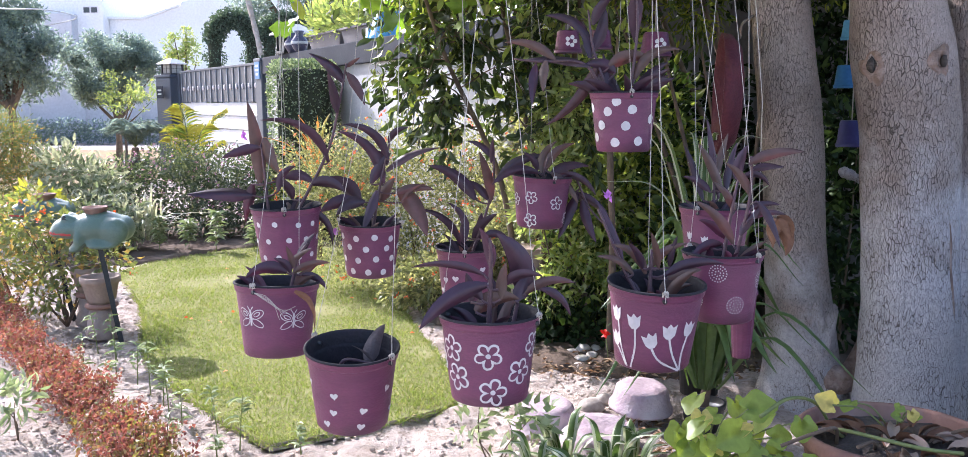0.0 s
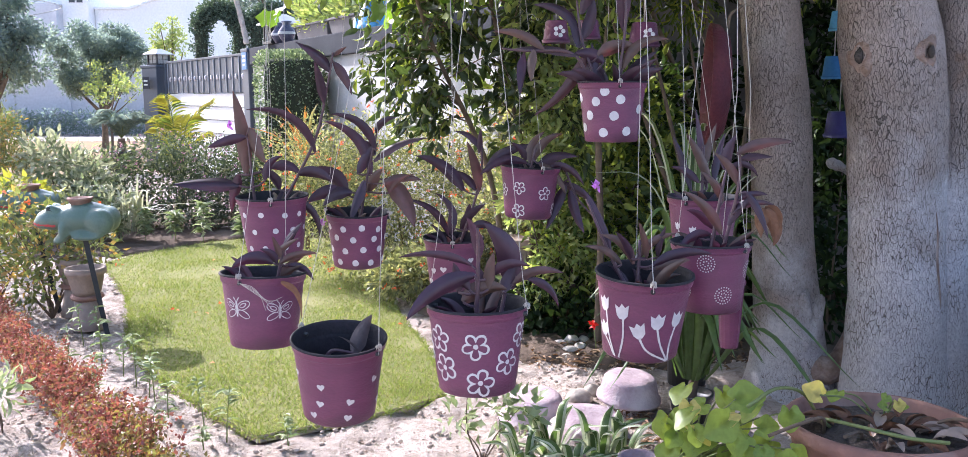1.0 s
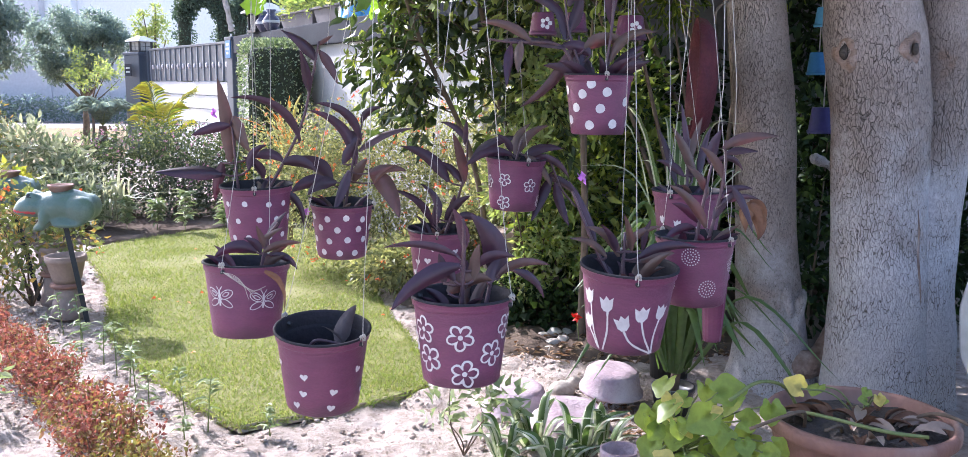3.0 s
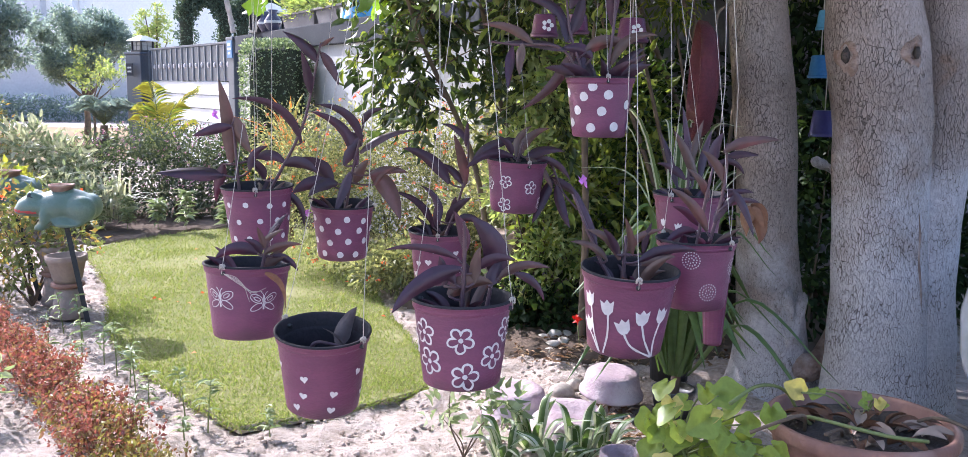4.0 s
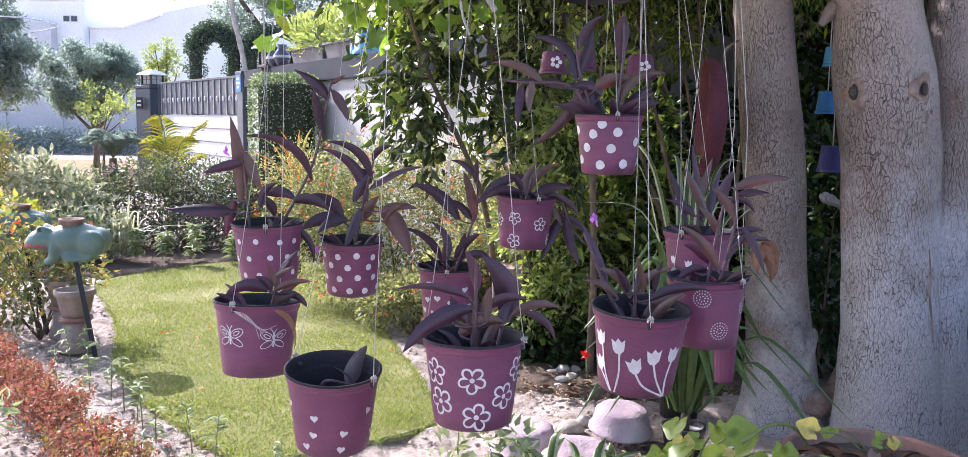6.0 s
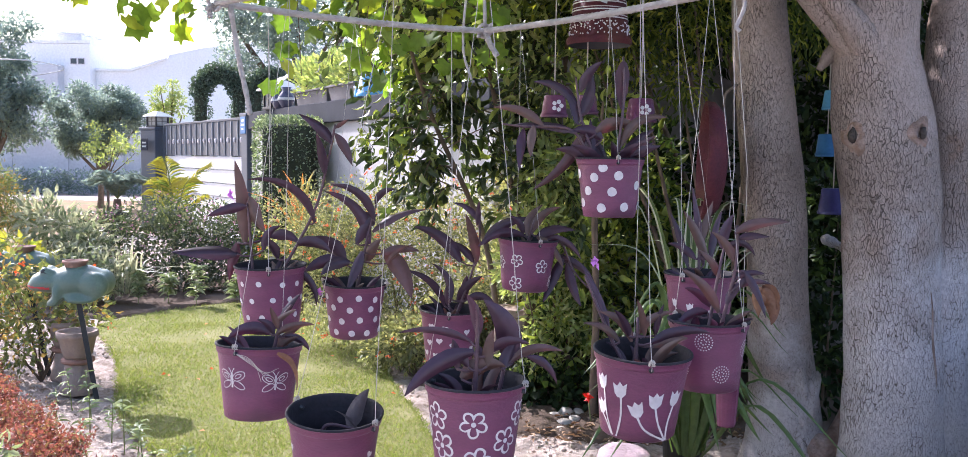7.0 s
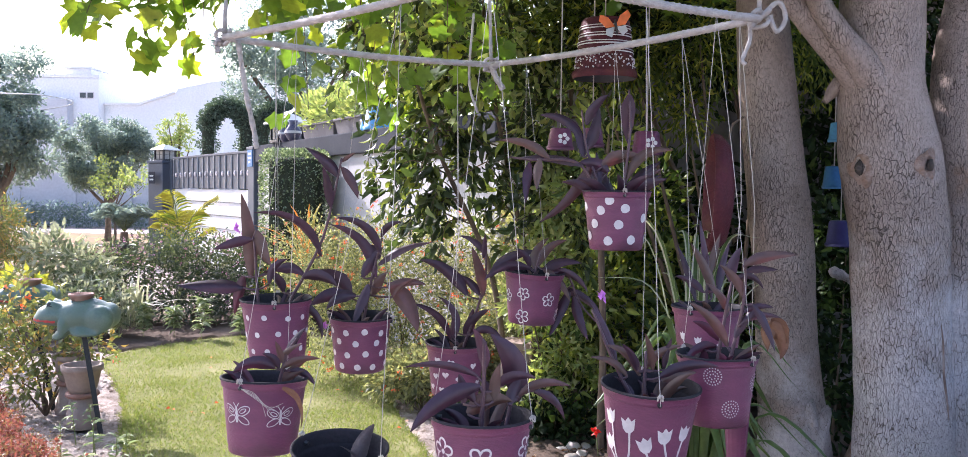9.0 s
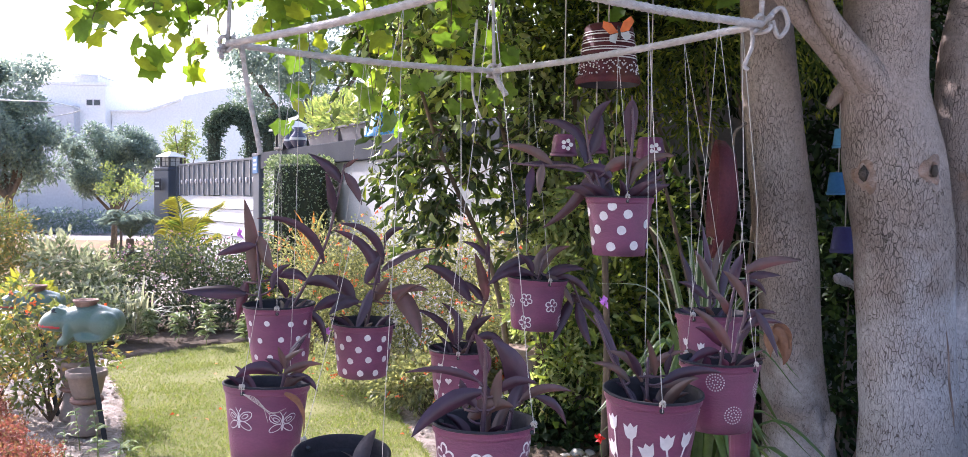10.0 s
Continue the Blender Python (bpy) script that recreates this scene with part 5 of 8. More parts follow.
for k, (key, x, y, z, label, motifs, tilt, sth, sc) in enumerate(POTS):
    pot = hanging_pot(x, y, z, label, motifs, tilt, sth, key == "heart", sc)
    if key == "tulip":
        for pts in (((-36, 0.115), (-34, 0.06), (-38, 0.008)), ((-13, 0.072), (0, 0.035), (30, 0.006)), ((11, 0.096), (18, 0.05), (31, 0.006)), ((41, 0.098), (33, 0.05), (32, 0.006)), ((-66, 0.122), (-58, 0.06), (-44, 0.008)), ((-70, 0.06), (-58, 0.04), (-46, 0.01))):
            stem_paint(pot, pts)
    if key == "righttulip":
        for pts in (((-30, 0.09), (-28, 0.05), (-20, 0.008)), ((5, 0.07), (0, 0.04), (-14, 0.008)), ((-62, 0.1), (-50, 0.05), (-30, 0.008))):
            stem_paint(pot, pts)
    sp = spray(x, y, z, SPRAYS[key], "nearly bare purple stem with one wilting leaf" if key == "heart" else "trailing plant with long dark purple leaves", 11 + k, 0 if key == "heart" else 18 if key == "polka" else 9, 0.19 if key == "polka" else 0.115)
    if key == "dotleft":
        lilac_flower(sp, -0.135, -0.03, 0.30)
    if key == "tulip":
        lilac_flower(sp, -0.12, 0.0, 0.28)
    if key == "dotmid":
        lilac_flower(sp, -0.125, -0.03, 0.02)

# dry brown leaves and loose tufts of string on two of the pots
dry = thing("dry_leaf", -0.504, 2.55, 0.864, "withered brown leaf hanging over a pot rim", "leaf")
part("blade", to_mesh("blade", *leaf_blade(0, 0, 0, 0.055, -0.01, -0.11, 0.035, 0.02, 0.3, 1.4), M_DRY), dry)
dry2 = thing("dry_leaf", 0.845, 2.47, 1.08, "withered brown leaf hanging over a pot rim", "leaf")
for q, (tx, tz) in enumerate(((0.02, -0.10), (-0.015, -0.08), (0.035, -0.055))):
    part("blade", to_mesh("blade", *leaf_blade(0, 0.01 * q, 0, tx, -0.01, tz, 0.045, 0.012, 0.4 * q, 1.0), M_DRY), dry2)
tuft = thing("string_tuft", -0.614, 2.525, 0.866, "frayed pale string ends tied to a pot", "string")
for q in range(5):
    part("strand", to_mesh("strand", *rope([(0, 0, 0), (0.035 + 0.004 * q, -0.012, -0.006 - 0.006 * q), (0.06 + 0.006 * q, -0.017, -0.03 - 0.005 * q), (0.075 + 0.012 * q, -0.016, -0.075 + 0.010 * q)], 0.0008, 4, 5), M_STRING), tuft)

# ---- the two trees beside the pots ----
def trunk(points, radii, seg, rough, seed, steps=14):
    P = curve_points(points, steps)
    R = [r.x for r in curve_points([(r, 0, 0) for r in radii], steps)]
    return tube(P, R, seg, rough, seed)


def tree_left():
    t = thing("tree", 1.47, 4.25, 0, "tree with a pale grey finely cracked trunk", "tree")
    tr = trunk([(0.06, 0, -0.05), (0.05, 0, 0.12), (0.043, 0, 0.3), (0.0, 0, 0.75), (-0.035, 0, 1.21), (-0.10, 0, 1.78), (-0.153, 0.02, 2.34), (-0.2, 0.05, 3.0), (-0.25, 0.1, 3.8)], [0.235, 0.185, 0.165, 0.141, 0.137, 0.131, 0.112, 0.10, 0.06], 56, 0.10, 3.0)
    part("trunk", to_mesh("trunk", *tr, M_BARK_B), t)
    part("burl", to_mesh("burl", *([(x + 0.095, y - 0.085, z + 0.32) for x, y, z in lumpy(0.075, 0.09, 0.17, 0.5, 4, 4, 2.2)[0]], lumpy(0.075, 0.09, 0.17, 0.5, 4, 4, 2.2)[1]), M_BARK_B), t, "swollen whitish burl near the root")
    part("root", to_mesh("root", *trunk([(0.12, -0.1, 0.10), (0.24, -0.12, 0.14), (0.36, -0.05, 0.32), (0.43, 0.05, 0.46)], [0.10, 0.07, 0.052, 0.045], 20, 0.4, 9), M_KNOT), t, "dark rusty root between the trunks")
    for i, q in enumerate([[(-0.1, 0, 2.5), (-0.5, 0.1, 3.0), (-1.3, 0.2, 3.4)], [(-0.12, 0.05, 2.9), (0.2, 0.5, 3.5), (0.5, 1.2, 3.9)], [(-0.2, 0.1, 3.6), (-0.4, -0.6, 4.2), (-0.5, -1.4, 4.5)]]):
        part("limb", to_mesh("limb", *trunk(q, [0.07, 0.05, 0.02], 12, 0.1, i), M_BARK_B), t)
    lum = np.vstack([scatter_lumps(-0.6, 0.2, 3.9, 1.9, 1.9, 0.8, 40, 0.45, 5)])
    P, D = cloud(lum, 5000)
    part("crown", leaves("crown", P, D + np.array([0, 0, -0.4]), 0.12 + 0.05 * rng.random(len(P)), 0.05, M_CANOPY, LONG), t)


def knot_hole(x, y, z, r, turn):
    """A healed branch scar: a raised lip round a hollow."""
    prof = [(0.0, -0.4 * r), (0.3 * r, -0.3 * r), (0.55 * r, 0.05 * r), (0.85 * r, 0.30 * r), (1.2 * r, 0.15 * r), (1.6 * r, -0.2 * r)]
    v, f = lathe(prof, 24, 0.2)
    m = pose(x, y, z, 90, 0, turn)
    return [tuple(m @ Vector((p[0], p[1] * 1.25, p[2] + 0.01 * noise.noise(Vector(p) * 40)))) for p in v], f


def tree_right():
    t = thing("tree", 1.86, 3.98, 0, "old tree with a thick pale trunk, knots and bark cracks", "tree")
    tr = trunk([(0.06, 0, -0.05), (0.045, 0, 0.2), (0.03, 0, 0.6), (0.012, 0, 1.0), (-0.01, 0, 1.3), (-0.06, 0, 1.6), (-0.104, 0, 1.93), (-0.098, 0.01, 2.29), (-0.05, 0.05, 2.8), (0.05, 0.1, 3.6)],
               [0.25, 0.215, 0.202, 0.196, 0.198, 0.205, 0.178, 0.176, 0.15, 0.09], 80, 0.09, 1.0)
    part("trunk", to_mesh("trunk", *tr, M_BARK), t)
    part("knot", to_mesh("knot", *knot_hole(-0.222, -0.108, 1.545, 0.040, -57), M_KNOT), t, "rust-brown healed branch scar")
    part("knot", to_mesh("knot", *knot_hole(0.020, -0.190, 1.555, 0.034, 20), M_KNOT), t, "rust-brown healed branch scar")
    # dark lumps set into the scars stand for the shade in their recesses
    for hx, hy, hz, hr in ((-0.230, -0.114, 1.545, 0.021), (0.026, -0.202, 1.555, 0.017)):
        v, f = lumpy(hr * 0.9, hr * 0.7, hr * 1.5, 0.3, hx, 2)
        part("hollow", to_mesh("hollow", [(a + hx, b + hy, c + hz) for a, b, c in v], f, M_POTSOIL), t, "dark lump for the shade inside the scar")
    part("burr", to_mesh("burr", *knot_hole(-0.172, -0.09, 1.24, 0.022, -60), M_BARK), t)
    part("branch_stub", to_mesh("branch_stub", *trunk([(-0.24, 0.03, 1.93), (-0.29, 0.02, 1.89), (-0.335, 0.02, 1.83)], [0.05, 0.036, 0.014], 14, 0.4, 5), M_BARK), t)
    part("limb", to_mesh("limb", *trunk([(-0.07, -0.02, 1.74), (-0.22, -0.05, 1.93), (-0.37, -0.06, 2.08), (-0.54, -0.07, 2.27), (-0.75, -0.1, 2.55), (-1.1, -0.3, 3.1)], [0.11, 0.078, 0.058, 0.05, 0.045, 0.03], 28, 0.14, 2), M_BARK), t)
    part("limb", to_mesh("limb", *trunk([(-0.08, -0.06, 1.80), (-0.25, -0.12, 2.00), (-0.35, -0.13, 2.12), (-0.44, -0.13, 2.27), (-0.6, -0.2, 2.7)], [0.10, 0.068, 0.055, 0.048, 0.035], 24, 0.14, 4), M_BARK), t)
    part("bark_scar", to_mesh("bark_scar", *trunk([(0.085, -0.168, 1.0), (0.112, -0.164, 0.82), (0.118, -0.162, 0.68), (0.142, -0.158, 0.52), (0.15, -0.155, 0.36)], [0.004, 0.014, 0.020, 0.016, 0.005], 12, 0.9, 8), M_KNOT), t, "long rusty bark scar")
    part("stem", to_mesh("stem", *trunk([(0.22, 0.05, -0.05), (0.24, 0.06, 0.5), (0.26, 0.07, 0.9), (0.30, 0.08, 1.4), (0.30, 0.11, 1.9), (0.37, 0.13, 2.3), (0.55, 0.2, 3.0)], [0.22, 0.16, 0.148, 0.142, 0.137, 0.13, 0.09], 56, 0.10, 7), M_BARK), t)
    lum = np.vstack([scatter_lumps(0.2, -0.6, 4.0, 2.2, 2.2, 0.9, 40, 0.5, 6)])
    P, D = cloud(lum, 5000)
    part("crown", leaves("crown", P, D + np.array([0, 0, -0.4]), 0.12 + 0.05 * rng.random(len(P)), 0.05, M_CANOPY, LONG), t)


tree_left()
tree_right()


# ---- shrubs and the overhead vine ----
def stems_to(parent, base, tips, r=0.012, mat=None, name="branch", sag=0.0):
    for i, q in enumerate(tips):
        a, b = Vector(base), Vector(q)
        mid = a.lerp(b, 0.5) + Vector((random.uniform(-0.06, 0.06), random.uniform(-0.06, 0.06), sag))
        part(name, to_mesh(name, *tube(curve_points([a, mid, b], 5), [r * (1 - 0.07 * k) for k in range(11)], 7), mat or M_TWIG), parent)


def shrub(name, x, y, label, lumps, n, length, width, mat, shape=OVAL, droop=-0.15, up=0.0, tips=5, r=0.012, category="shrub", group="", flowers=None):
    """A bush: woody stems, a crown of leaves, and flower heads where it has any."""
    s = thing(name, x, y, 0, label, category, group)
    lumps = np.array(lumps, dtype=float)
    stems_to(s, (0, 0, -0.03), [tuple(l[:3]) for l in lumps[:tips]], r)
    P, D = cloud(lumps, n)
    P[:, 2] = np.maximum(P[:, 2], 0.02)
    part("crown", leaves("crown", P, D + rng.normal(size=P.shape) * 0.5 + np.array([0, 0, droop + up]), length * (0.65 + 0.6 * rng.random(n)), width * (0.7 + 0.5 * rng.random(n)), mat, shape), s)
    if flowers:
        m, k, size, per = flowers
        C, E = cloud(lumps, k, 0.05)
        keep = (E[:, 1] < 0.35) & (C[:, 2] > 0.1)
        C, E = C[keep], E[keep]
        P = np.repeat(C + E * 0.02, per, axis=0) + rng.normal(size=(len(C) * per, 3)) * size * 0.45
        D = rng.normal(size=P.shape) + np.repeat(E, per, axis=0) * 0.8
        part("blossom", leaves("blossom", P, D, size, size * 0.8, m, OVAL), s)
    return s


# glossy dark tree whose branches hang over the flower bed
def glossy_tree():
    t = thing("glossy_tree", 0.0, 5.6, 0, "small tree with glossy dark drooping leaves", "tree")
    r = random.Random(41)
    stems = [[(0.25, -0.1, -0.03), (0.36, -0.15, 0.7), (0.20, 0.0, 1.5), (0.05, 0.1, 2.3), (0.0, 0.2, 3.1)], [(0.28, -0.1, -0.03), (0.45, -0.1, 0.9), (0.55, 0.0, 1.8), (0.62, 0.1, 2.8)], [(0.22, -0.08, -0.03), (0.1, 0.0, 0.9), (-0.25, 0.05, 1.7), (-0.5, 0.1, 2.5)]]
    for q in stems:
        part("trunk", to_mesh("trunk", *trunk(q, [0.02, 0.017, 0.014, 0.011, 0.007][:len(q)], 10, 0.15, 2, 8), M_TWIG), t)
    P, D, L = [], [], []
    for k in range(104):
        # each spray arches out of a stem and hangs, its leaves in loose clusters
        q = stems[k % 3]
        u = r.uniform(1.4, len(q) - 1.01)
        a = Vector(q[int(u)]).lerp(Vector(q[int(u) + 1]), u - int(u))
        out = r.uniform(0.12, 0.50) * (1 if r.random() < 0.42 else -1)
        fall = r.uniform(0.12, 0.62) * (0.55 if a.z < 1.6 else 1.0)
        b = a + Vector((out, r.uniform(-0.35, 0.25), -fall))
        mid = a.lerp(b, 0.5) + Vector((out * 0.15, 0, r.uniform(0.06, 0.2)))
        C = curve_points([a, mid, b], 9)
        part("branch", to_mesh("branch", *tube(C, [0.005 - 0.0002 * i for i in range(len(C))], 5), M_TWIG), t)
        for i in range(5, len(C)):
            for j in range(r.choice((1, 2, 3, 4))):
                P.append(tuple(C[i] + Vector((r.gauss(0, .025), r.gauss(0, .025), r.gauss(0, .02)))))
                D.append((r.gauss(out * 1.2, 0.6), r.gauss(-0.1, 0.6), r.gauss(-0.75, 0.45)))
                L.append(r.uniform(0.06, 0.125))
    L = np.array(L)
    part("crown", leaves("crown", np.array(P), np.array(D), L, L * 0.36, M_DARKLEAF, LONG), t)
    Q, E = cloud([(0.1, 0.2, 2.75, .55, .4, .35), (-0.4, 0.2, 2.6, .4, .4, .3), (0.55, 0.25, 2.3, .35, .3, .4), (-0.3, 0.35, 2.2, .4, .25, .3)], 1500)
    # sunlight on the outer leaves, put in as a paler leaf colour
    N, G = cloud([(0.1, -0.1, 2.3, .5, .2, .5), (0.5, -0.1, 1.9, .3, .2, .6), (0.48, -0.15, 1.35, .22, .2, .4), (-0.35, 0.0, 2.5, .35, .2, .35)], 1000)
    part("sun_coloured_leaves", leaves("sun_coloured_leaves", N, G + np.array([0, 0, -0.8]), 0.075, 0.034, M_LIMETREE, LONG), t, "leaves coloured yellow-green to stand for sunlight")
    part("crown_top", leaves("crown_top", Q, E + np.array([0, 0, -1.0]), 0.09, 0.034, M_DARKLEAF, LONG), t)


glossy_tree()
sap = thing("sapling", 0.70, 5.0, 0, "slender bare-stemmed sapling with a few leaves", "tree")
part("trunk", to_mesh("trunk", *trunk([(0, 0, -0.03), (0.01, 0, 0.6), (-0.01, 0, 1.2), (0.03, 0.05, 1.75)], [0.024, 0.02, 0.016, 0.008], 12, 0.25, 3), M_TWIG), sap)
P, D = cloud([(0.03, 0.05, 1.7, .22, .2, .25), (-0.1, 0, 1.45, .15, .15, .12)], 160)
part("crown", leaves("crown", P, D + np.array([0, 0, -0.2]), 0.085, 0.03, M_SHRUB, LONG), sap)
blk = thing("concrete_planter", 0.27, 5.62, 0, "grey-brown square concrete planter among the bushes", "planter")
part("body", to_mesh("body", *box(-0.11, -0.11, 0, 0.11, 0.11, 0.46, 0.012), M_TERRAGREY, False), blk)
part("rim", to_mesh("rim", *box(-0.13, -0.13, 0.462, 0.13, 0.13, 0.51, 0.01), M_TERRAGREY, False), blk)
# sunlit creeper over the wall behind the glossy tree
shrub("creeper", 0.0, 7.7, "sunlit yellow-green creeper over the garden wall", [(-.55, .3, 2.2, .35, .3, .3), (-.2, .1, 2.55, .4, .3, .4), (.2, 0, 2.75, .4, .3, .35), (.25, 0, 2.2, .4, .25, .35), (-.35, .3, 2.9, .4, .3, .3), (-.75, .6, 2.7, .35, .3, .35)], 1700, 0.10, 0.075, M_VINE, LOBED, droop=-0.6, tips=5, r=0.012)
# lantana in flower
shrub("lantana_bush", -0.55, 6.9, "sunlit yellow-green lantana bush with orange flowers", [(-0.5, 0, .55, .55, .4, .5), (0.05, -.1, .6, .55, .45, .55), (0.5, -.3, .55, .5, .4, .5), (-0.2, .2, .95, .5, .4, .35), (0.45, 0, .95, .45, .4, .35), (-.75, .3, .85, .4, .4, .4), (-.05, -.35, .25, .5, .25, .25)],
      25000, 0.031, 0.015, M_LANTANA, OVAL, flowers=(M_ORANGE, 420, 0.015, 9))
shrub("lantana_bush", 0.25, 6.0, "yellow-green lantana bush with orange flowers in part shade", [(0, 0, .5, .45, .3, .45), (0.3, 0, .8, .4, .3, .4), (-.25, -.1, .35, .35, .25, .3), (.2, 0, 1.15, .4, .25, .3)],
      10000, 0.04, 0.022, M_LANTANA, OVAL, flowers=(M_ORANGE, 110, 0.018, 8))
# low leafy plant at the lawn's edge
shrub("leafy_shrub", -0.35, 5.95, "leafy green bush at the edge of the lawn", [(0, 0, .22, .3, .2, .2), (.25, -.1, .3, .25, .2, .28), (-.2, .1, .18, .2, .2, .16)], 3200, 0.045, 0.024, M_LANTANA, OVAL, flowers=(M_ORANGE, 60, 0.018, 7))
# sunlight is put into this bush's bright leaf colour
shrub("leafy_shrub", 0.47, 5.42, "thin twiggy bush with leaves coloured yellow-green for sunlight", [(0, 0, 1.05, .24, .2, .22), (-.15, 0, .8, .2, .18, .2), (.2, .05, .75, .2, .2, .22), (0.05, -.05, .5, .2, .15, .18), (.1, 0, 1.35, .2, .2, .2), (-.1, -.1, .28, .2, .15, .15), (.3, -.1, .42, .16, .12, .16)], 2300, 0.06, 0.026, M_LIMETREE, OVAL, tips=5, r=0.009)
# shrubs in the shade behind the pots
shrub("leafy_shrub", 0.75, 5.5, "bush with glossy green leaves, a share coloured yellow as if lit", [(0, 0, .75, .4, .3, .4), (.3, .1, 1.0, .35, .3, .35), (-.1, 0, .4, .35, .3, .3), (.5, 0, .6, .35, .3, .4), (.2, .2, 1.35, .4, .3, .3)], 3000, 0.085, 0.036, M_SHRUB, LONG, tips=5)
shrub("leafy_shrub", 1.6, 6.0, "bush behind the tree trunks, its leaves coloured dark for shade", [(0, 0, .6, .7, .35, .6), (.6, 0, 1.2, .6, .35, .6), (-.5, .1, 1.3, .6, .35, .5), (1.4, 0, .8, .7, .4, .8), (1.0, .1, 1.9, .7, .4, .5)], 7000, 0.09, 0.04, M_DEEP, LONG, tips=5)
# dense high lumps added as cover against the sky light
shrub("leafy_shrub", 2.1, 6.1, "tall shrub with fine hanging leaves, coloured dark for shade", [(-.5, 0, 2.5, .8, .5, .5), (.6, 0, 2.6, .8, .5, .6), (-1.0, -.3, 2.75, .6, .5, .5), (-1.3, -.5, 2.5, .4, .35, .45)], 9000, 0.08, 0.03, M_DEEP, LONG, droop=-0.5, tips=4, r=0.03)
M_FERN = foliage("feathery_leaf", (0.06, 0.09, 0.02), (0.11, 0.145, 0.03), (0.27, 0.28, 0.05), 0.25, 0.5, 0.5, glow=(1.6, 1.6, 0.5))
shrub("feathery_tree", 1.45, 5.2, "tree with fine feathery leaves over the shaded corner", [(-.55, .1, 2.15, .38, .3, .28), (-.2, 0, 2.3, .4, .3, .35), (.2, .1, 2.35, .4, .3, .35), (-.85, .2, 2.4, .4, .3, .3), (-.25, .1, 1.88, .2, .2, .2), (.55, .3, 2.3, .4, .3, .4), (-.45, .6, 2.8, .9, .6, .4), (.5, .7, 2.9, .9, .6, .4)], 9000, 0.06, 0.016, M_FERN, LONG, droop=-0.7, tips=5, r=0.02, category="tree")
shrub("creeper", 0.55, 5.25, "low ground creeper under the bushes, coloured dark for shade", [(0, 0, .1, .5, .2, .16), (-.35, .1, .12, .3, .2, .16), (.5, .1, .2, .4, .2, .25)], 1500, 0.06, 0.045, M_DEEP, OVAL, tips=3, r=0.006)


def vine():
    v = thing("grape_vine", -0.6, 4.2, 2.6, "overhead vine with lobed lime-green leaves", "vine")
    tips = [(-1.6, .4, -.05), (-1.2, -.9, 0), (1.6, .6, .1), (0.6, -1.2, 0), (-.6, 1.2, .05), (1.2, -.4, .1)]
    stems_to(v, (0, 0, 0), tips, 0.010, sag=0.06)
    n = 1500
    P = np.column_stack([rng.uniform(-1.7, 2.0, n), rng.uniform(-1.5, 1.4, n), rng.normal(0.12, 0.10, n)])
    D = np.column_stack([rng.normal(size=n), rng.normal(size=n), rng.uniform(-1.1, -0.1, n)])
    part("foliage", leaves("foliage", P, D, 0.10 + 0.07 * rng.random(n), 0.11 + 0.05 * rng.random(n), M_VINE, LOBED, 0.45), v)
    # shoots that hang into the open
    for k, (x, y, z, dx, dz, m) in enumerate([(-0.95, 0.1, 0.10, -0.30, -0.52, 30), (-0.8, 0.0, 0.1, -0.12, -0.62, 30), (-0.6, 0.0, 0.1, -0.05, -0.55, 26), (-0.4, 0.2, 0.1, 0.0, -0.62, 26), (-1.2, 0.2, 0.1, -0.1, -0.45, 20), (-0.2, 0.1, 0.1, 0.0, -0.40, 16), (0.2, 0.3, 0.1, 0.0, -0.70, 26), (0.7, 0.6, 0.1, 0.0, -0.75, 26), (0.45, 0.5, 0.1, 0.0, -0.6, 22), (-0.75, 0.3, 0.1, -0.55, -0.30, 12), (-0.05, 0.5, 0.1, 0.1, -0.75, 20), (-0.35, 0.7, 0.1, 0.05, -0.85, 26), (0.1, 0.9, 0.1, -0.1, -0.8, 26), (-1.0, 0.5, 0.1, 0.15, -0.6, 22), (0.45, 1.0, 0.1, 0.05, -0.8, 24)]):
        Q = curve_points([(x, y, z), (x + dx * 0.5, y, z + dz * 0.35), (x + dx, y + 0.03, z + dz)], 8)
        part("shoot", to_mesh("shoot", *tube(Q, [0.004 - 0.00012 * i for i in range(len(Q))], 6), M_TWIG), v)
        idx = rng.integers(3, len(Q), m)
        P = np.array([tuple(Q[i]) for i in idx]) + rng.normal(size=(m, 3)) * 0.06
        D = rng.normal(size=(m, 3)) + np.array([0, 0, -0.8])
        part("shoot_leaves", leaves("shoot_leaves", P, D, 0.075 + 0.05 * rng.random(m), 0.09 + 0.04 * rng.random(m), M_VINE, LOBED), v)


vine()
# two bushes added in shade-dark leaves where the background is only dark
shrub("leafy_shrub", 1.95, 4.95, "leafy bush added to darken the gap between the trunks", [(0, 0, .35, .25, .2, .35), (-.1, .1, .8, .25, .2, .35), (.1, .1, 1.2, .25, .2, .3)], 1100, 0.07, 0.035, M_DEEP, LONG, tips=3, r=0.01)
shrub("leafy_shrub", 2.9, 5.4, "leafy bush added to darken the background beside the old tree", [(0, 0, .45, .5, .35, .45), (.3, 0, 1.1, .5, .35, .5), (-.3, .1, 1.2, .4, .3, .5), (.2, .2, 1.9, .6, .35, .5)], 3500, 0.09, 0.04, M_DEEP, LONG, tips=4, r=0.015)

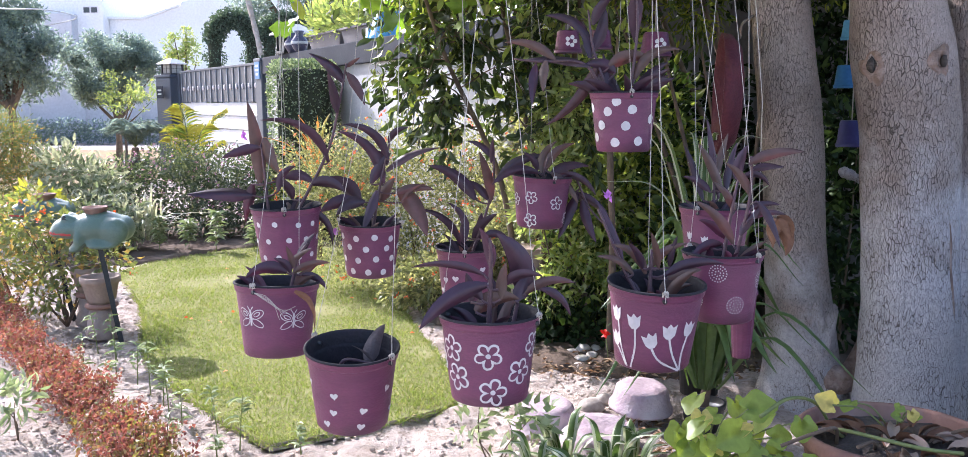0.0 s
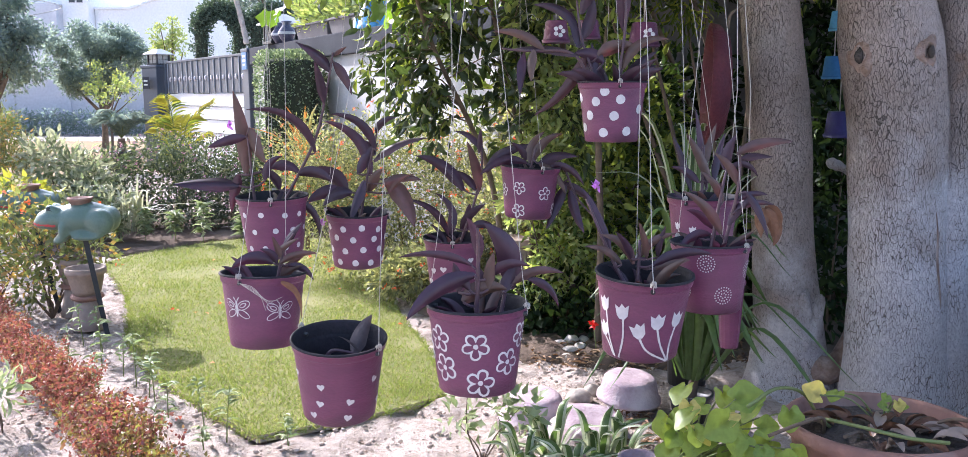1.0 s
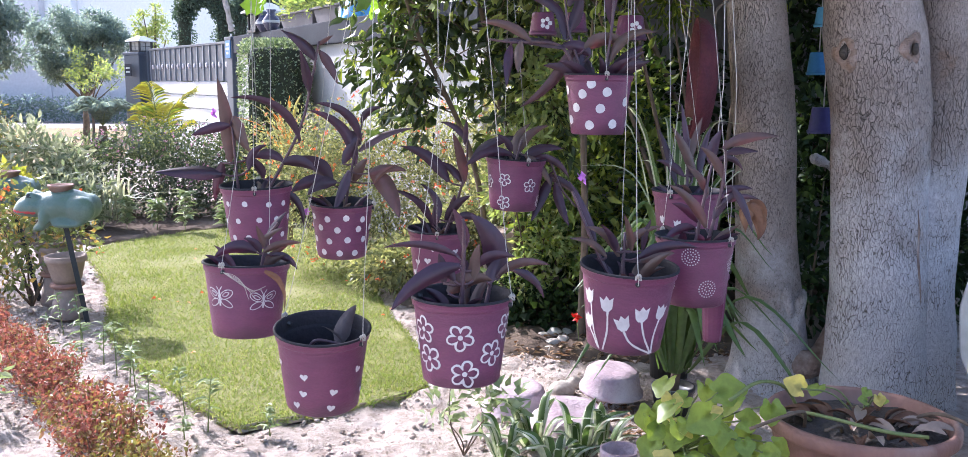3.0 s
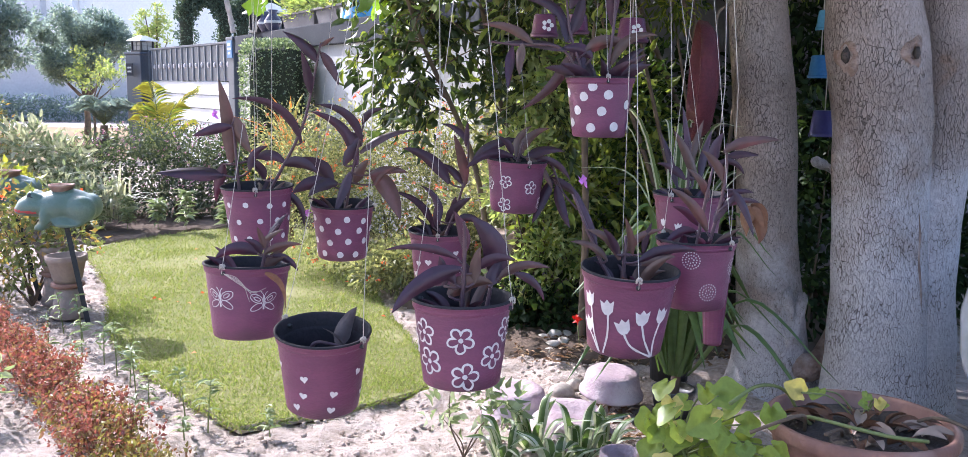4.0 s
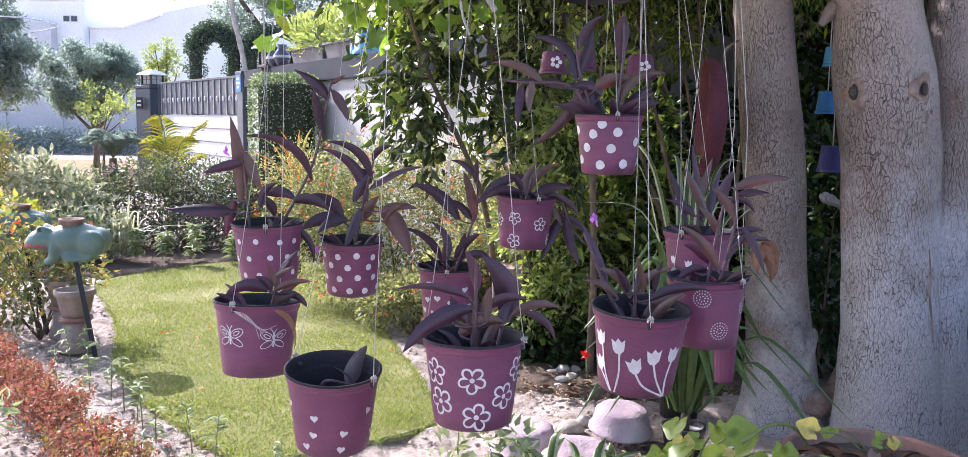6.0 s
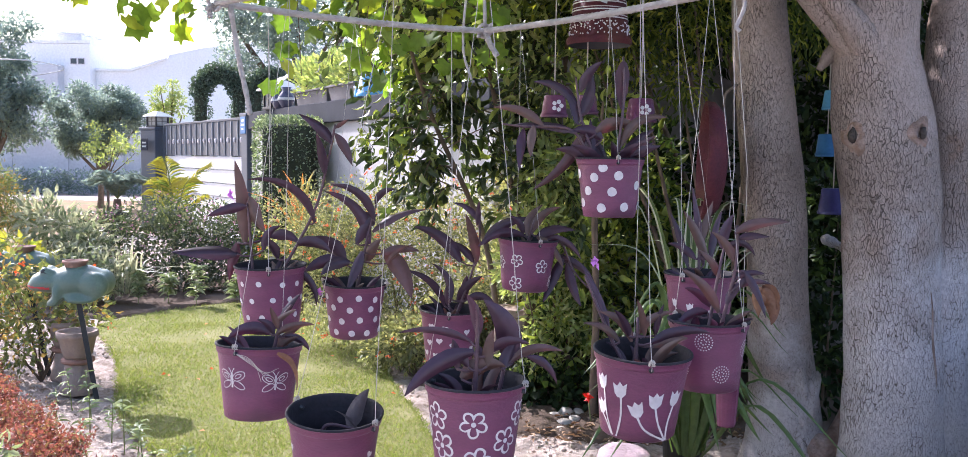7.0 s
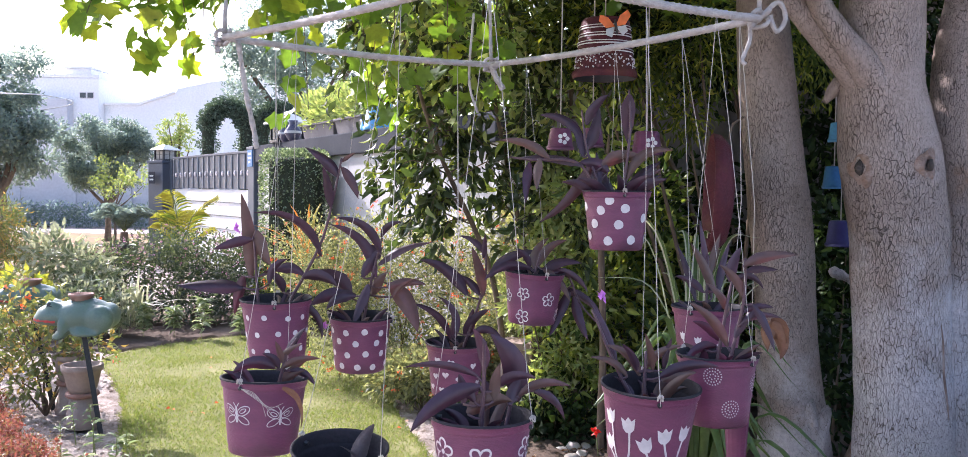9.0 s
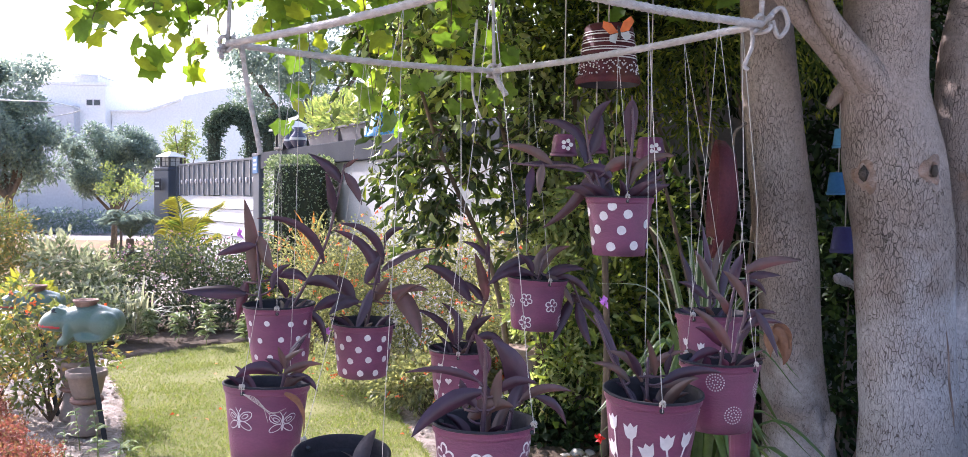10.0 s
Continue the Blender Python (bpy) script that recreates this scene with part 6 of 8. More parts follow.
# ---- beyond the gate ----
def prism(outline, y0, y1):
    """An upright slab from an (x, z) outline, between two depths."""
    n = len(outline)
    vs = [(x, y0, z) for x, z in outline] + [(x, y1, z) for x, z in outline]
    fs = [tuple(range(n)), tuple(range(2 * n - 1, n - 1, -1))] + [(i + n, (i + 1) % n + n, (i + 1) % n, i) for i in range(n)]
    return vs, fs


def far_houses():
    a = thing("house", -18.45, 40, 0, "white flat-roofed house with a roof tank room", "house")
    part("wall", to_mesh("wall", *box(-4.0, 0, 0, 1.55, 6, 6.15, 0.03), M_HOUSE, False), a)
    part("parapet", to_mesh("parapet", *box(-4.05, -0.05, 6.152, 1.6, 0.15, 6.30, 0.02), M_HOUSE, False), a)
    part("roof_room", to_mesh("roof_room", *box(-0.05, 0.4, 6.152, 1.05, 2.4, 6.60, 0.02), M_HOUSE, False), a)
    part("roof_slab", to_mesh("roof_slab", *box(-0.12, 0.3, 6.602, 1.12, 2.5, 6.68, 0.01), M_HOUSE, False), a)
    part("front_block", to_mesh("front_block", *box(-1.9, -0.6, 0, 0.45, -0.005, 5.22, 0.03), M_HOUSEGREY, False), a, "grey rendered front block")
    for k in range(2):
        w = part("window", to_mesh("window", *box(0.72 + 0.33 * k, -0.03, 5.26, 1.02 + 0.33 * k, -0.004, 5.54, 0.01), M_WHITE, False), a)
        part("pane", to_mesh("pane", *box(0.745 + 0.33 * k, -0.036, 5.29, 0.995 + 0.33 * k, -0.031, 5.51), M_GLASSDARK, False), w)
    b = thing("house", -16.88, 40.6, 0, "long pale house with a stepped sloping roof line", "house")
    part("wall", to_mesh("wall", *prism([(0, 0), (11, 0), (11, 6.6), (7.6, 6.5), (4.7, 6.12), (3.2, 5.80), (3.12, 5.62), (1.55, 5.08), (0, 5.08)], 0, 5), M_HOUSE, False), b)
    part("eave", to_mesh("eave", *prism([(0, 5.05), (1.55, 5.05), (3.12, 5.59), (3.12, 5.68), (1.52, 5.14), (0, 5.14)], -0.15, -0.01), M_HOUSE, False), b)
    w = thing("boundary_wall", -25, 33, 0, "long low grey street wall in the haze", "wall")
    part("panel", to_mesh("panel", *box(0, 0, 0, 16.5, 0.2, 2.3, 0.02), M_HOUSEGREY, False), w)
    for k in range(8):
        part("pier", to_mesh("pier", *box(2.0 * k, -0.06, 0, 2.0 * k + 0.25, -0.003, 2.38, 0.01), M_HOUSEGREY, False), w)
    c = thing("house", -5.9, 24, 0, "cream house corner seen through the garden arch", "house")
    part("wall", to_mesh("wall", *box(0, 0, 0, 6.5, 5, 3.15, 0.02), M_HOUSE, False), c)
    part("column", to_mesh("column", *box(-0.1, -0.35, 0, 0.2, -0.05, 3.1, 0.02), M_SIDING, False), c)


far_houses()


def tree(x, y, label, lumps, n, leaf, mat, trunk_r, fork, group=""):
    t = thing("tree", x, y, 0, label, "tree", group)
    part("trunk", to_mesh("trunk", *trunk([(0, 0, -0.1), (0.03, 0, fork * 0.5), (0, 0, fork)], [trunk_r * 1.3, trunk_r, trunk_r * 0.85], 12, 0.1, x), M_TWIG), t)
    for l in lumps[:5]:
        part("limb", to_mesh("limb", *trunk([(0, 0, fork - 0.05), (l[0] * 0.5, l[1] * 0.5, (fork + l[2]) * 0.5 - 0.05), tuple(l[:3])], [trunk_r * 0.7, trunk_r * 0.45, trunk_r * 0.15], 8, 0.1, x), M_TWIG), t)
    P, D = cloud(lumps, n)
    part("crown", leaves("crown", P, D + rng.normal(size=P.shape) * 0.6, leaf * (0.7 + 0.6 * rng.random(n)), leaf * 0.5, mat, OVAL), t)


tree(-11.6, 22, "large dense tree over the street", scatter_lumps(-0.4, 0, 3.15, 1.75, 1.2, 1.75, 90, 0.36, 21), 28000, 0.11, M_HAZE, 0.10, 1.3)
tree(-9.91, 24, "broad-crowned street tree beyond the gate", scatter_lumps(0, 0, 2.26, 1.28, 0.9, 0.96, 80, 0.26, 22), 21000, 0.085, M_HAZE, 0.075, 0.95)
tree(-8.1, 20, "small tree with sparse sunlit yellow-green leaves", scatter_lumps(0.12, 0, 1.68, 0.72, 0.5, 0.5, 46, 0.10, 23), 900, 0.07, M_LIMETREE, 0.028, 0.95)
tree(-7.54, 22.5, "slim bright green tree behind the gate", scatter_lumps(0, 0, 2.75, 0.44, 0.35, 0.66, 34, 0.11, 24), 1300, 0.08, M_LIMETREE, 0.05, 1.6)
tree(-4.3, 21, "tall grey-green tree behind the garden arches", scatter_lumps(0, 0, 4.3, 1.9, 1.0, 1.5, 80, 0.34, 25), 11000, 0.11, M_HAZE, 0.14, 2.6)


def arch(x, y, half, top, r, n):
    t = thing("garden_arch", x, y, 0, "clipped garden arch covered in dark ivy", "arch", "ivy-covered arches")
    spring = top - half - r
    line = [(-half, 0, z) for z in np.linspace(0, spring, 8)] + [(-half * math.cos(a), 0, spring + half * math.sin(a)) for a in np.linspace(0.2, math.pi - 0.2, 12)] + [(half, 0, z) for z in np.linspace(spring, 0, 8)]
    part("hoop", to_mesh("hoop", *tube(line, r * 0.62, 10), M_IVYCORE), t)
    C = np.array(line)[rng.integers(0, len(line), n)] + rng.normal(size=(n, 3)) * 0.03
    d = nrm(rng.normal(size=(n, 3)))
    part("foliage", leaves("foliage", C + d * r * (0.75 + 0.3 * rng.random((n, 1))), d + rng.normal(size=(n, 3)) * 0.5, 0.05, 0.04, M_ARCHLEAF, OVAL), t)


M_ARCHLEAF = foliage("dark_ivy_leaf", (0.062, 0.095, 0.072), (0.10, 0.14, 0.105), (0.17, 0.21, 0.16), 0.15, 0.3, 0.5)
M_IVYCORE = material("ivy_twigs", (0.03, 0.04, 0.02), (0.045, 0.05, 0.028), 0.95, 12, 60, 0.6)
arch(-5.34, 19.0, 0.39, 3.30, 0.20, 9000)
arch(-4.27, 19.0, 0.33, 3.24, 0.18, 8000)


def box_hedge():
    h = thing("clipped_hedge", -2.03, 10.1, 0, "clipped block of small-leaved hedge by the wall", "hedge")
    part("core", to_mesh("core", *box(-0.27, -0.27, 0, 0.27, 0.27, 1.76, 0.08), M_IVYCORE), h)
    n = 9000
    P = rng.uniform(-1, 1, (n, 3))
    f = rng.integers(0, 3, n)
    P[np.arange(n), f] = np.sign(P[np.arange(n), f])
    D = P.copy() * (np.abs(P) > 0.9)
    P = P / np.maximum((np.abs(P) ** 10).sum(1, keepdims=True) ** 0.1, 1) * np.array([0.345, 0.345, 0.90]) * (0.94 + 0.09 * rng.random((n, 1))) + np.array([0, 0, 0.93])
    part("foliage", leaves("foliage", P, D + rng.normal(size=(n, 3)) * 0.5, 0.036, 0.024, M_HEDGE, OVAL), h)


box_hedge()

# things on the wall
lantern(-2.58, 12.1, 2.03, 0.46, 0.38, -61)


def vase(x, y, z, h):
    q = thing("vase", x, y, z, "small dark glazed vase with pale marks on the wall", "vase", "vases on the wall")
    part("body", to_mesh("body", *lathe([(0, 0), (.2 * h, 0), (.26 * h, .08 * h), (.40 * h, .36 * h), (.38 * h, .55 * h), (.22 * h, .76 * h), (.18 * h, .86 * h), (.26 * h, h), (.22 * h, h), (.14 * h, .86 * h)], 20), M_DRAKE), q)
    part("band", to_mesh("band", *lathe([(.412 * h, .38 * h), (.418 * h, .44 * h), (.405 * h, .5 * h)], 20), M_LAMPGLASS), q, "pale painted band")


vase(-2.545, 11.84, 2.03, 0.25)
vase(-2.40, 11.60, 2.03, 0.26)


def trough(x, y, L, rz, mat, n):
    q = thing("planter_trough", x, y, 2.03, "long grey planter trough with bright green plants", "planter", "planters on the wall", rz=rz)
    v, f = box(-L / 2, -0.10, 0, L / 2, 0.10, 0.16, 0.012)
    v = [(a * (0.9 + 0.1 * c / 0.16), b * (0.75 + 0.25 * c / 0.16), c) for a, b, c in v]
    part("trough", to_mesh("trough", v, f, M_CONCRETE, False), q)
    part("rim", to_mesh("rim", *box(-L / 2 - 0.015, -0.115, 0.15, L / 2 + 0.015, 0.115, 0.175, 0.006), M_CONCRETE, False), q)
    P, D = cloud([(u, 0, 0.34, 0.22, 0.16, 0.24) for u in np.linspace(-L / 2 + 0.15, L / 2 - 0.15, 4)], n)
    part("foliage", leaves("foliage", P, D + np.array([0, 0, 0.6]), 0.075, 0.03, mat, LONG), q)


trough(-1.86, 10.8, 1.15, -61, M_LIMETREE, 1300)
trough(-1.36, 9.88, 0.80, -61, M_LIMETREE, 800)


def stacked_blue(x, y):
    q = thing("blue_pot", x, y, 2.03, "stack of upturned bright blue pots on the wall", "pot")
    for k, (dx, dz, s) in enumerate(((0, 0, 1.0), (0.02, 0.13, 0.8), (0.13, 0.0, 0.9), (0.15, 0.14, 0.7), (-0.11, 0, 0.55))):
        part("pot", to_mesh("pot", *lathe([(0.10 * s, 0), (0.102 * s, 0.03 * s), (0.09 * s, 0.035 * s), (0.06 * s, 0.2 * s), (0, 0.2 * s)], 20), M_SKYBLUE if k != 1 else M_BLUE), q, m=Matrix.Translation((dx, 0.03 * k, dz)))


stacked_blue(-1.10, 9.25)
bl = thing("wall_lamp", -3.06, 12.85, 1.30, "black downward wall lamp on the gate pillar", "lamp", rz=-60)
part("shade", to_mesh("shade", *lathe([(0.13, 0.30), (0.12, 0.31), (0.05, 0.02), (0.0, 0.0)], 4), M_IRON, False), bl)
part("bracket", to_mesh("bracket", *box(-0.02, -0.02, 0.31, 0.02, 0.14, 0.34, 0.004), M_IRON, False), bl)
# overhead wire
wire = thing("cable", -9.5, 16, 0, "thin pale overhead cable sagging from a tree", "cable")
part("wire", to_mesh("wire", *tube(curve_points([(-3.0, 0, 3.35), (0.6, 0, 3.06), (1.75, 0.1, 3.02), (1.2, 2.5, 3.1), (-0.9, 5.5, 3.2)], 8), 0.011, 6), M_LAMPGLASS), wire)
col = thing("column", 0.415, 6.62, 0, "slim white column behind the leaves", "column")
part("shaft", to_mesh("shaft", *tube([(0, 0, 0), (0, 0, 1.6), (0, 0, 3.4)], 0.07, 20), M_SIDING), col)


# ---- the planted bed round the lawn ----
shrub("flowering_shrub", -3.1, 9.7, "dark bush dotted with small pale pink flowers", [(-.75, 0, .38, .45, .35, .35), (-.2, 0, .45, .5, .35, .4), (.35, -.05, .5, .45, .35, .42), (.7, .1, .55, .4, .35, .4), (.1, .3, .65, .6, .4, .32), (-1.0, .2, .3, .3, .3, .25), (-.5, -.25, .18, .4, .25, .2), (.1, -.3, .2, .45, .25, .22), (.6, -.3, .25, .4, .25, .25), (.95, .3, .7, .4, .4, .35), (-.9, .1, .6, .3, .3, .25), (-.35, .1, .78, .4, .3, .22)],
      14000, 0.05, 0.022, M_FLOWERBUSH, OVAL, flowers=(M_PINK, 620, 0.017, 5))
shrub("flowering_shrub", -1.75, 9.6, "green bush with pale flowers beside the hedge", [(-.3, 0, .4, .35, .3, .35), (.2, 0, .45, .4, .3, .4), (.5, -.3, .4, .4, .3, .38)], 5000, 0.05, 0.024, M_SHRUB, OVAL, flowers=(M_ORANGE, 60, 0.02, 6))
shrub("bamboo_hedge", -4.95, 9.2, "feathery light green hedge of fine leaves", [(-.2, 0, .6, .4, .3, .6), (.25, 0, .55, .3, .3, .6), (0, 0, 1.05, .38, .3, .35), (-.6, 0, .9, .4, .3, .5)], 9000, 0.055, 0.014, M_ROSE, LONG, up=0.2)
shrub("variegated_shrub", -4.15, 9.1, "shrub with pale cream and green leaves", [(-.15, 0, .75, .28, .25, .3), (.15, 0, .6, .28, .25, .3), (0.35, -.1, .45, .25, .2, .3), (0, 0, .3, .4, .25, .3)], 1500, 0.10, 0.035, M_PALE, LONG, up=0.25)
shrub("variegated_shrub", -3.75, 8.6, "low shrub with pale leaves and dry brown heads", [(0, 0, .35, .25, .2, .25), (.3, 0, .3, .25, .2, .25), (.1, -.2, .2, .3, .2, .2)], 800, 0.08, 0.028, M_PALE, LONG, up=0.2)
shrub("yellow_shrub", -3.6, 7.2, "small shrub with bright yellow leaves", [(0, 0, .68, .2, .15, .08), (.15, 0, .6, .15, .15, .08), (-.2, 0, .5, .2, .15, .2)], 260, 0.09, 0.05, M_YELLOW, OVAL, up=0.1, tips=3, r=0.008)
shrub("rose_bush", -2.72, 5.75, "open thorny bush with orange and yellow leaves", [(-.25, 0, .65, .25, .2, .2), (.1, 0, .6, .25, .2, .2), (.28, 0, .42, .18, .2, .18), (-.4, 0, .4, .22, .2, .22), (0, 0, .35, .3, .2, .2), (-.1, -.1, .2, .25, .15, .15)], 1500, 0.05, 0.028, M_ROSE, OVAL, tips=6, r=0.009, flowers=(M_ORANGE, 12, 0.024, 6))
shrub("rose_bush", -3.35, 6.3, "open bush with yellowing leaves behind the frog", [(-.2, 0, .6, .3, .2, .25), (.15, 0, .55, .3, .2, .25), (-.5, 0, .5, .3, .2, .3), (-.1, 0, .3, .4, .2, .2)], 1500, 0.05, 0.028, M_ROSE, OVAL, tips=4, r=0.009, flowers=(M_ORANGE, 10, 0.022, 6))


def fronds(x, y, z, n, L, w, mat, label, name, spread=0.9, droop=0.5, leaflets=22, lw=0.012, category="palm", base_h=0.0, lift=1.0, seed=3):
    """A feather palm: arching ribs, each with its two rows of leaflets."""
    r = random.Random(seed)
    t = thing(name, x, y, z, label, category)
    if base_h:
        part("trunk", to_mesh("trunk", *trunk([(0, 0, 0), (0, 0, base_h * 0.5), (0, 0, base_h)], [0.09, 0.075, 0.06], 12, 0.35, 2, 8), M_TWIG), t)
    for k in range(n):
        a = 2 * math.pi * k / n + r.uniform(-0.3, 0.3)
        s, h = spread * r.uniform(0.7, 1.1), lift * r.uniform(0.7, 1.1)
        ln = L * r.uniform(0.8, 1.1)
        pts = curve_points([(0, 0, base_h), (math.cos(a) * s * ln * 0.45, math.sin(a) * s * ln * 0.45, base_h + h * ln * 0.55), (math.cos(a) * s * ln * 0.95, math.sin(a) * s * ln * 0.95, base_h + h * ln * (0.75 - droop))], leaflets // 2)
        rib = part("frond", to_mesh("frond", *tube(pts, 0.006, 5), M_STEMGREEN), t)
        Q = np.array([tuple(p) for p in pts])[3:]
        d = nrm(np.gradient(Q, axis=0))
        side = nrm(np.cross(d, np.array([0, 0, 1.0])))
        P = np.vstack([Q, Q])
        D = np.vstack([d * 0.8 + side, d * 0.8 - side]) + np.array([0, 0, -0.1])
        me = leaves("frond_blade", P, D, w * np.concatenate([np.sin(np.linspace(0.5, 2.8, len(Q)))] * 2), lw, mat, LONG, 0.6)
        part("frond_blade", me, rib)
    return t


M_STEMGREEN = material("green_stalk", (0.16, 0.20, 0.06), (0.22, 0.24, 0.08), 0.6, 20, 80, 0.2)
young = fronds(-3.72, 11.3, 0.30, 9, 1.02, 0.26, M_YELLOW, "young palm with sunlit yellow-green fronds", "palm", 0.42, 0.02, 22, 0.006, lift=1.25, seed=5)
part("trunk", to_mesh("trunk", *trunk([(0, 0, -0.34), (0.01, 0, -0.15), (0, 0, 0.03)], [0.06, 0.045, 0.03], 12, 0.3, 4, 6), M_TWIG), young)
cp = thing("plant_pot", -6.56, 16.7, 0, "large black plastic plant pot", "pot")
part("body", to_mesh("body", *lathe([(0, 0), (.19, 0), (.225, .33), (.245, .34), (.245, .38), (.22, .38), (.20, .33), (0, .31)], 28), M_BLACK), cp)
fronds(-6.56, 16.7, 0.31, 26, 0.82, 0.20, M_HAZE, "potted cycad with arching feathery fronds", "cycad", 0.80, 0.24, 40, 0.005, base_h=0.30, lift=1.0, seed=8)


def strap_plant(x, y, z, n, L, w, mat, label, name="strap_plant", spread=0.8, seed=1, front=0.0, arch_k=0.35, category="plant", cluster=0.04, low=0.2, drop=0.0):
    """Long strap leaves arching out of a crown; each leaf is its own piece."""
    r = random.Random(seed)
    t = thing(name, x, y, z, label, category)
    for k in range(n):
        a = r.uniform(0, 2 * math.pi)
        ln = L * r.uniform(0.6, 1.1)
        s = spread * r.uniform(low, 1.0)
        bx, by = cluster * math.cos(a) * r.random(), cluster * math.sin(a) * r.random()
        tx, ty = bx + ln * s * math.cos(a), by + ln * s * math.sin(a) - front * ln
        tz = ln * math.sqrt(max(0.02, 1 - s * s)) * r.uniform(0.75, 1.0)
        top = tz * (0.62 + arch_k)
        tz -= drop * ln * s
        A, M, B = Vector((bx, by, -0.01)), Vector(((bx + tx) * 0.42, (by + ty) * 0.42, top)), Vector((tx, ty, tz))
        P = curve_points([A, M, B], 6)
        vs, fs = [], []
        side0 = Vector((-math.sin(a), math.cos(a), 0))
        tw = r.uniform(-0.5, 0.5)
        for i, p in enumerate(P):
            u = i / (len(P) - 1)
            d = (P[min(i + 1, len(P) - 1)] - P[max(i - 1, 0)]).normalized()
            sd = (side0 - d * side0.dot(d)).normalized()
            sd = sd * math.cos(tw * u) + d.cross(sd) * math.sin(tw * u)
            up = sd.cross(d)
            ww = w * 0.5 * min(1, 0.45 + u * 2) * max(0.03, 1 - u ** 3)
            vs += [tuple(p - sd * ww + up * ww * 0.35), tuple(p - sd * ww * 0.62), tuple(p + sd * ww * 0.62), tuple(p + sd * ww + up * ww * 0.35)]
        for i in range(len(P) - 1):
            for j in range(3):
                fs.append((i * 4 + j, i * 4 + j + 1, (i + 1) * 4 + j + 1, (i + 1) * 4 + j))
        me = to_mesh("leaf", vs, fs, list(mat) if isinstance(mat, tuple) else [mat])
        if isinstance(mat, tuple):
            me.polygons.foreach_set("material_index", [0 if q % 3 == 1 else 1 for q in range(len(fs))])
        part("leaf", me, t)
    return t


strap_plant(-3.35, 8.75, 0.1, 40, 0.55, 0.022, M_PALE, "clump of pale narrow arching leaves", spread=0.95, seed=4, cluster=0.2)
M_ORANGELEAF = foliage("orange_spike_leaf", (0.42, 0.19, 0.06), (0.50, 0.28, 0.09), (0.30, 0.30, 0.10), 0.3, 0.35, 0.5, glow=(1.3, 1.0, 0.5), by_object=True)
spk = strap_plant(-1.55, 8.2, 0.75, 30, 0.62, 0.024, M_ORANGELEAF, "spiky plant with narrow orange and green leaves", spread=0.85, seed=6, cluster=0.05, arch_k=0.1)
part("stem", to_mesh("stem", *tube([(0, 0, -0.78), (0.02, 0, -0.4), (0, 0, 0.02)], [0.022, 0.018, 0.015], 8), M_TWIG), spk)


def seedling(x, y, h, n, label, mat=None, group="seedlings along the lawn", leaf=0.045):
    s = thing("seedling", x, y, -0.01, label, "seedling", group)
    dx, dy = random.uniform(-0.03, 0.03), random.uniform(-0.03, 0.03)
    P = curve_points([(0, 0, 0), (dx * 0.4, dy * 0.4, h * 0.5), (dx, dy, h)], 6)
    part("stem", to_mesh("stem", *tube(P, [0.0035 - 0.00018 * i for i in range(len(P))], 6), M_STEMGREEN), s)
    idx = np.minimum((len(P) - 1) * (0.25 + 0.75 * rng.random(n) ** 0.7), len(P) - 1).astype(int)
    Q = np.array([tuple(P[i]) for i in idx])
    a = rng.uniform(0, 6.28, n)
    D = np.column_stack([np.cos(a), np.sin(a), rng.uniform(-0.1, 0.7, n)])
    part("foliage", leaves("foliage", Q, D, leaf * (0.6 + 0.7 * rng.random(n)), leaf * 0.3, mat or M_SEEDLING, LONG, 0.5), s)


for x, y, h in ((-2.02, 4.85, 0.34), (-1.93, 4.62, 0.30), (-2.10, 4.62, 0.26), (-1.75, 4.45, 0.27), (-1.83, 4.28, 0.22), (-1.62, 4.28, 0.34), (-1.72, 4.05, 0.2), (-1.42, 3.98, 0.30), (-1.5, 4.12, 0.26), (-1.3, 3.80, 0.22), (-1.12, 3.72, 0.28), (-1.25, 3.58, 0.18), (-0.98, 3.56, 0.30), (-2.2, 5.02, 0.3), (-1.05, 3.48, 0.12), (-0.72, 3.52, 0.16)):
    seedling(x, y, h * 0.82, 18, "thin young green seedling in sandy soil", leaf=0.055)
for x, y, h in ((-3.15, 8.55, 0.36), (-2.88, 8.6, 0.32), (-2.62, 8.6, 0.40), (-2.28, 8.7, 0.30), (-3.4, 8.4, 0.3)):
    seedling(x, y, h, 90, "bushy pale green seedling in the flower bed", leaf=0.10)


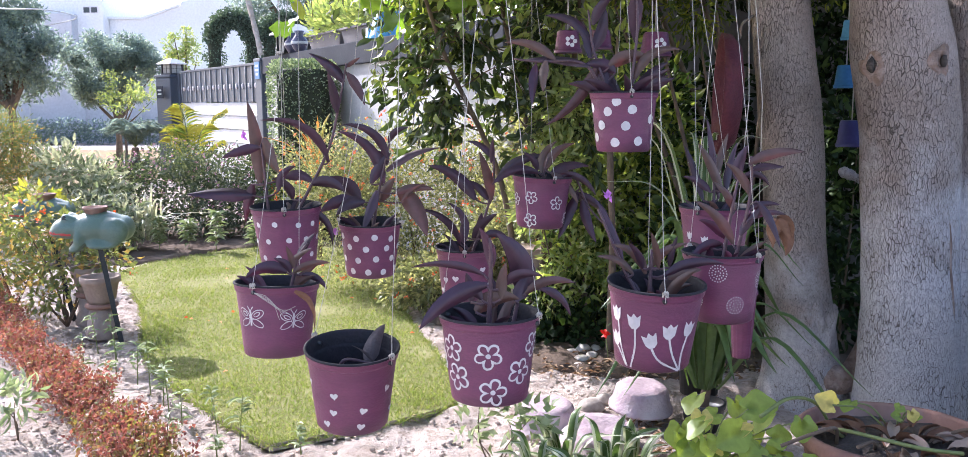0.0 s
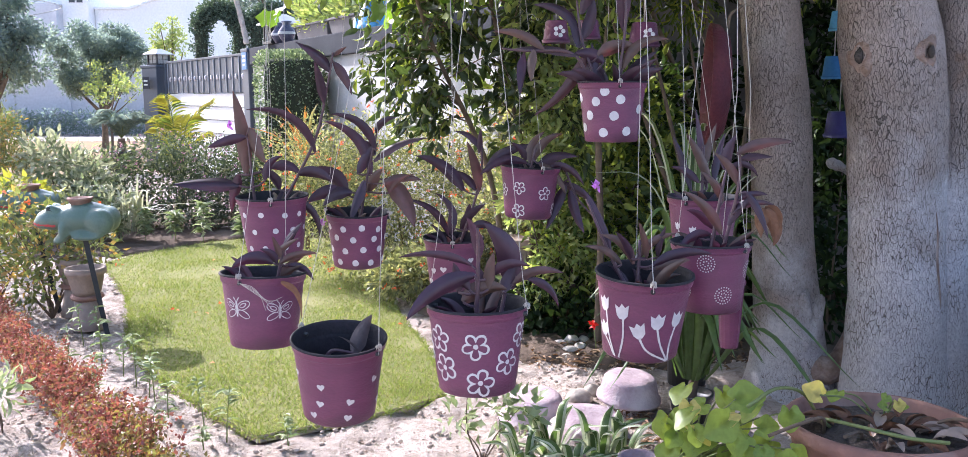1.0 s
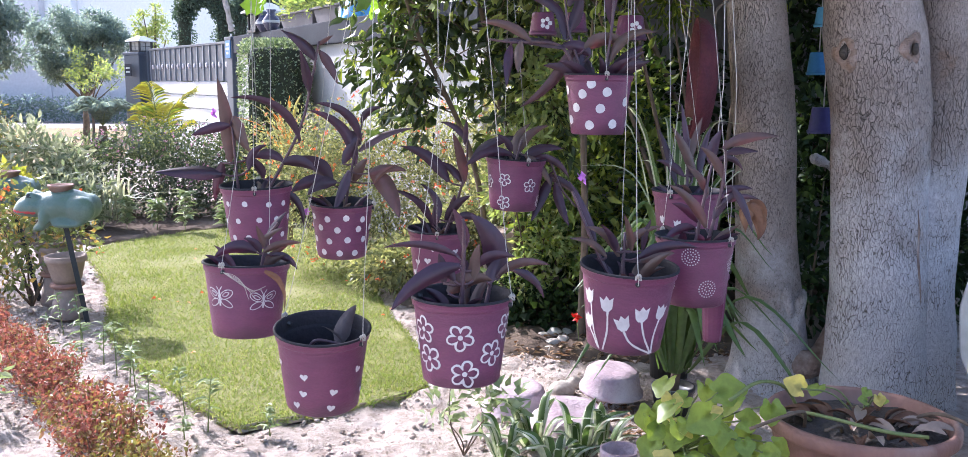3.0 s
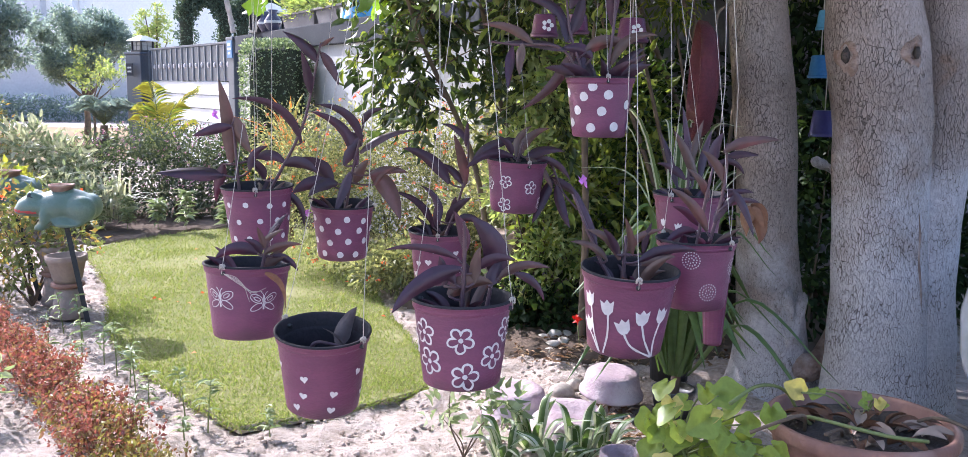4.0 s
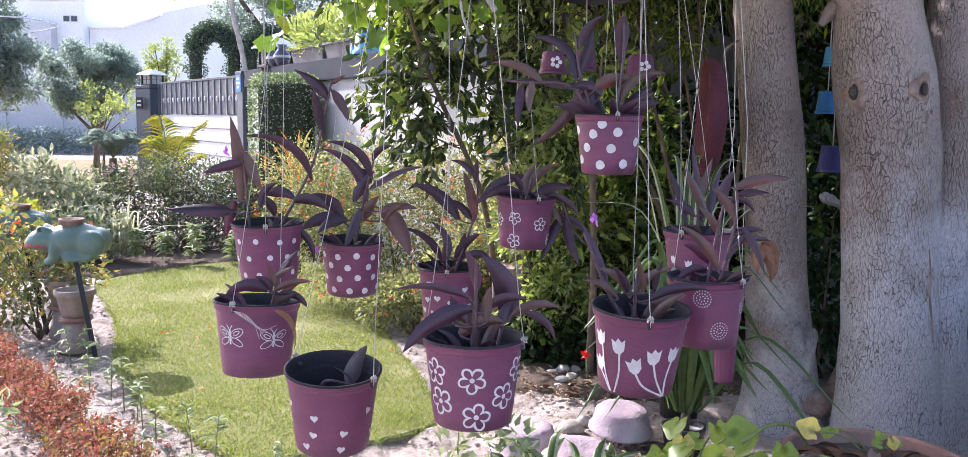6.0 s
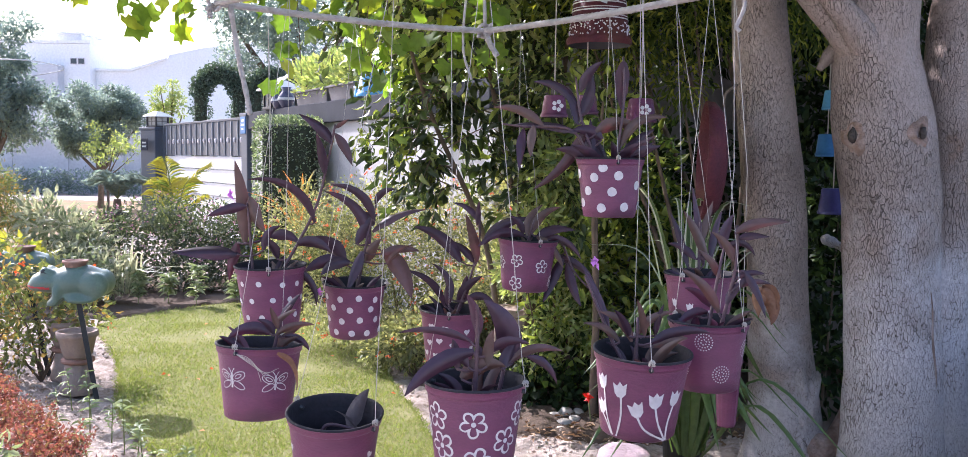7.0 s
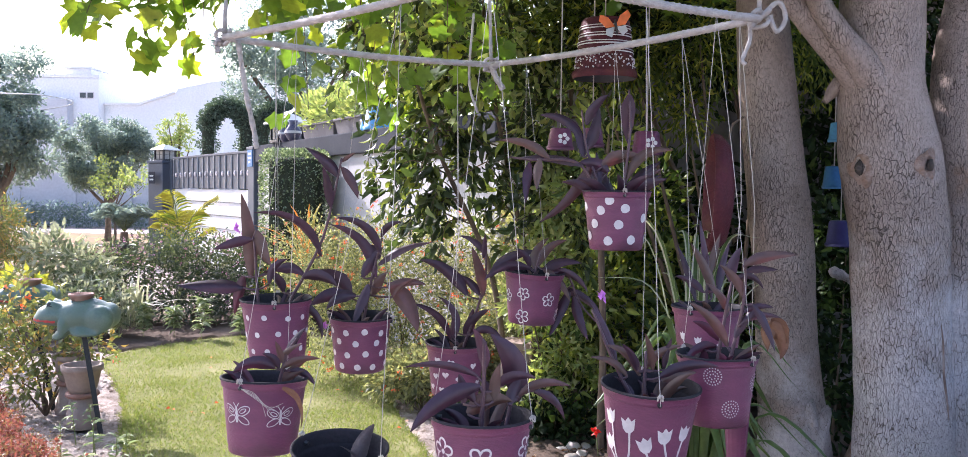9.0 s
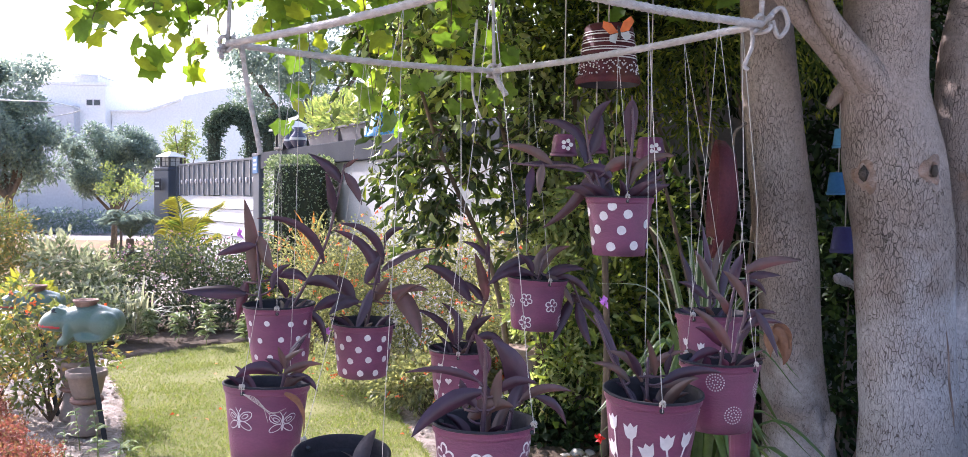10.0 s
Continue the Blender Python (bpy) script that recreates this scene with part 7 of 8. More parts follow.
def red_border():
    """Low border of many leafy shoots in uneven clumps; greener towards its near end."""
    line = curve_points([(-3.75, 6.6, 0), (-3.1, 5.6, 0), (-2.33, 4.6, 0), (-1.73, 3.85, 0), (-1.20, 3.15, 0), (-0.86, 2.7, 0)], 8)
    b = thing("border_hedge", -2.3, 4.6, 0, "low red and green border hedge of small leaves", "hedge")
    L = np.array([tuple(p) for p in line])
    n, per = 1300, 28
    k = rng.random(n) * (len(L) - 1.001)
    i = k.astype(int)
    C = L[i] + (L[i + 1] - L[i]) * (k - i)[:, None]
    clump = np.array([noise.noise(Vector((a * 4.2, c * 4.2, 0))) for a, c in C[:, :2]])
    off = rng.normal(size=(n, 2)) * (0.038 + 0.03 * clump)[:, None]
    h = (0.15 + 0.10 * clump + 0.05 * rng.random(n)) * np.clip(1 - 1.6 * np.linalg.norm(off, axis=1) ** 1.2, 0.35, 1)
    base = np.column_stack([C[:, 0] + off[:, 0] - b.location.x, C[:, 1] + off[:, 1] - b.location.y, np.full(n, -0.01)])
    tip = base + np.column_stack([off * 0.5 + rng.normal(size=(n, 2)) * 0.02, h])
    u = rng.random((n, per)) ** 0.6
    P = base[:, None] + (tip - base)[:, None] * u[:, :, None] + rng.normal(size=(n, per, 3)) * 0.010
    D = rng.normal(size=(n, per, 3)) + np.array([0, 0, 0.5])
    size = 0.013 + 0.013 * rng.random((n, per))
    mix = (C[:, 1] + 0.5 * clump + 0.25 * rng.normal(size=n)) < 3.32
    for name, pick, mat in (("foliage", ~mix, M_REDHEDGE), ("green_foliage", mix, M_BORDERGREEN)):
        part(name, leaves(name, P[pick].reshape(-1, 3), D[pick].reshape(-1, 3), size[pick].ravel(), size[pick].ravel() * 0.6, mat, OVAL), b)
    for q in range(0, n, 20):
        a, c = Vector(base[q]), Vector(tip[q])
        part("twig", to_mesh("twig", *tube([a, a.lerp(c, 0.5) + Vector((0.006, 0, 0)), c], [0.003, 0.0025, 0.0015], 5), M_TWIG), b)


M_BORDERGREEN = foliage("border_green_leaf", (0.20, 0.15, 0.06), (0.27, 0.24, 0.09), (0.22, 0.10, 0.06), 0.35, 0.35, 0.55)
red_border()
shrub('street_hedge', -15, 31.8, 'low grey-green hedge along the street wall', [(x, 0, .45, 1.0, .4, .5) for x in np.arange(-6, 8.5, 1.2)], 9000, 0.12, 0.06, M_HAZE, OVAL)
shrub("leafy_shrub", -1.98, 3.72, "small bright green plant beside the border hedge", [(0, 0, .16, .10, .10, .10), (-.06, -.1, .2, .1, .1, .1)], 90, 0.075, 0.022, M_SEEDLING, LONG, up=0.4, tips=2, r=0.004)

# ---- the frogs, clay pots and bowls ----
def frog(x, y, z, L, rz):
    """A squat glazed frog planter, head to -x: rounded lumps melted into one skin."""
    lumps = [((0.08, 0, 0.0), (0.37, 0.24, 0.215)), ((-0.27, 0, 0.01), (0.21, 0.19, 0.135)), ((-0.41, 0, -0.035), (0.10, 0.135, 0.07)), ((0.38, 0, 0.0), (0.11, 0.19, 0.15))]
    for sy in (-1, 1):
        lumps += [((-0.27, sy * 0.115, 0.135), (0.062, 0.052, 0.068)), ((0.30, sy * 0.18, -0.02), (0.16, 0.11, 0.165)), ((0.14, sy * 0.22, -0.19), (0.19, 0.07, 0.045)), ((-0.13, sy * 0.18, -0.14), (0.055, 0.075, 0.13)), ((-0.18, sy * 0.20, -0.235), (0.09, 0.06, 0.03))]
    bm = bmesh.new()
    bmesh.ops.create_icosphere(bm, subdivisions=5, radius=1.0)
    W = nrm(np.array([tuple(v.co) for v in bm.verts]) * np.array([1.0, 0.6, 0.6]))
    steps = np.linspace(0.62, 0.02, 121)
    Q = W[:, None] * steps[None, :, None]
    d = None
    for c, r in lumps:
        k = np.linalg.norm((Q - np.array(c)) / np.array(r), axis=2)
        e = (k - 1) * min(r)
        if d is None:
            d = e
        else:
            h = np.clip(0.5 + 0.5 * (e - d) / 0.022, 0, 1)
            d = e * (1 - h) + d * h - 0.022 * h * (1 - h)
    first = np.argmax(d < 0, axis=1)
    i = np.arange(len(W))
    a, b = d[i, first - 1], d[i, first]
    t = steps[first - 1] + (steps[first] - steps[first - 1]) * a / (a - b)
    for v, w, s in zip(bm.verts, W, t):
        v.co = Vector(w * s * L)
    bmesh.ops.smooth_vert(bm, verts=list(bm.verts), factor=0.5, use_axis_x=True, use_axis_y=True, use_axis_z=True)
    me = bpy.data.meshes.new("frog_planter")
    bm.to_mesh(me)
    bm.free()
    for m in (M_FROG, M_MOUTH, M_BLACK):
        me.materials.append(m)
    for f in me.polygons:
        c = f.center / L
        f.use_smooth = True
        if c.x < -0.22 and abs(c.z + 0.045 + 0.10 * (c.x + 0.4)) < 0.014:
            f.material_index = 1
        for sy in (-1, 1):
            if (c - Vector((-0.285, sy * 0.165, 0.15))).length < 0.030:
                f.material_index = 2
    ob = new("frog_planter", me)
    ob.matrix_world = pose(x, y, z, 0, 0, rz)
    return tagged(ob, "green glazed clay frog planter on a black stake", "planter", "frog planters")


def frog_set(x, y, z, L, rz, foot):
    frog(x, y, z, L, rz)
    p = thing("clay_dish", x + 0.02, y, z + 0.175 * L, "round terracotta pot set in the frog's back", "pot", "clay pots on the frogs")
    part("bowl", to_mesh("bowl", *lathe([(0, 0.0), (0.055, 0.0), (0.062, 0.030), (0.070, 0.031), (0.072, 0.044), (0.064, 0.044), (0.055, 0.03), (0, 0.02)], 28), M_TERRA), p)
    s = thing("garden_stake", foot[0], foot[1], 0, "black square iron stake leaning slightly in the soil", "stake", "frog stakes")
    a, b = Vector((0, 0, -0.03)), Vector((x + 0.03 - foot[0], y - foot[1], z - 0.19 * L))
    part("bar", to_mesh("bar", *tube([a, b], 0.02, 4), M_IRON, False), s)


frog_set(-2.31, 5.30, 0.675, 0.48, 8, (-2.165, 5.27))
frog_set(-2.98, 6.05, 0.69, 0.42, 14, (-2.74, 5.9))


def clay_stack(x, y, s, label):
    t = thing("stacked_pots", x, y, 0, label, "pot", "stacked clay pots")
    part("lower_pot", to_mesh("lower_pot", *lathe([(.12 * s, -0.01), (.125 * s, .02), (.115 * s, .03), (.085 * s, .20 * s), (0, .20 * s)], 28), M_TERRAGREY), t, "upturned grey weathered clay pot")
    part("ring", to_mesh("ring", *lathe([(0, .202 * s), (.10 * s, .202 * s), (.115 * s, .215 * s), (.11 * s, .235 * s), (0, .235 * s)], 28), M_TERRA), t, "terracotta saucer")
    part("upper_pot", to_mesh("upper_pot", *lathe([(0, .236 * s), (.085 * s, .236 * s), (.10 * s, .27 * s), (.125 * s, .38 * s), (.14 * s, .39 * s), (.14 * s, .43 * s), (.12 * s, .43 * s), (.10 * s, .36 * s), (0, .34 * s)], 28), M_TERRAGREY), t)


clay_stack(-2.34, 5.42, 0.85, "clay pot stacked on an upturned grey pot")
clay_stack(-2.55, 5.75, 0.85, "second stack of weathered clay pots")


def bowl(x, y, z, r, h, rx, ry, label):
    """A shallow bowl, upside down, with a rolled rim and a dented base."""
    t = thing("painted_bowl", x, y, z, label, "bowl", "painted upturned bowls", rx=rx, ry=ry)
    v, f = lathe([(r * 1.0, 0), (r * 1.06, h * .05), (r * 1.06, h * .14), (r * .98, h * .2), (r * .90, h * .6), (r * .84, h * .86), (r * .74, h * .97), (r * .5, h * 0.99), (r * .2, h * 0.94), (0, h * 0.93)], 44)
    v = [(a + 0.006 * noise.noise(Vector((a, b, c)) * 9), b, c + (0.008 * noise.noise(Vector((a * 14, b * 14, 1))) if c > h * .8 else 0)) for a, b, c in v]
    part("shell", to_mesh("shell", v, f, M_BOWL), t)
    return t


def pebble(x, y, z, r, label="rounded pale grey-brown garden stone", group="garden stones"):
    v, f = lumpy(r, r * random.uniform(0.7, 1.0), r * random.uniform(0.55, 0.8), 0.25, x * 9 + y, 3, 1.2)
    ob = new("stone", to_mesh("stone", v, f, M_STONE))
    ob.matrix_world = pose(x, y, z + r * 0.5, 0, 0, random.uniform(0, 360))
    tagged(ob, label, "stone", group)


bowl(0.285, 3.86, -0.02, 0.150, 0.115, 3, -2, "upturned mauve painted clay bowl on the soil")
stump = thing("tree_stump", 0.715, 3.95, 0, "short grey log under a bowl", "log")
part("log", to_mesh("log", *tube([(0, 0, -0.03), (0, 0, 0.02), (0, 0, 0.045)], [0.10, 0.095, 0.09], 20, 0.15, 3), M_BARK), stump)
bowl(0.715, 3.95, 0.04, 0.138, 0.11, 5, 4, "upturned mauve painted clay bowl on a log")
bowl(0.50, 3.60, 0.0, 0.165, 0.085, 10, 6, "wide mauve painted saucer tilted on the soil")
for x, y, r in ((0.50, 4.05, 0.060), (0.57, 4.16, 0.045), (0.53, 4.86, 0.045), (0.60, 4.93, 0.04), (0.48, 4.98, 0.042), (0.56, 5.05, 0.045), (0.63, 5.06, 0.04), (0.45, 5.08, 0.03), (0.66, 4.95, 0.028), (0.51, 4.75, 0.03), (0.18, 3.5, 0.035), (0.40, 3.42, 0.04), (0.62, 3.36, 0.03)):
    pebble(x, y, -0.02, r)
rf = thing("red_flower", 0.66, 4.86, 0, "single bright red flower on a thin stalk", "flower")
part("stalk", to_mesh("stalk", *tube([(0.02, 0, -0.02), (0.01, 0, 0.08), (0, 0, 0.15)], 0.003, 6), M_STEMGREEN), rf)
part("petals", leaves("petals", np.zeros((14, 3)) + np.array([0, 0, 0.15]), rng.normal(size=(14, 3)) * np.array([1, 1, 0.4]), 0.035, 0.02, M_RED), rf)

# striped plants round the bowls
M_STRIPE = foliage("cream_stripe_leaf", (0.42, 0.45, 0.30), (0.50, 0.52, 0.38), None, 0.1, 0.3, 0.4, glow=(1, 1, 0.8))
for x, y, n, L, sd in ((0.33, 3.42, 13, 0.25, 21), (0.50, 3.30, 13, 0.25, 22), (0.22, 3.30, 9, 0.22, 23), (0.60, 3.40, 9, 0.22, 24), (0.40, 3.18, 12, 0.24, 25)):
    strap_plant(x, y, 0, n, L, 0.046, (M_STRAP, M_STRIPE), "low rosette of cream-edged green strap leaves", "striped_plant", 0.98, sd, 0.1, 0.2, low=0.35)
shrub("leafy_shrub", 0.06, 3.38, "thin shoot with small green leaves", [(-.05, 0, .30, .10, .08, .10), (.06, 0, .18, .12, .08, .10), (0.15, -.05, .22, .1, .08, .1), (-.1, 0, .15, .1, .06, .08)], 130, 0.06, 0.03, M_SEEDLING, OVAL, up=0.3, tips=4, r=0.004)
# the tall strap-leaved plants at the foot of the tree
dra = strap_plant(0.96, 3.80, 0.20, 46, 0.74, 0.044, M_STRAP, "dracaena with long drooping green leaves on a cane", "dracaena", 0.92, 31, 0.10, 0.4, low=0.2, cluster=0.08, drop=0.45)
part("cane", to_mesh("cane", *tube([(0, 0, -0.12), (0.01, 0, -0.02), (0, 0, 0.05)], [0.022, 0.02, 0.018], 10, 0.2), M_TWIG), dra)
strap_plant(1.05, 4.3, 0.6, 22, 0.85, 0.032, (M_STRAP, M_STRIPE), "tall spider plant with arching striped leaves", "spider_plant", 0.75, 32, 0.0, 0.3, cluster=0.07)
bp = thing("plant_pot", 0.96, 3.80, 0, "black plastic nursery pot under the dracaena", "pot")
part("body", to_mesh("body", *lathe([(0, 0), (.075, 0), (.09, .10), (.095, .10), (.095, .12), (.085, .12), (.08, .10), (0, .09)], 24), M_BLACK), bp)
bp = thing("plant_pot", 1.05, 4.3, 0, "tall dark plant pot by the tree trunk", "pot")
part("body", to_mesh("body", *lathe([(0, 0), (.09, 0), (.12, .6), (.13, .6), (.13, .63), (.115, .63), (.105, .6), (0, .59)], 24), M_BLACK), bp)


def big_bowl(x, y):
    p = thing("terracotta_planter", x, y, 0, "wide terracotta planter with dry leaves and bare vines", "planter")
    part("body", to_mesh("body", *lathe([(0, 0), (.17, 0), (.19, .02), (.258, .30), (.266, .338), (.280, .342), (.288, .350), (.289, .378), (.280, .388), (.268, .388), (.262, .378), (.25, .31), (0.15, .30), (0, .30)], 64), M_TERRA), p)
    v, f = lathe([(0, .352), (.08, .362), (.16, .354), (.254, .345)], 36)
    part("soil", to_mesh("soil", [(a, b, c + 0.02 * noise.noise(Vector((a, b, 0)) * 16)) for a, b, c in v], f, M_POTSOIL), p)
    return p


big_bowl(1.30, 2.72)
for k in range(34):
    a, r = random.uniform(0, 6.28), 0.22 * random.random() ** 0.5
    l = thing("dry_leaf", 1.30 + r * math.cos(a), 2.72 + r * math.sin(a), 0.362, "curled dry brown leaf on potting soil", "leaf", "dry leaves in the planter", rz=math.degrees(a))
    part("blade", to_mesh("blade", *leaf_blade(-0.04, 0, 0, 0.05, 0.02, 0.015, 0.04, 0.015, random.uniform(0.9, 2.0), 0.5), M_DRY if k % 3 else M_TERRAGREY), l)
for k, pts in enumerate([[(1.15, 2.9, .33), (1.10, 2.78, .43), (1.02, 2.72, .44), (.92, 2.72, .40)], [(1.2, 2.95, .33), (1.12, 2.80, .42), (1.30, 2.68, .41), (1.42, 2.66, .40)], [(1.42, 2.9, .33), (1.50, 2.80, .42), (1.58, 2.70, .41), (1.63, 2.62, .35)],
                         [(1.18, 3.0, .33), (1.1, 2.95, .45), (.98, 2.85, .50), (.88, 2.8, .46)], [(1.25, 2.85, .33), (1.2, 2.75, .40), (1.12, 2.66, .42)]]):
    pts = [(p[0] - 0.015, p[1] - 0.16, p[2]) for p in pts]
    vn = thing("bare_vine", *pts[0], "bare trailing vine stem over the planter", "vine", "vine stems in the planter")
    part("stem", to_mesh("stem", *tube(curve_points([Vector(p) - Vector(pts[0]) for p in pts], 7), 0.006, 7, 0.2), M_STEMGREEN if k % 2 else M_TWIG), vn)


def heart_leaf(s, fold):
    """A broad heart-shaped leaf with a lobed edge, cupped along the rib."""
    out = []
    n = 26
    for i in range(n):
        a = 2 * math.pi * i / n
        r = s * (0.48 + 0.048 * math.cos(5 * a) + 0.12 * math.cos(a) - 0.10 * math.exp(-((a - math.pi) / 0.35) ** 2) * 2)
        out.append((r * math.cos(a) + 0.12 * s, r * 0.9 * math.sin(a)))
    ring = lambda k: [(x * k, y * k, fold * abs(y * k) + 0.02 * s * math.sin(x * k / s * 9) - 0.25 * (x * k) ** 2 / s) for x, y in out]
    vs = [(0, 0, 0)] + ring(0.5) + ring(1.0)
    fs = [(0, 1 + i, 1 + (i + 1) % n) for i in range(n)] + [(1 + i, 1 + n + i, 1 + n + (i + 1) % n, 1 + (i + 1) % n) for i in range(n)]
    return vs, fs


def ivy(x, y, z, spots, label):
    t = thing("ivy_plant", x, y, z, label, "plant")
    me = [to_mesh("leaf", *heart_leaf(0.13, f), M_IVY) for f in (0.2, 0.35, 0.1)]
    for k, (dx, dy, dz, s, turn) in enumerate(spots):
        tip = Vector((dx, dy, dz))
        part("leaf_stalk", to_mesh("leaf_stalk", *tube(curve_points([(0, 0, 0), tip * 0.5 + Vector((0, 0, 0.04)), tip], 5), 0.003, 6), M_STEMGREEN), t)
        part("leaf", me[k % 3], t, m=Matrix.Translation(tip) @ pose(0, 0, 0, 38 + 34 * math.sin(k * 2.1), 34 * math.cos(k * 1.7)) @ Matrix.Rotation(radians(turn), 4, "Z") @ Matrix.Diagonal((s, s, s, 1)))


IVY_SPOTS = [(random.uniform(-.13, .26), random.uniform(-.22, .08), random.uniform(-.06, .25), random.uniform(0.5, 0.92), random.uniform(190, 350)) for u in range(58)]
cpot = thing("clay_pot", 0.72, 2.80, 0, "small weathered clay pot with ivy", "pot")
part("body", to_mesh("body", *lathe([(0, 0), (.075, 0), (.085, .17), (.097, .175), (.097, .22), (.085, .22), (.075, .18), (0, .175)], 32), M_TERRAGREY), cpot)
ivy(0.74, 2.80, 0.215, IVY_SPOTS, "lime-green ivy with broad lobed leaves, some yellowing")
ivy(1.34, 2.79, 0.33, [(-.01, -.04, .09, .32, 200), (.02, -.05, .11, .34, 280), (.04, -.02, .08, .3, 330), (.0, -.02, .12, .3, 240), (-.22, -.04, .13, .6, 180), (-.14, 0.02, .12, .5, 220)], "small lime-green ivy shoot in the planter")
pp = thing("clay_pot", 0.60, 2.98, 0, "small mauve painted clay pot", "pot")
part("body", to_mesh("body", *lathe([(0, 0), (.05, 0), (.065, .13), (.072, .135), (.072, .165), (.06, .165), (.055, .13), (0, .12)], 28), M_BOWL), pp)

# ---- things hung in and beside the trees ----
def tray():
    t = thing("wicker_tray", 1.122, 4.02, 1.165, "round maroon woven tray leaning against the trunk", "tray", rz=-8)
    v, f = lathe([(0, 0.0), (.12, 0.005), (.20, .02), (.245, .05), (.255, .085), (.262, .085), (.255, .045), (.21, .005), (.12, -.012), (0, -.016)], 56)
    turn = pose(0, 0, 0.26, 0, -88, 0)
    part("dish", to_mesh("dish", [tuple(turn @ Vector((a * (1 + 0.006 * math.sin(40 * math.atan2(b, a))), b, c))) for a, b, c in v], f, M_MAROON), t)
    for k in range(5):
        v, f = lathe([(.10 + .033 * k, .004 + 0.006 * k + 0.004), (.106 + .033 * k, .012 + 0.007 * k), (.112 + .033 * k, .006 + 0.008 * k)], 48)
        part("woven_ring", to_mesh("woven_ring", [tuple(turn @ Vector(p)) for p in v], f, M_MAROON), t)
    part("hook", to_mesh("hook", *rope([(0, 0, .50), (.01, 0.01, .56), (.06, .04, .60)], 0.006), M_TWIG), t)


tray()


def bell_pot(x, y, z, r, h, mat, label, hang, stripes=0, small=None):
    """An upturned pot hung like a bell, on a cord."""
    t = thing("bell_pot", x, y, z, label, "hanging pot", "upturned pots hung as bells")
    v = [(r, 0), (r * 1.05, .015), (r * 1.03, h * .12), (r * .96, h * .14), (r * .78, h * .95), (r * .70, h), (0, h)]
    part("body", to_mesh("body", *lathe(v, 36), mat), t)
    part("inside", to_mesh("inside", *lathe([(r * 1.0, 0.001), (r * .92, h * .14), (r * .7, h * .92), (0, h * .93)], 36), M_BLACK), t)
    part("cord", to_mesh("cord", *tube([(0, 0, h), (0, 0, h + hang * 0.5), (0.01, 0, h + hang)], 0.003, 6), M_STRING), t)
    for k in range(stripes):
        zz = h * (0.42 + 0.13 * k)
        rr = r * (.96 - .18 * (zz / h - .14) / .81) + 0.002
        part("painted_ring", to_mesh("painted_ring", *lathe([(rr + .001, zz - .003), (rr + .002, zz), (rr, zz + .003)], 36), M_WHITE), t)
        part("painted_ring", to_mesh("painted_ring", *lathe([(rr, zz + .010), (rr + .001, zz + .012), (rr - .001, zz + .014)], 36), M_WHITE), t)
    if small:
        pieces = []
        for k in range(small):
            a, zz = random.uniform(-2.2, 2.2), h * random.uniform(0.15, 0.36)
            rr = r * (.96 - .18 * (zz / h - .14) / .81) + 0.002
            c = Vector((rr * math.sin(a), -rr * math.cos(a), zz))
            vv, ff = lumpy(0.004, 0.002, 0.004, 0, 0, 1)
            pieces.append(([tuple(c + Vector(p)) for p in vv], ff))
        part("painted_dots", to_mesh("painted_dots", *merge(*pieces), M_WHITE), t, "band of tiny white dots")
    return t


bpot = bell_pot(0.605, 4.30, 1.955, 0.145, 0.275, M_MAROON, "upturned maroon pot with white rings and a butterfly", 1.0, 4, 150)
but = thing("toy_butterfly", 0.63, 4.14, 2.17, "orange paper butterfly on the upturned pot", "ornament", rz=8, ry=-12)
for s in (-1, 1):
    part("wing", to_mesh("wing", [(0, 0, 0), (s * .028, -.012, .045), (s * .065, -.018, .062), (s * .075, -.018, .035), (s * .045, -.01, .0)], [(0, 1, 2, 3, 4)], M_ORANGE, False), but)
    part("wing", to_mesh("wing", [(0, 0, 0), (s * .045, -.008, -.004), (s * .052, -.008, -.03), (s * .025, -.006, -.045)], [(0, 1, 2, 3)], M_LAMPGLASS, False), but)
part("body", to_mesh("body", *tube([(0, -.01, -.035), (0, -.012, 0), (0, -.01, .03)], [.004, .006, .004], 8), M_BLACK), but)
for x, y, z, r, h, mat, lab, n in ((0.40, 4.25, 1.62, .062, .10, M_POT, "small mauve upturned pot with a white flower", 1.3), (0.80, 4.25, 1.60, .072, .11, M_POT, "small purple upturned pot with a white flower", 1.3), (0.56, 4.35, 1.64, .055, .09, M_POT, "small purple upturned pot hung on a cord", 1.3),
                                   (1.845, 4.72, 1.46, .058, .115, M_BLUE, "small bright blue upturned pot", 1.2), (1.87, 4.74, 1.70, .052, .10, M_SKYBLUE, "small faded blue upturned pot", 1.0), (1.84, 4.60, 1.17, .072, .13, M_NAVY, "navy blue bell-shaped pot hung on a cord", 1.5)):
    q = bell_pot(x, y, z, r, h, mat, lab, n)
    if "flower" in lab:
        pieces = [([(p[0] * 1.0 + 0.018 * math.cos(a) + 0.01, -r * 0.93, h * 0.5 + 0.018 * math.sin(a) + p[1]) for p in circle(0.010, 8)], [tuple(range(8))]) for a in np.linspace(0, 6.28, 6)[:-1]]
        part("painted_flower", to_mesh("painted_flower", *merge(*pieces), M_WHITE, False), q)

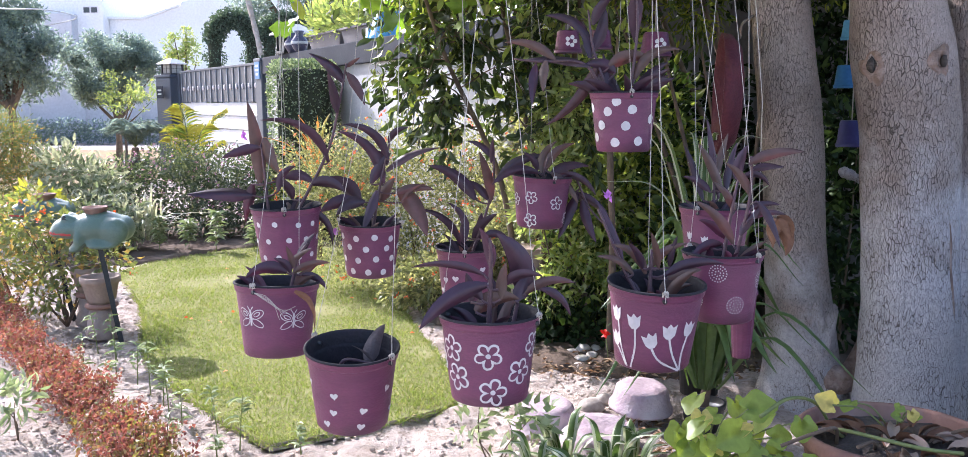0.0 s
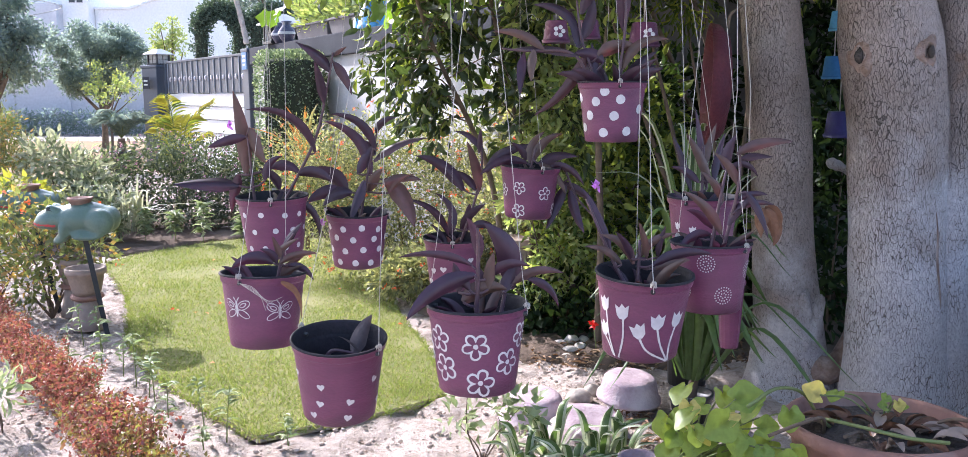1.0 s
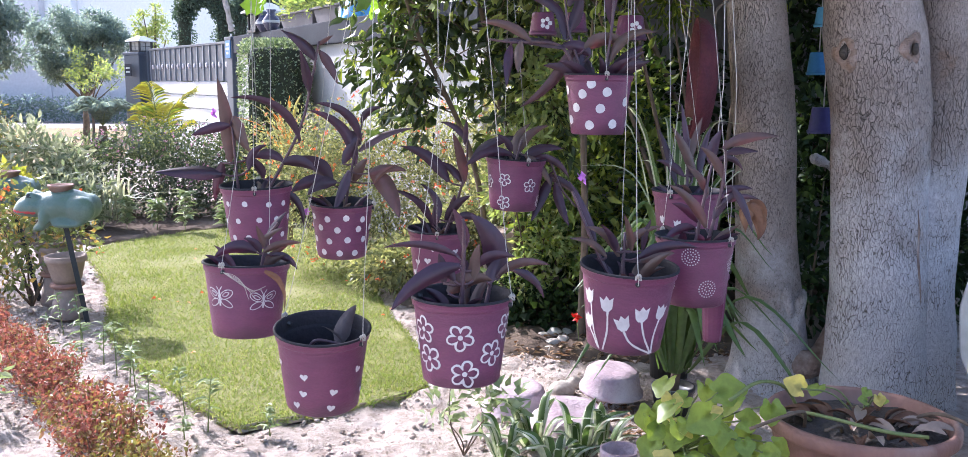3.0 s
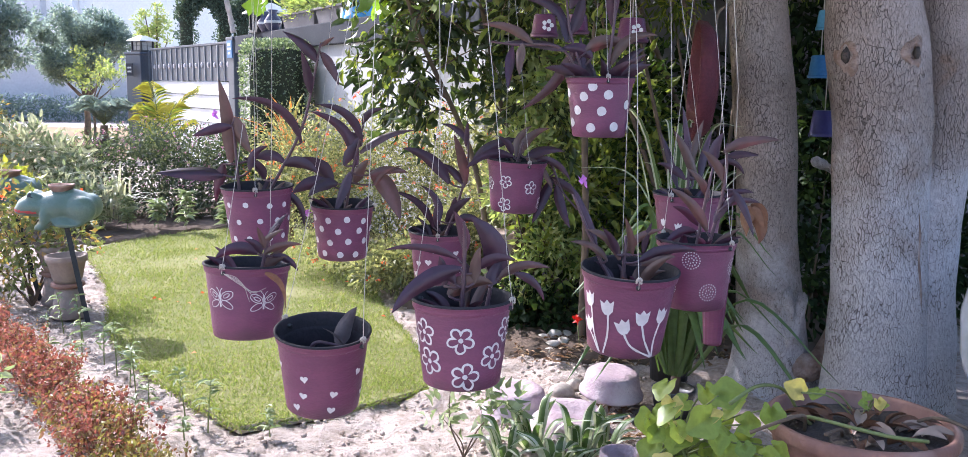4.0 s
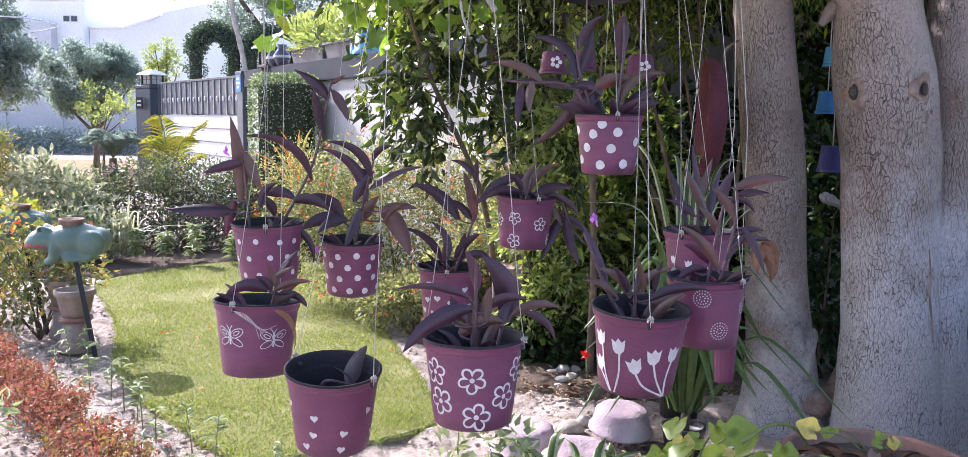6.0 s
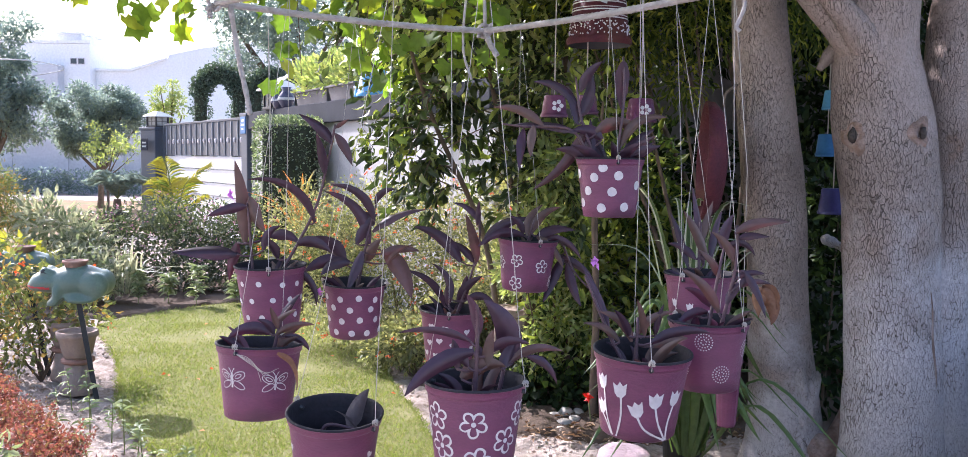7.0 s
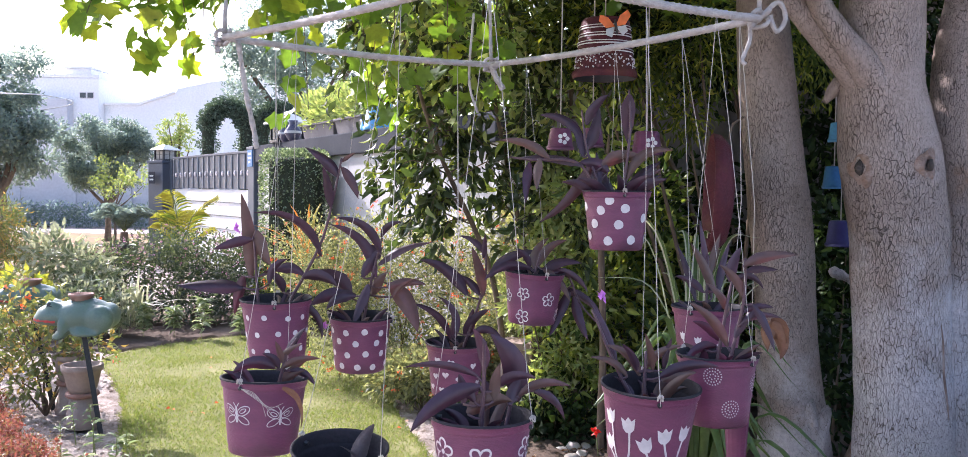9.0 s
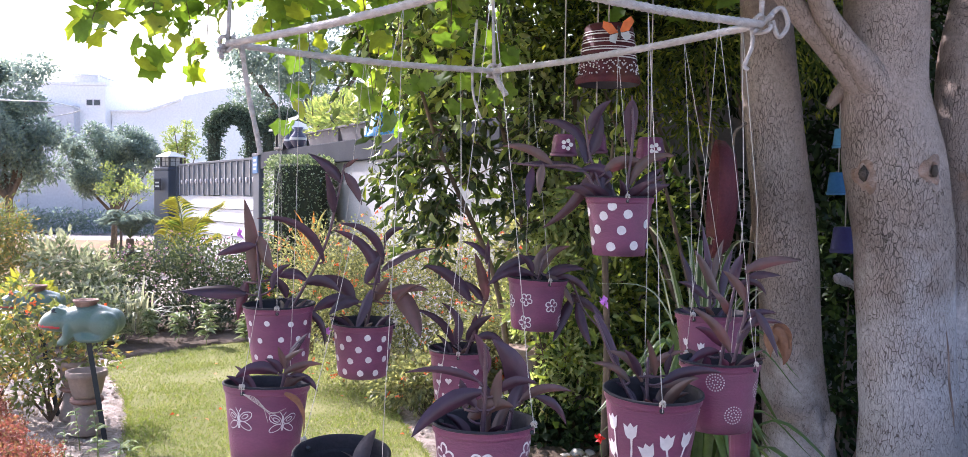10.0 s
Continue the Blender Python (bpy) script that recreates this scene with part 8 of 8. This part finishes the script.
# the narrow ribbed pot below the corner of the frame
nar = thing("narrow_pot", 0.845, 2.80, 0.60, "narrow ribbed purple pot hung below the others", "hanging pot")
v, f = lathe([(0, 0), (.026, 0), (.028, .01), (.040, .20), (.044, .205), (.044, .215), (.038, .215), (.03, .1), (0, .08)], 40)
part("body", to_mesh("body", [(a * (1 + .05 * math.cos(14 * math.atan2(b, a))), b * (1 + .05 * math.cos(14 * math.atan2(b, a))), c) for a, b, c in v], f, M_POT), nar)
for s in (-1, 1):
    part("string", to_mesh("string", *tube([(s * .042, 0, .21), (s * .02 + 0.01, -0.03, .8), (-0.04, -0.07, FZ - 0.565)], 0.0013, 5), M_STRING), nar)

# driftwood on the far side of the trunk, and litter under the bushes
dw = thing("driftwood", 1.80, 4.36, 1.02, "knotty piece of grey driftwood hung by the trunk", "wood")
part("piece", to_mesh("piece", *tube(curve_points([(-.10, 0, .05), (-.05, 0, .03), (.02, 0, .0), (.10, 0, -.01)], 6), [.012, .02, .028, .03, .028, .026, .03, .028, .022, .02, .02, .024, .022, .02, .018, .015, .012, .01, .008], 12, 0.6, 3), M_BARK), dw)
part("cord", to_mesh("cord", *tube([(0.02, 0, 0.02), (0.02, 0, 0.6), (0.03, 0, 1.6)], 0.002, 5), M_STRING), dw)


def litter():
    n = 900
    a = rng.random(n)
    P = np.column_stack([rng.uniform(0.15, 1.5, n), rng.uniform(4.5, 5.7, n), np.full(n, 0.006)])
    k = n // 4
    P[:k] = np.column_stack([rng.uniform(0.45, 0.95, k), rng.uniform(3.2, 3.9, k), np.full(k, 0.004)])
    D = np.column_stack([rng.normal(size=n), rng.normal(size=n), rng.uniform(0, 0.3, n)])
    tagged(new("leaf_litter", leaves("leaf_litter", P, D, 0.03 + 0.04 * rng.random(n), 0.02, M_LITTER, OVAL, 0.7)), "dry brown leaves and twigs littering shaded soil", "leaf litter", kind="stuff")
    m = 26
    P = np.column_stack([rng.uniform(-2.2, -0.3, m), rng.uniform(4.2, 7.5, m), np.full(m, 0.06)])
    P = P[in_lawn(P[:, 0], P[:, 1])]
    D = rng.normal(size=P.shape) * np.array([1, 1, 0.2])
    tagged(new("fallen_petals", leaves("fallen_petals", P, D, 0.03, 0.02, M_ORANGE, OVAL, 0.7)), "scattered orange petals on the lawn", "petals", kind="stuff")


M_LITTER = foliage("dead_leaf", (0.16, 0.09, 0.05), (0.28, 0.18, 0.10), (0.36, 0.25, 0.15), 0.2, 0.15, 0.8, glow=(1, 0.8, 0.5))
litter()


def car():
    c = thing("car", 2.07, 1.0, 0, "white car parked beside the tree, only a corner showing", "car")
    out = [(-1.6, .28), (-1.62, .55), (-1.5, .82), (-1.1, .95), (-0.6, 1.38), (0.7, 1.42), (1.5, .98), (2.3, .86), (2.58, .74), (2.66, .52), (2.62, .30), (2.5, .20), (-1.5, .20)]
    bm = bmesh.new()
    a = [bm.verts.new((0.0, y, z)) for y, z in out]
    b = [bm.verts.new((1.65, y, z)) for y, z in out]
    bm.faces.new(a)
    bm.faces.new(b[::-1])
    for i in range(len(out)):
        j = (i + 1) % len(out)
        bm.faces.new((a[j], a[i], b[i], b[j]))
    bmesh.ops.recalc_face_normals(bm, faces=list(bm.faces))
    bmesh.ops.bevel(bm, geom=list(bm.edges), offset=0.09, segments=4, affect="EDGES", profile=0.5, clamp_overlap=True)
    me = bpy.data.meshes.new("body")
    bm.to_mesh(me)
    bm.free()
    me.materials.append(M_CAR)
    me.polygons.foreach_set("use_smooth", [True] * len(me.polygons))
    part("body", me, c)
    for x in (0.10, 1.55):
        for y in (-0.9, 1.9):
            w = part("wheel", to_mesh("wheel", *lathe([(0, -.09), (.17, -.09), (.2, -.08), (.29, -.1), (.305, -.06), (.305, .06), (.29, .1), (.2, .08), (0, .09)], 32), M_BLACK), c, m=pose(x, y, .305, 0, 90, 0))
            part("rim", to_mesh("rim", *lathe([(0, -.094), (.15, -.096), (.18, -.091)], 24), M_GATEBAR), w)
    for x0, x1 in ((-0.012, -0.002), (1.652, 1.662)):
        for y0, y1 in ((-0.52, 0.02), (0.1, 0.72)):
            part("window", to_mesh("window", *box(x0, y0, 1.0, x1, y1, 1.3, 0.004), M_GLASSDARK, False), c)
        part("door_handle", to_mesh("door_handle", *box(x0 - 0.004, 0.12, 0.86, x1 + 0.004, 0.28, 0.89, 0.004), M_GATEBAR, False), c)
    part("windscreen", to_mesh("windscreen", [(0.2, 1.42, 1.035), (1.45, 1.42, 1.035), (1.36, 0.80, 1.375), (0.29, 0.80, 1.375)], [(0, 1, 2, 3)], M_GLASSDARK, False), c)
    for x0 in (0.12, 1.23):
        part("headlight", to_mesh("headlight", *box(x0, 2.60, 0.56, x0 + 0.3, 2.655, 0.68, 0.02), M_LAMPGLASS, False), c)
    part("grille", to_mesh("grille", *box(0.5, 2.63, 0.38, 1.15, 2.672, 0.52, 0.01), M_BLACK, False), c)


car()
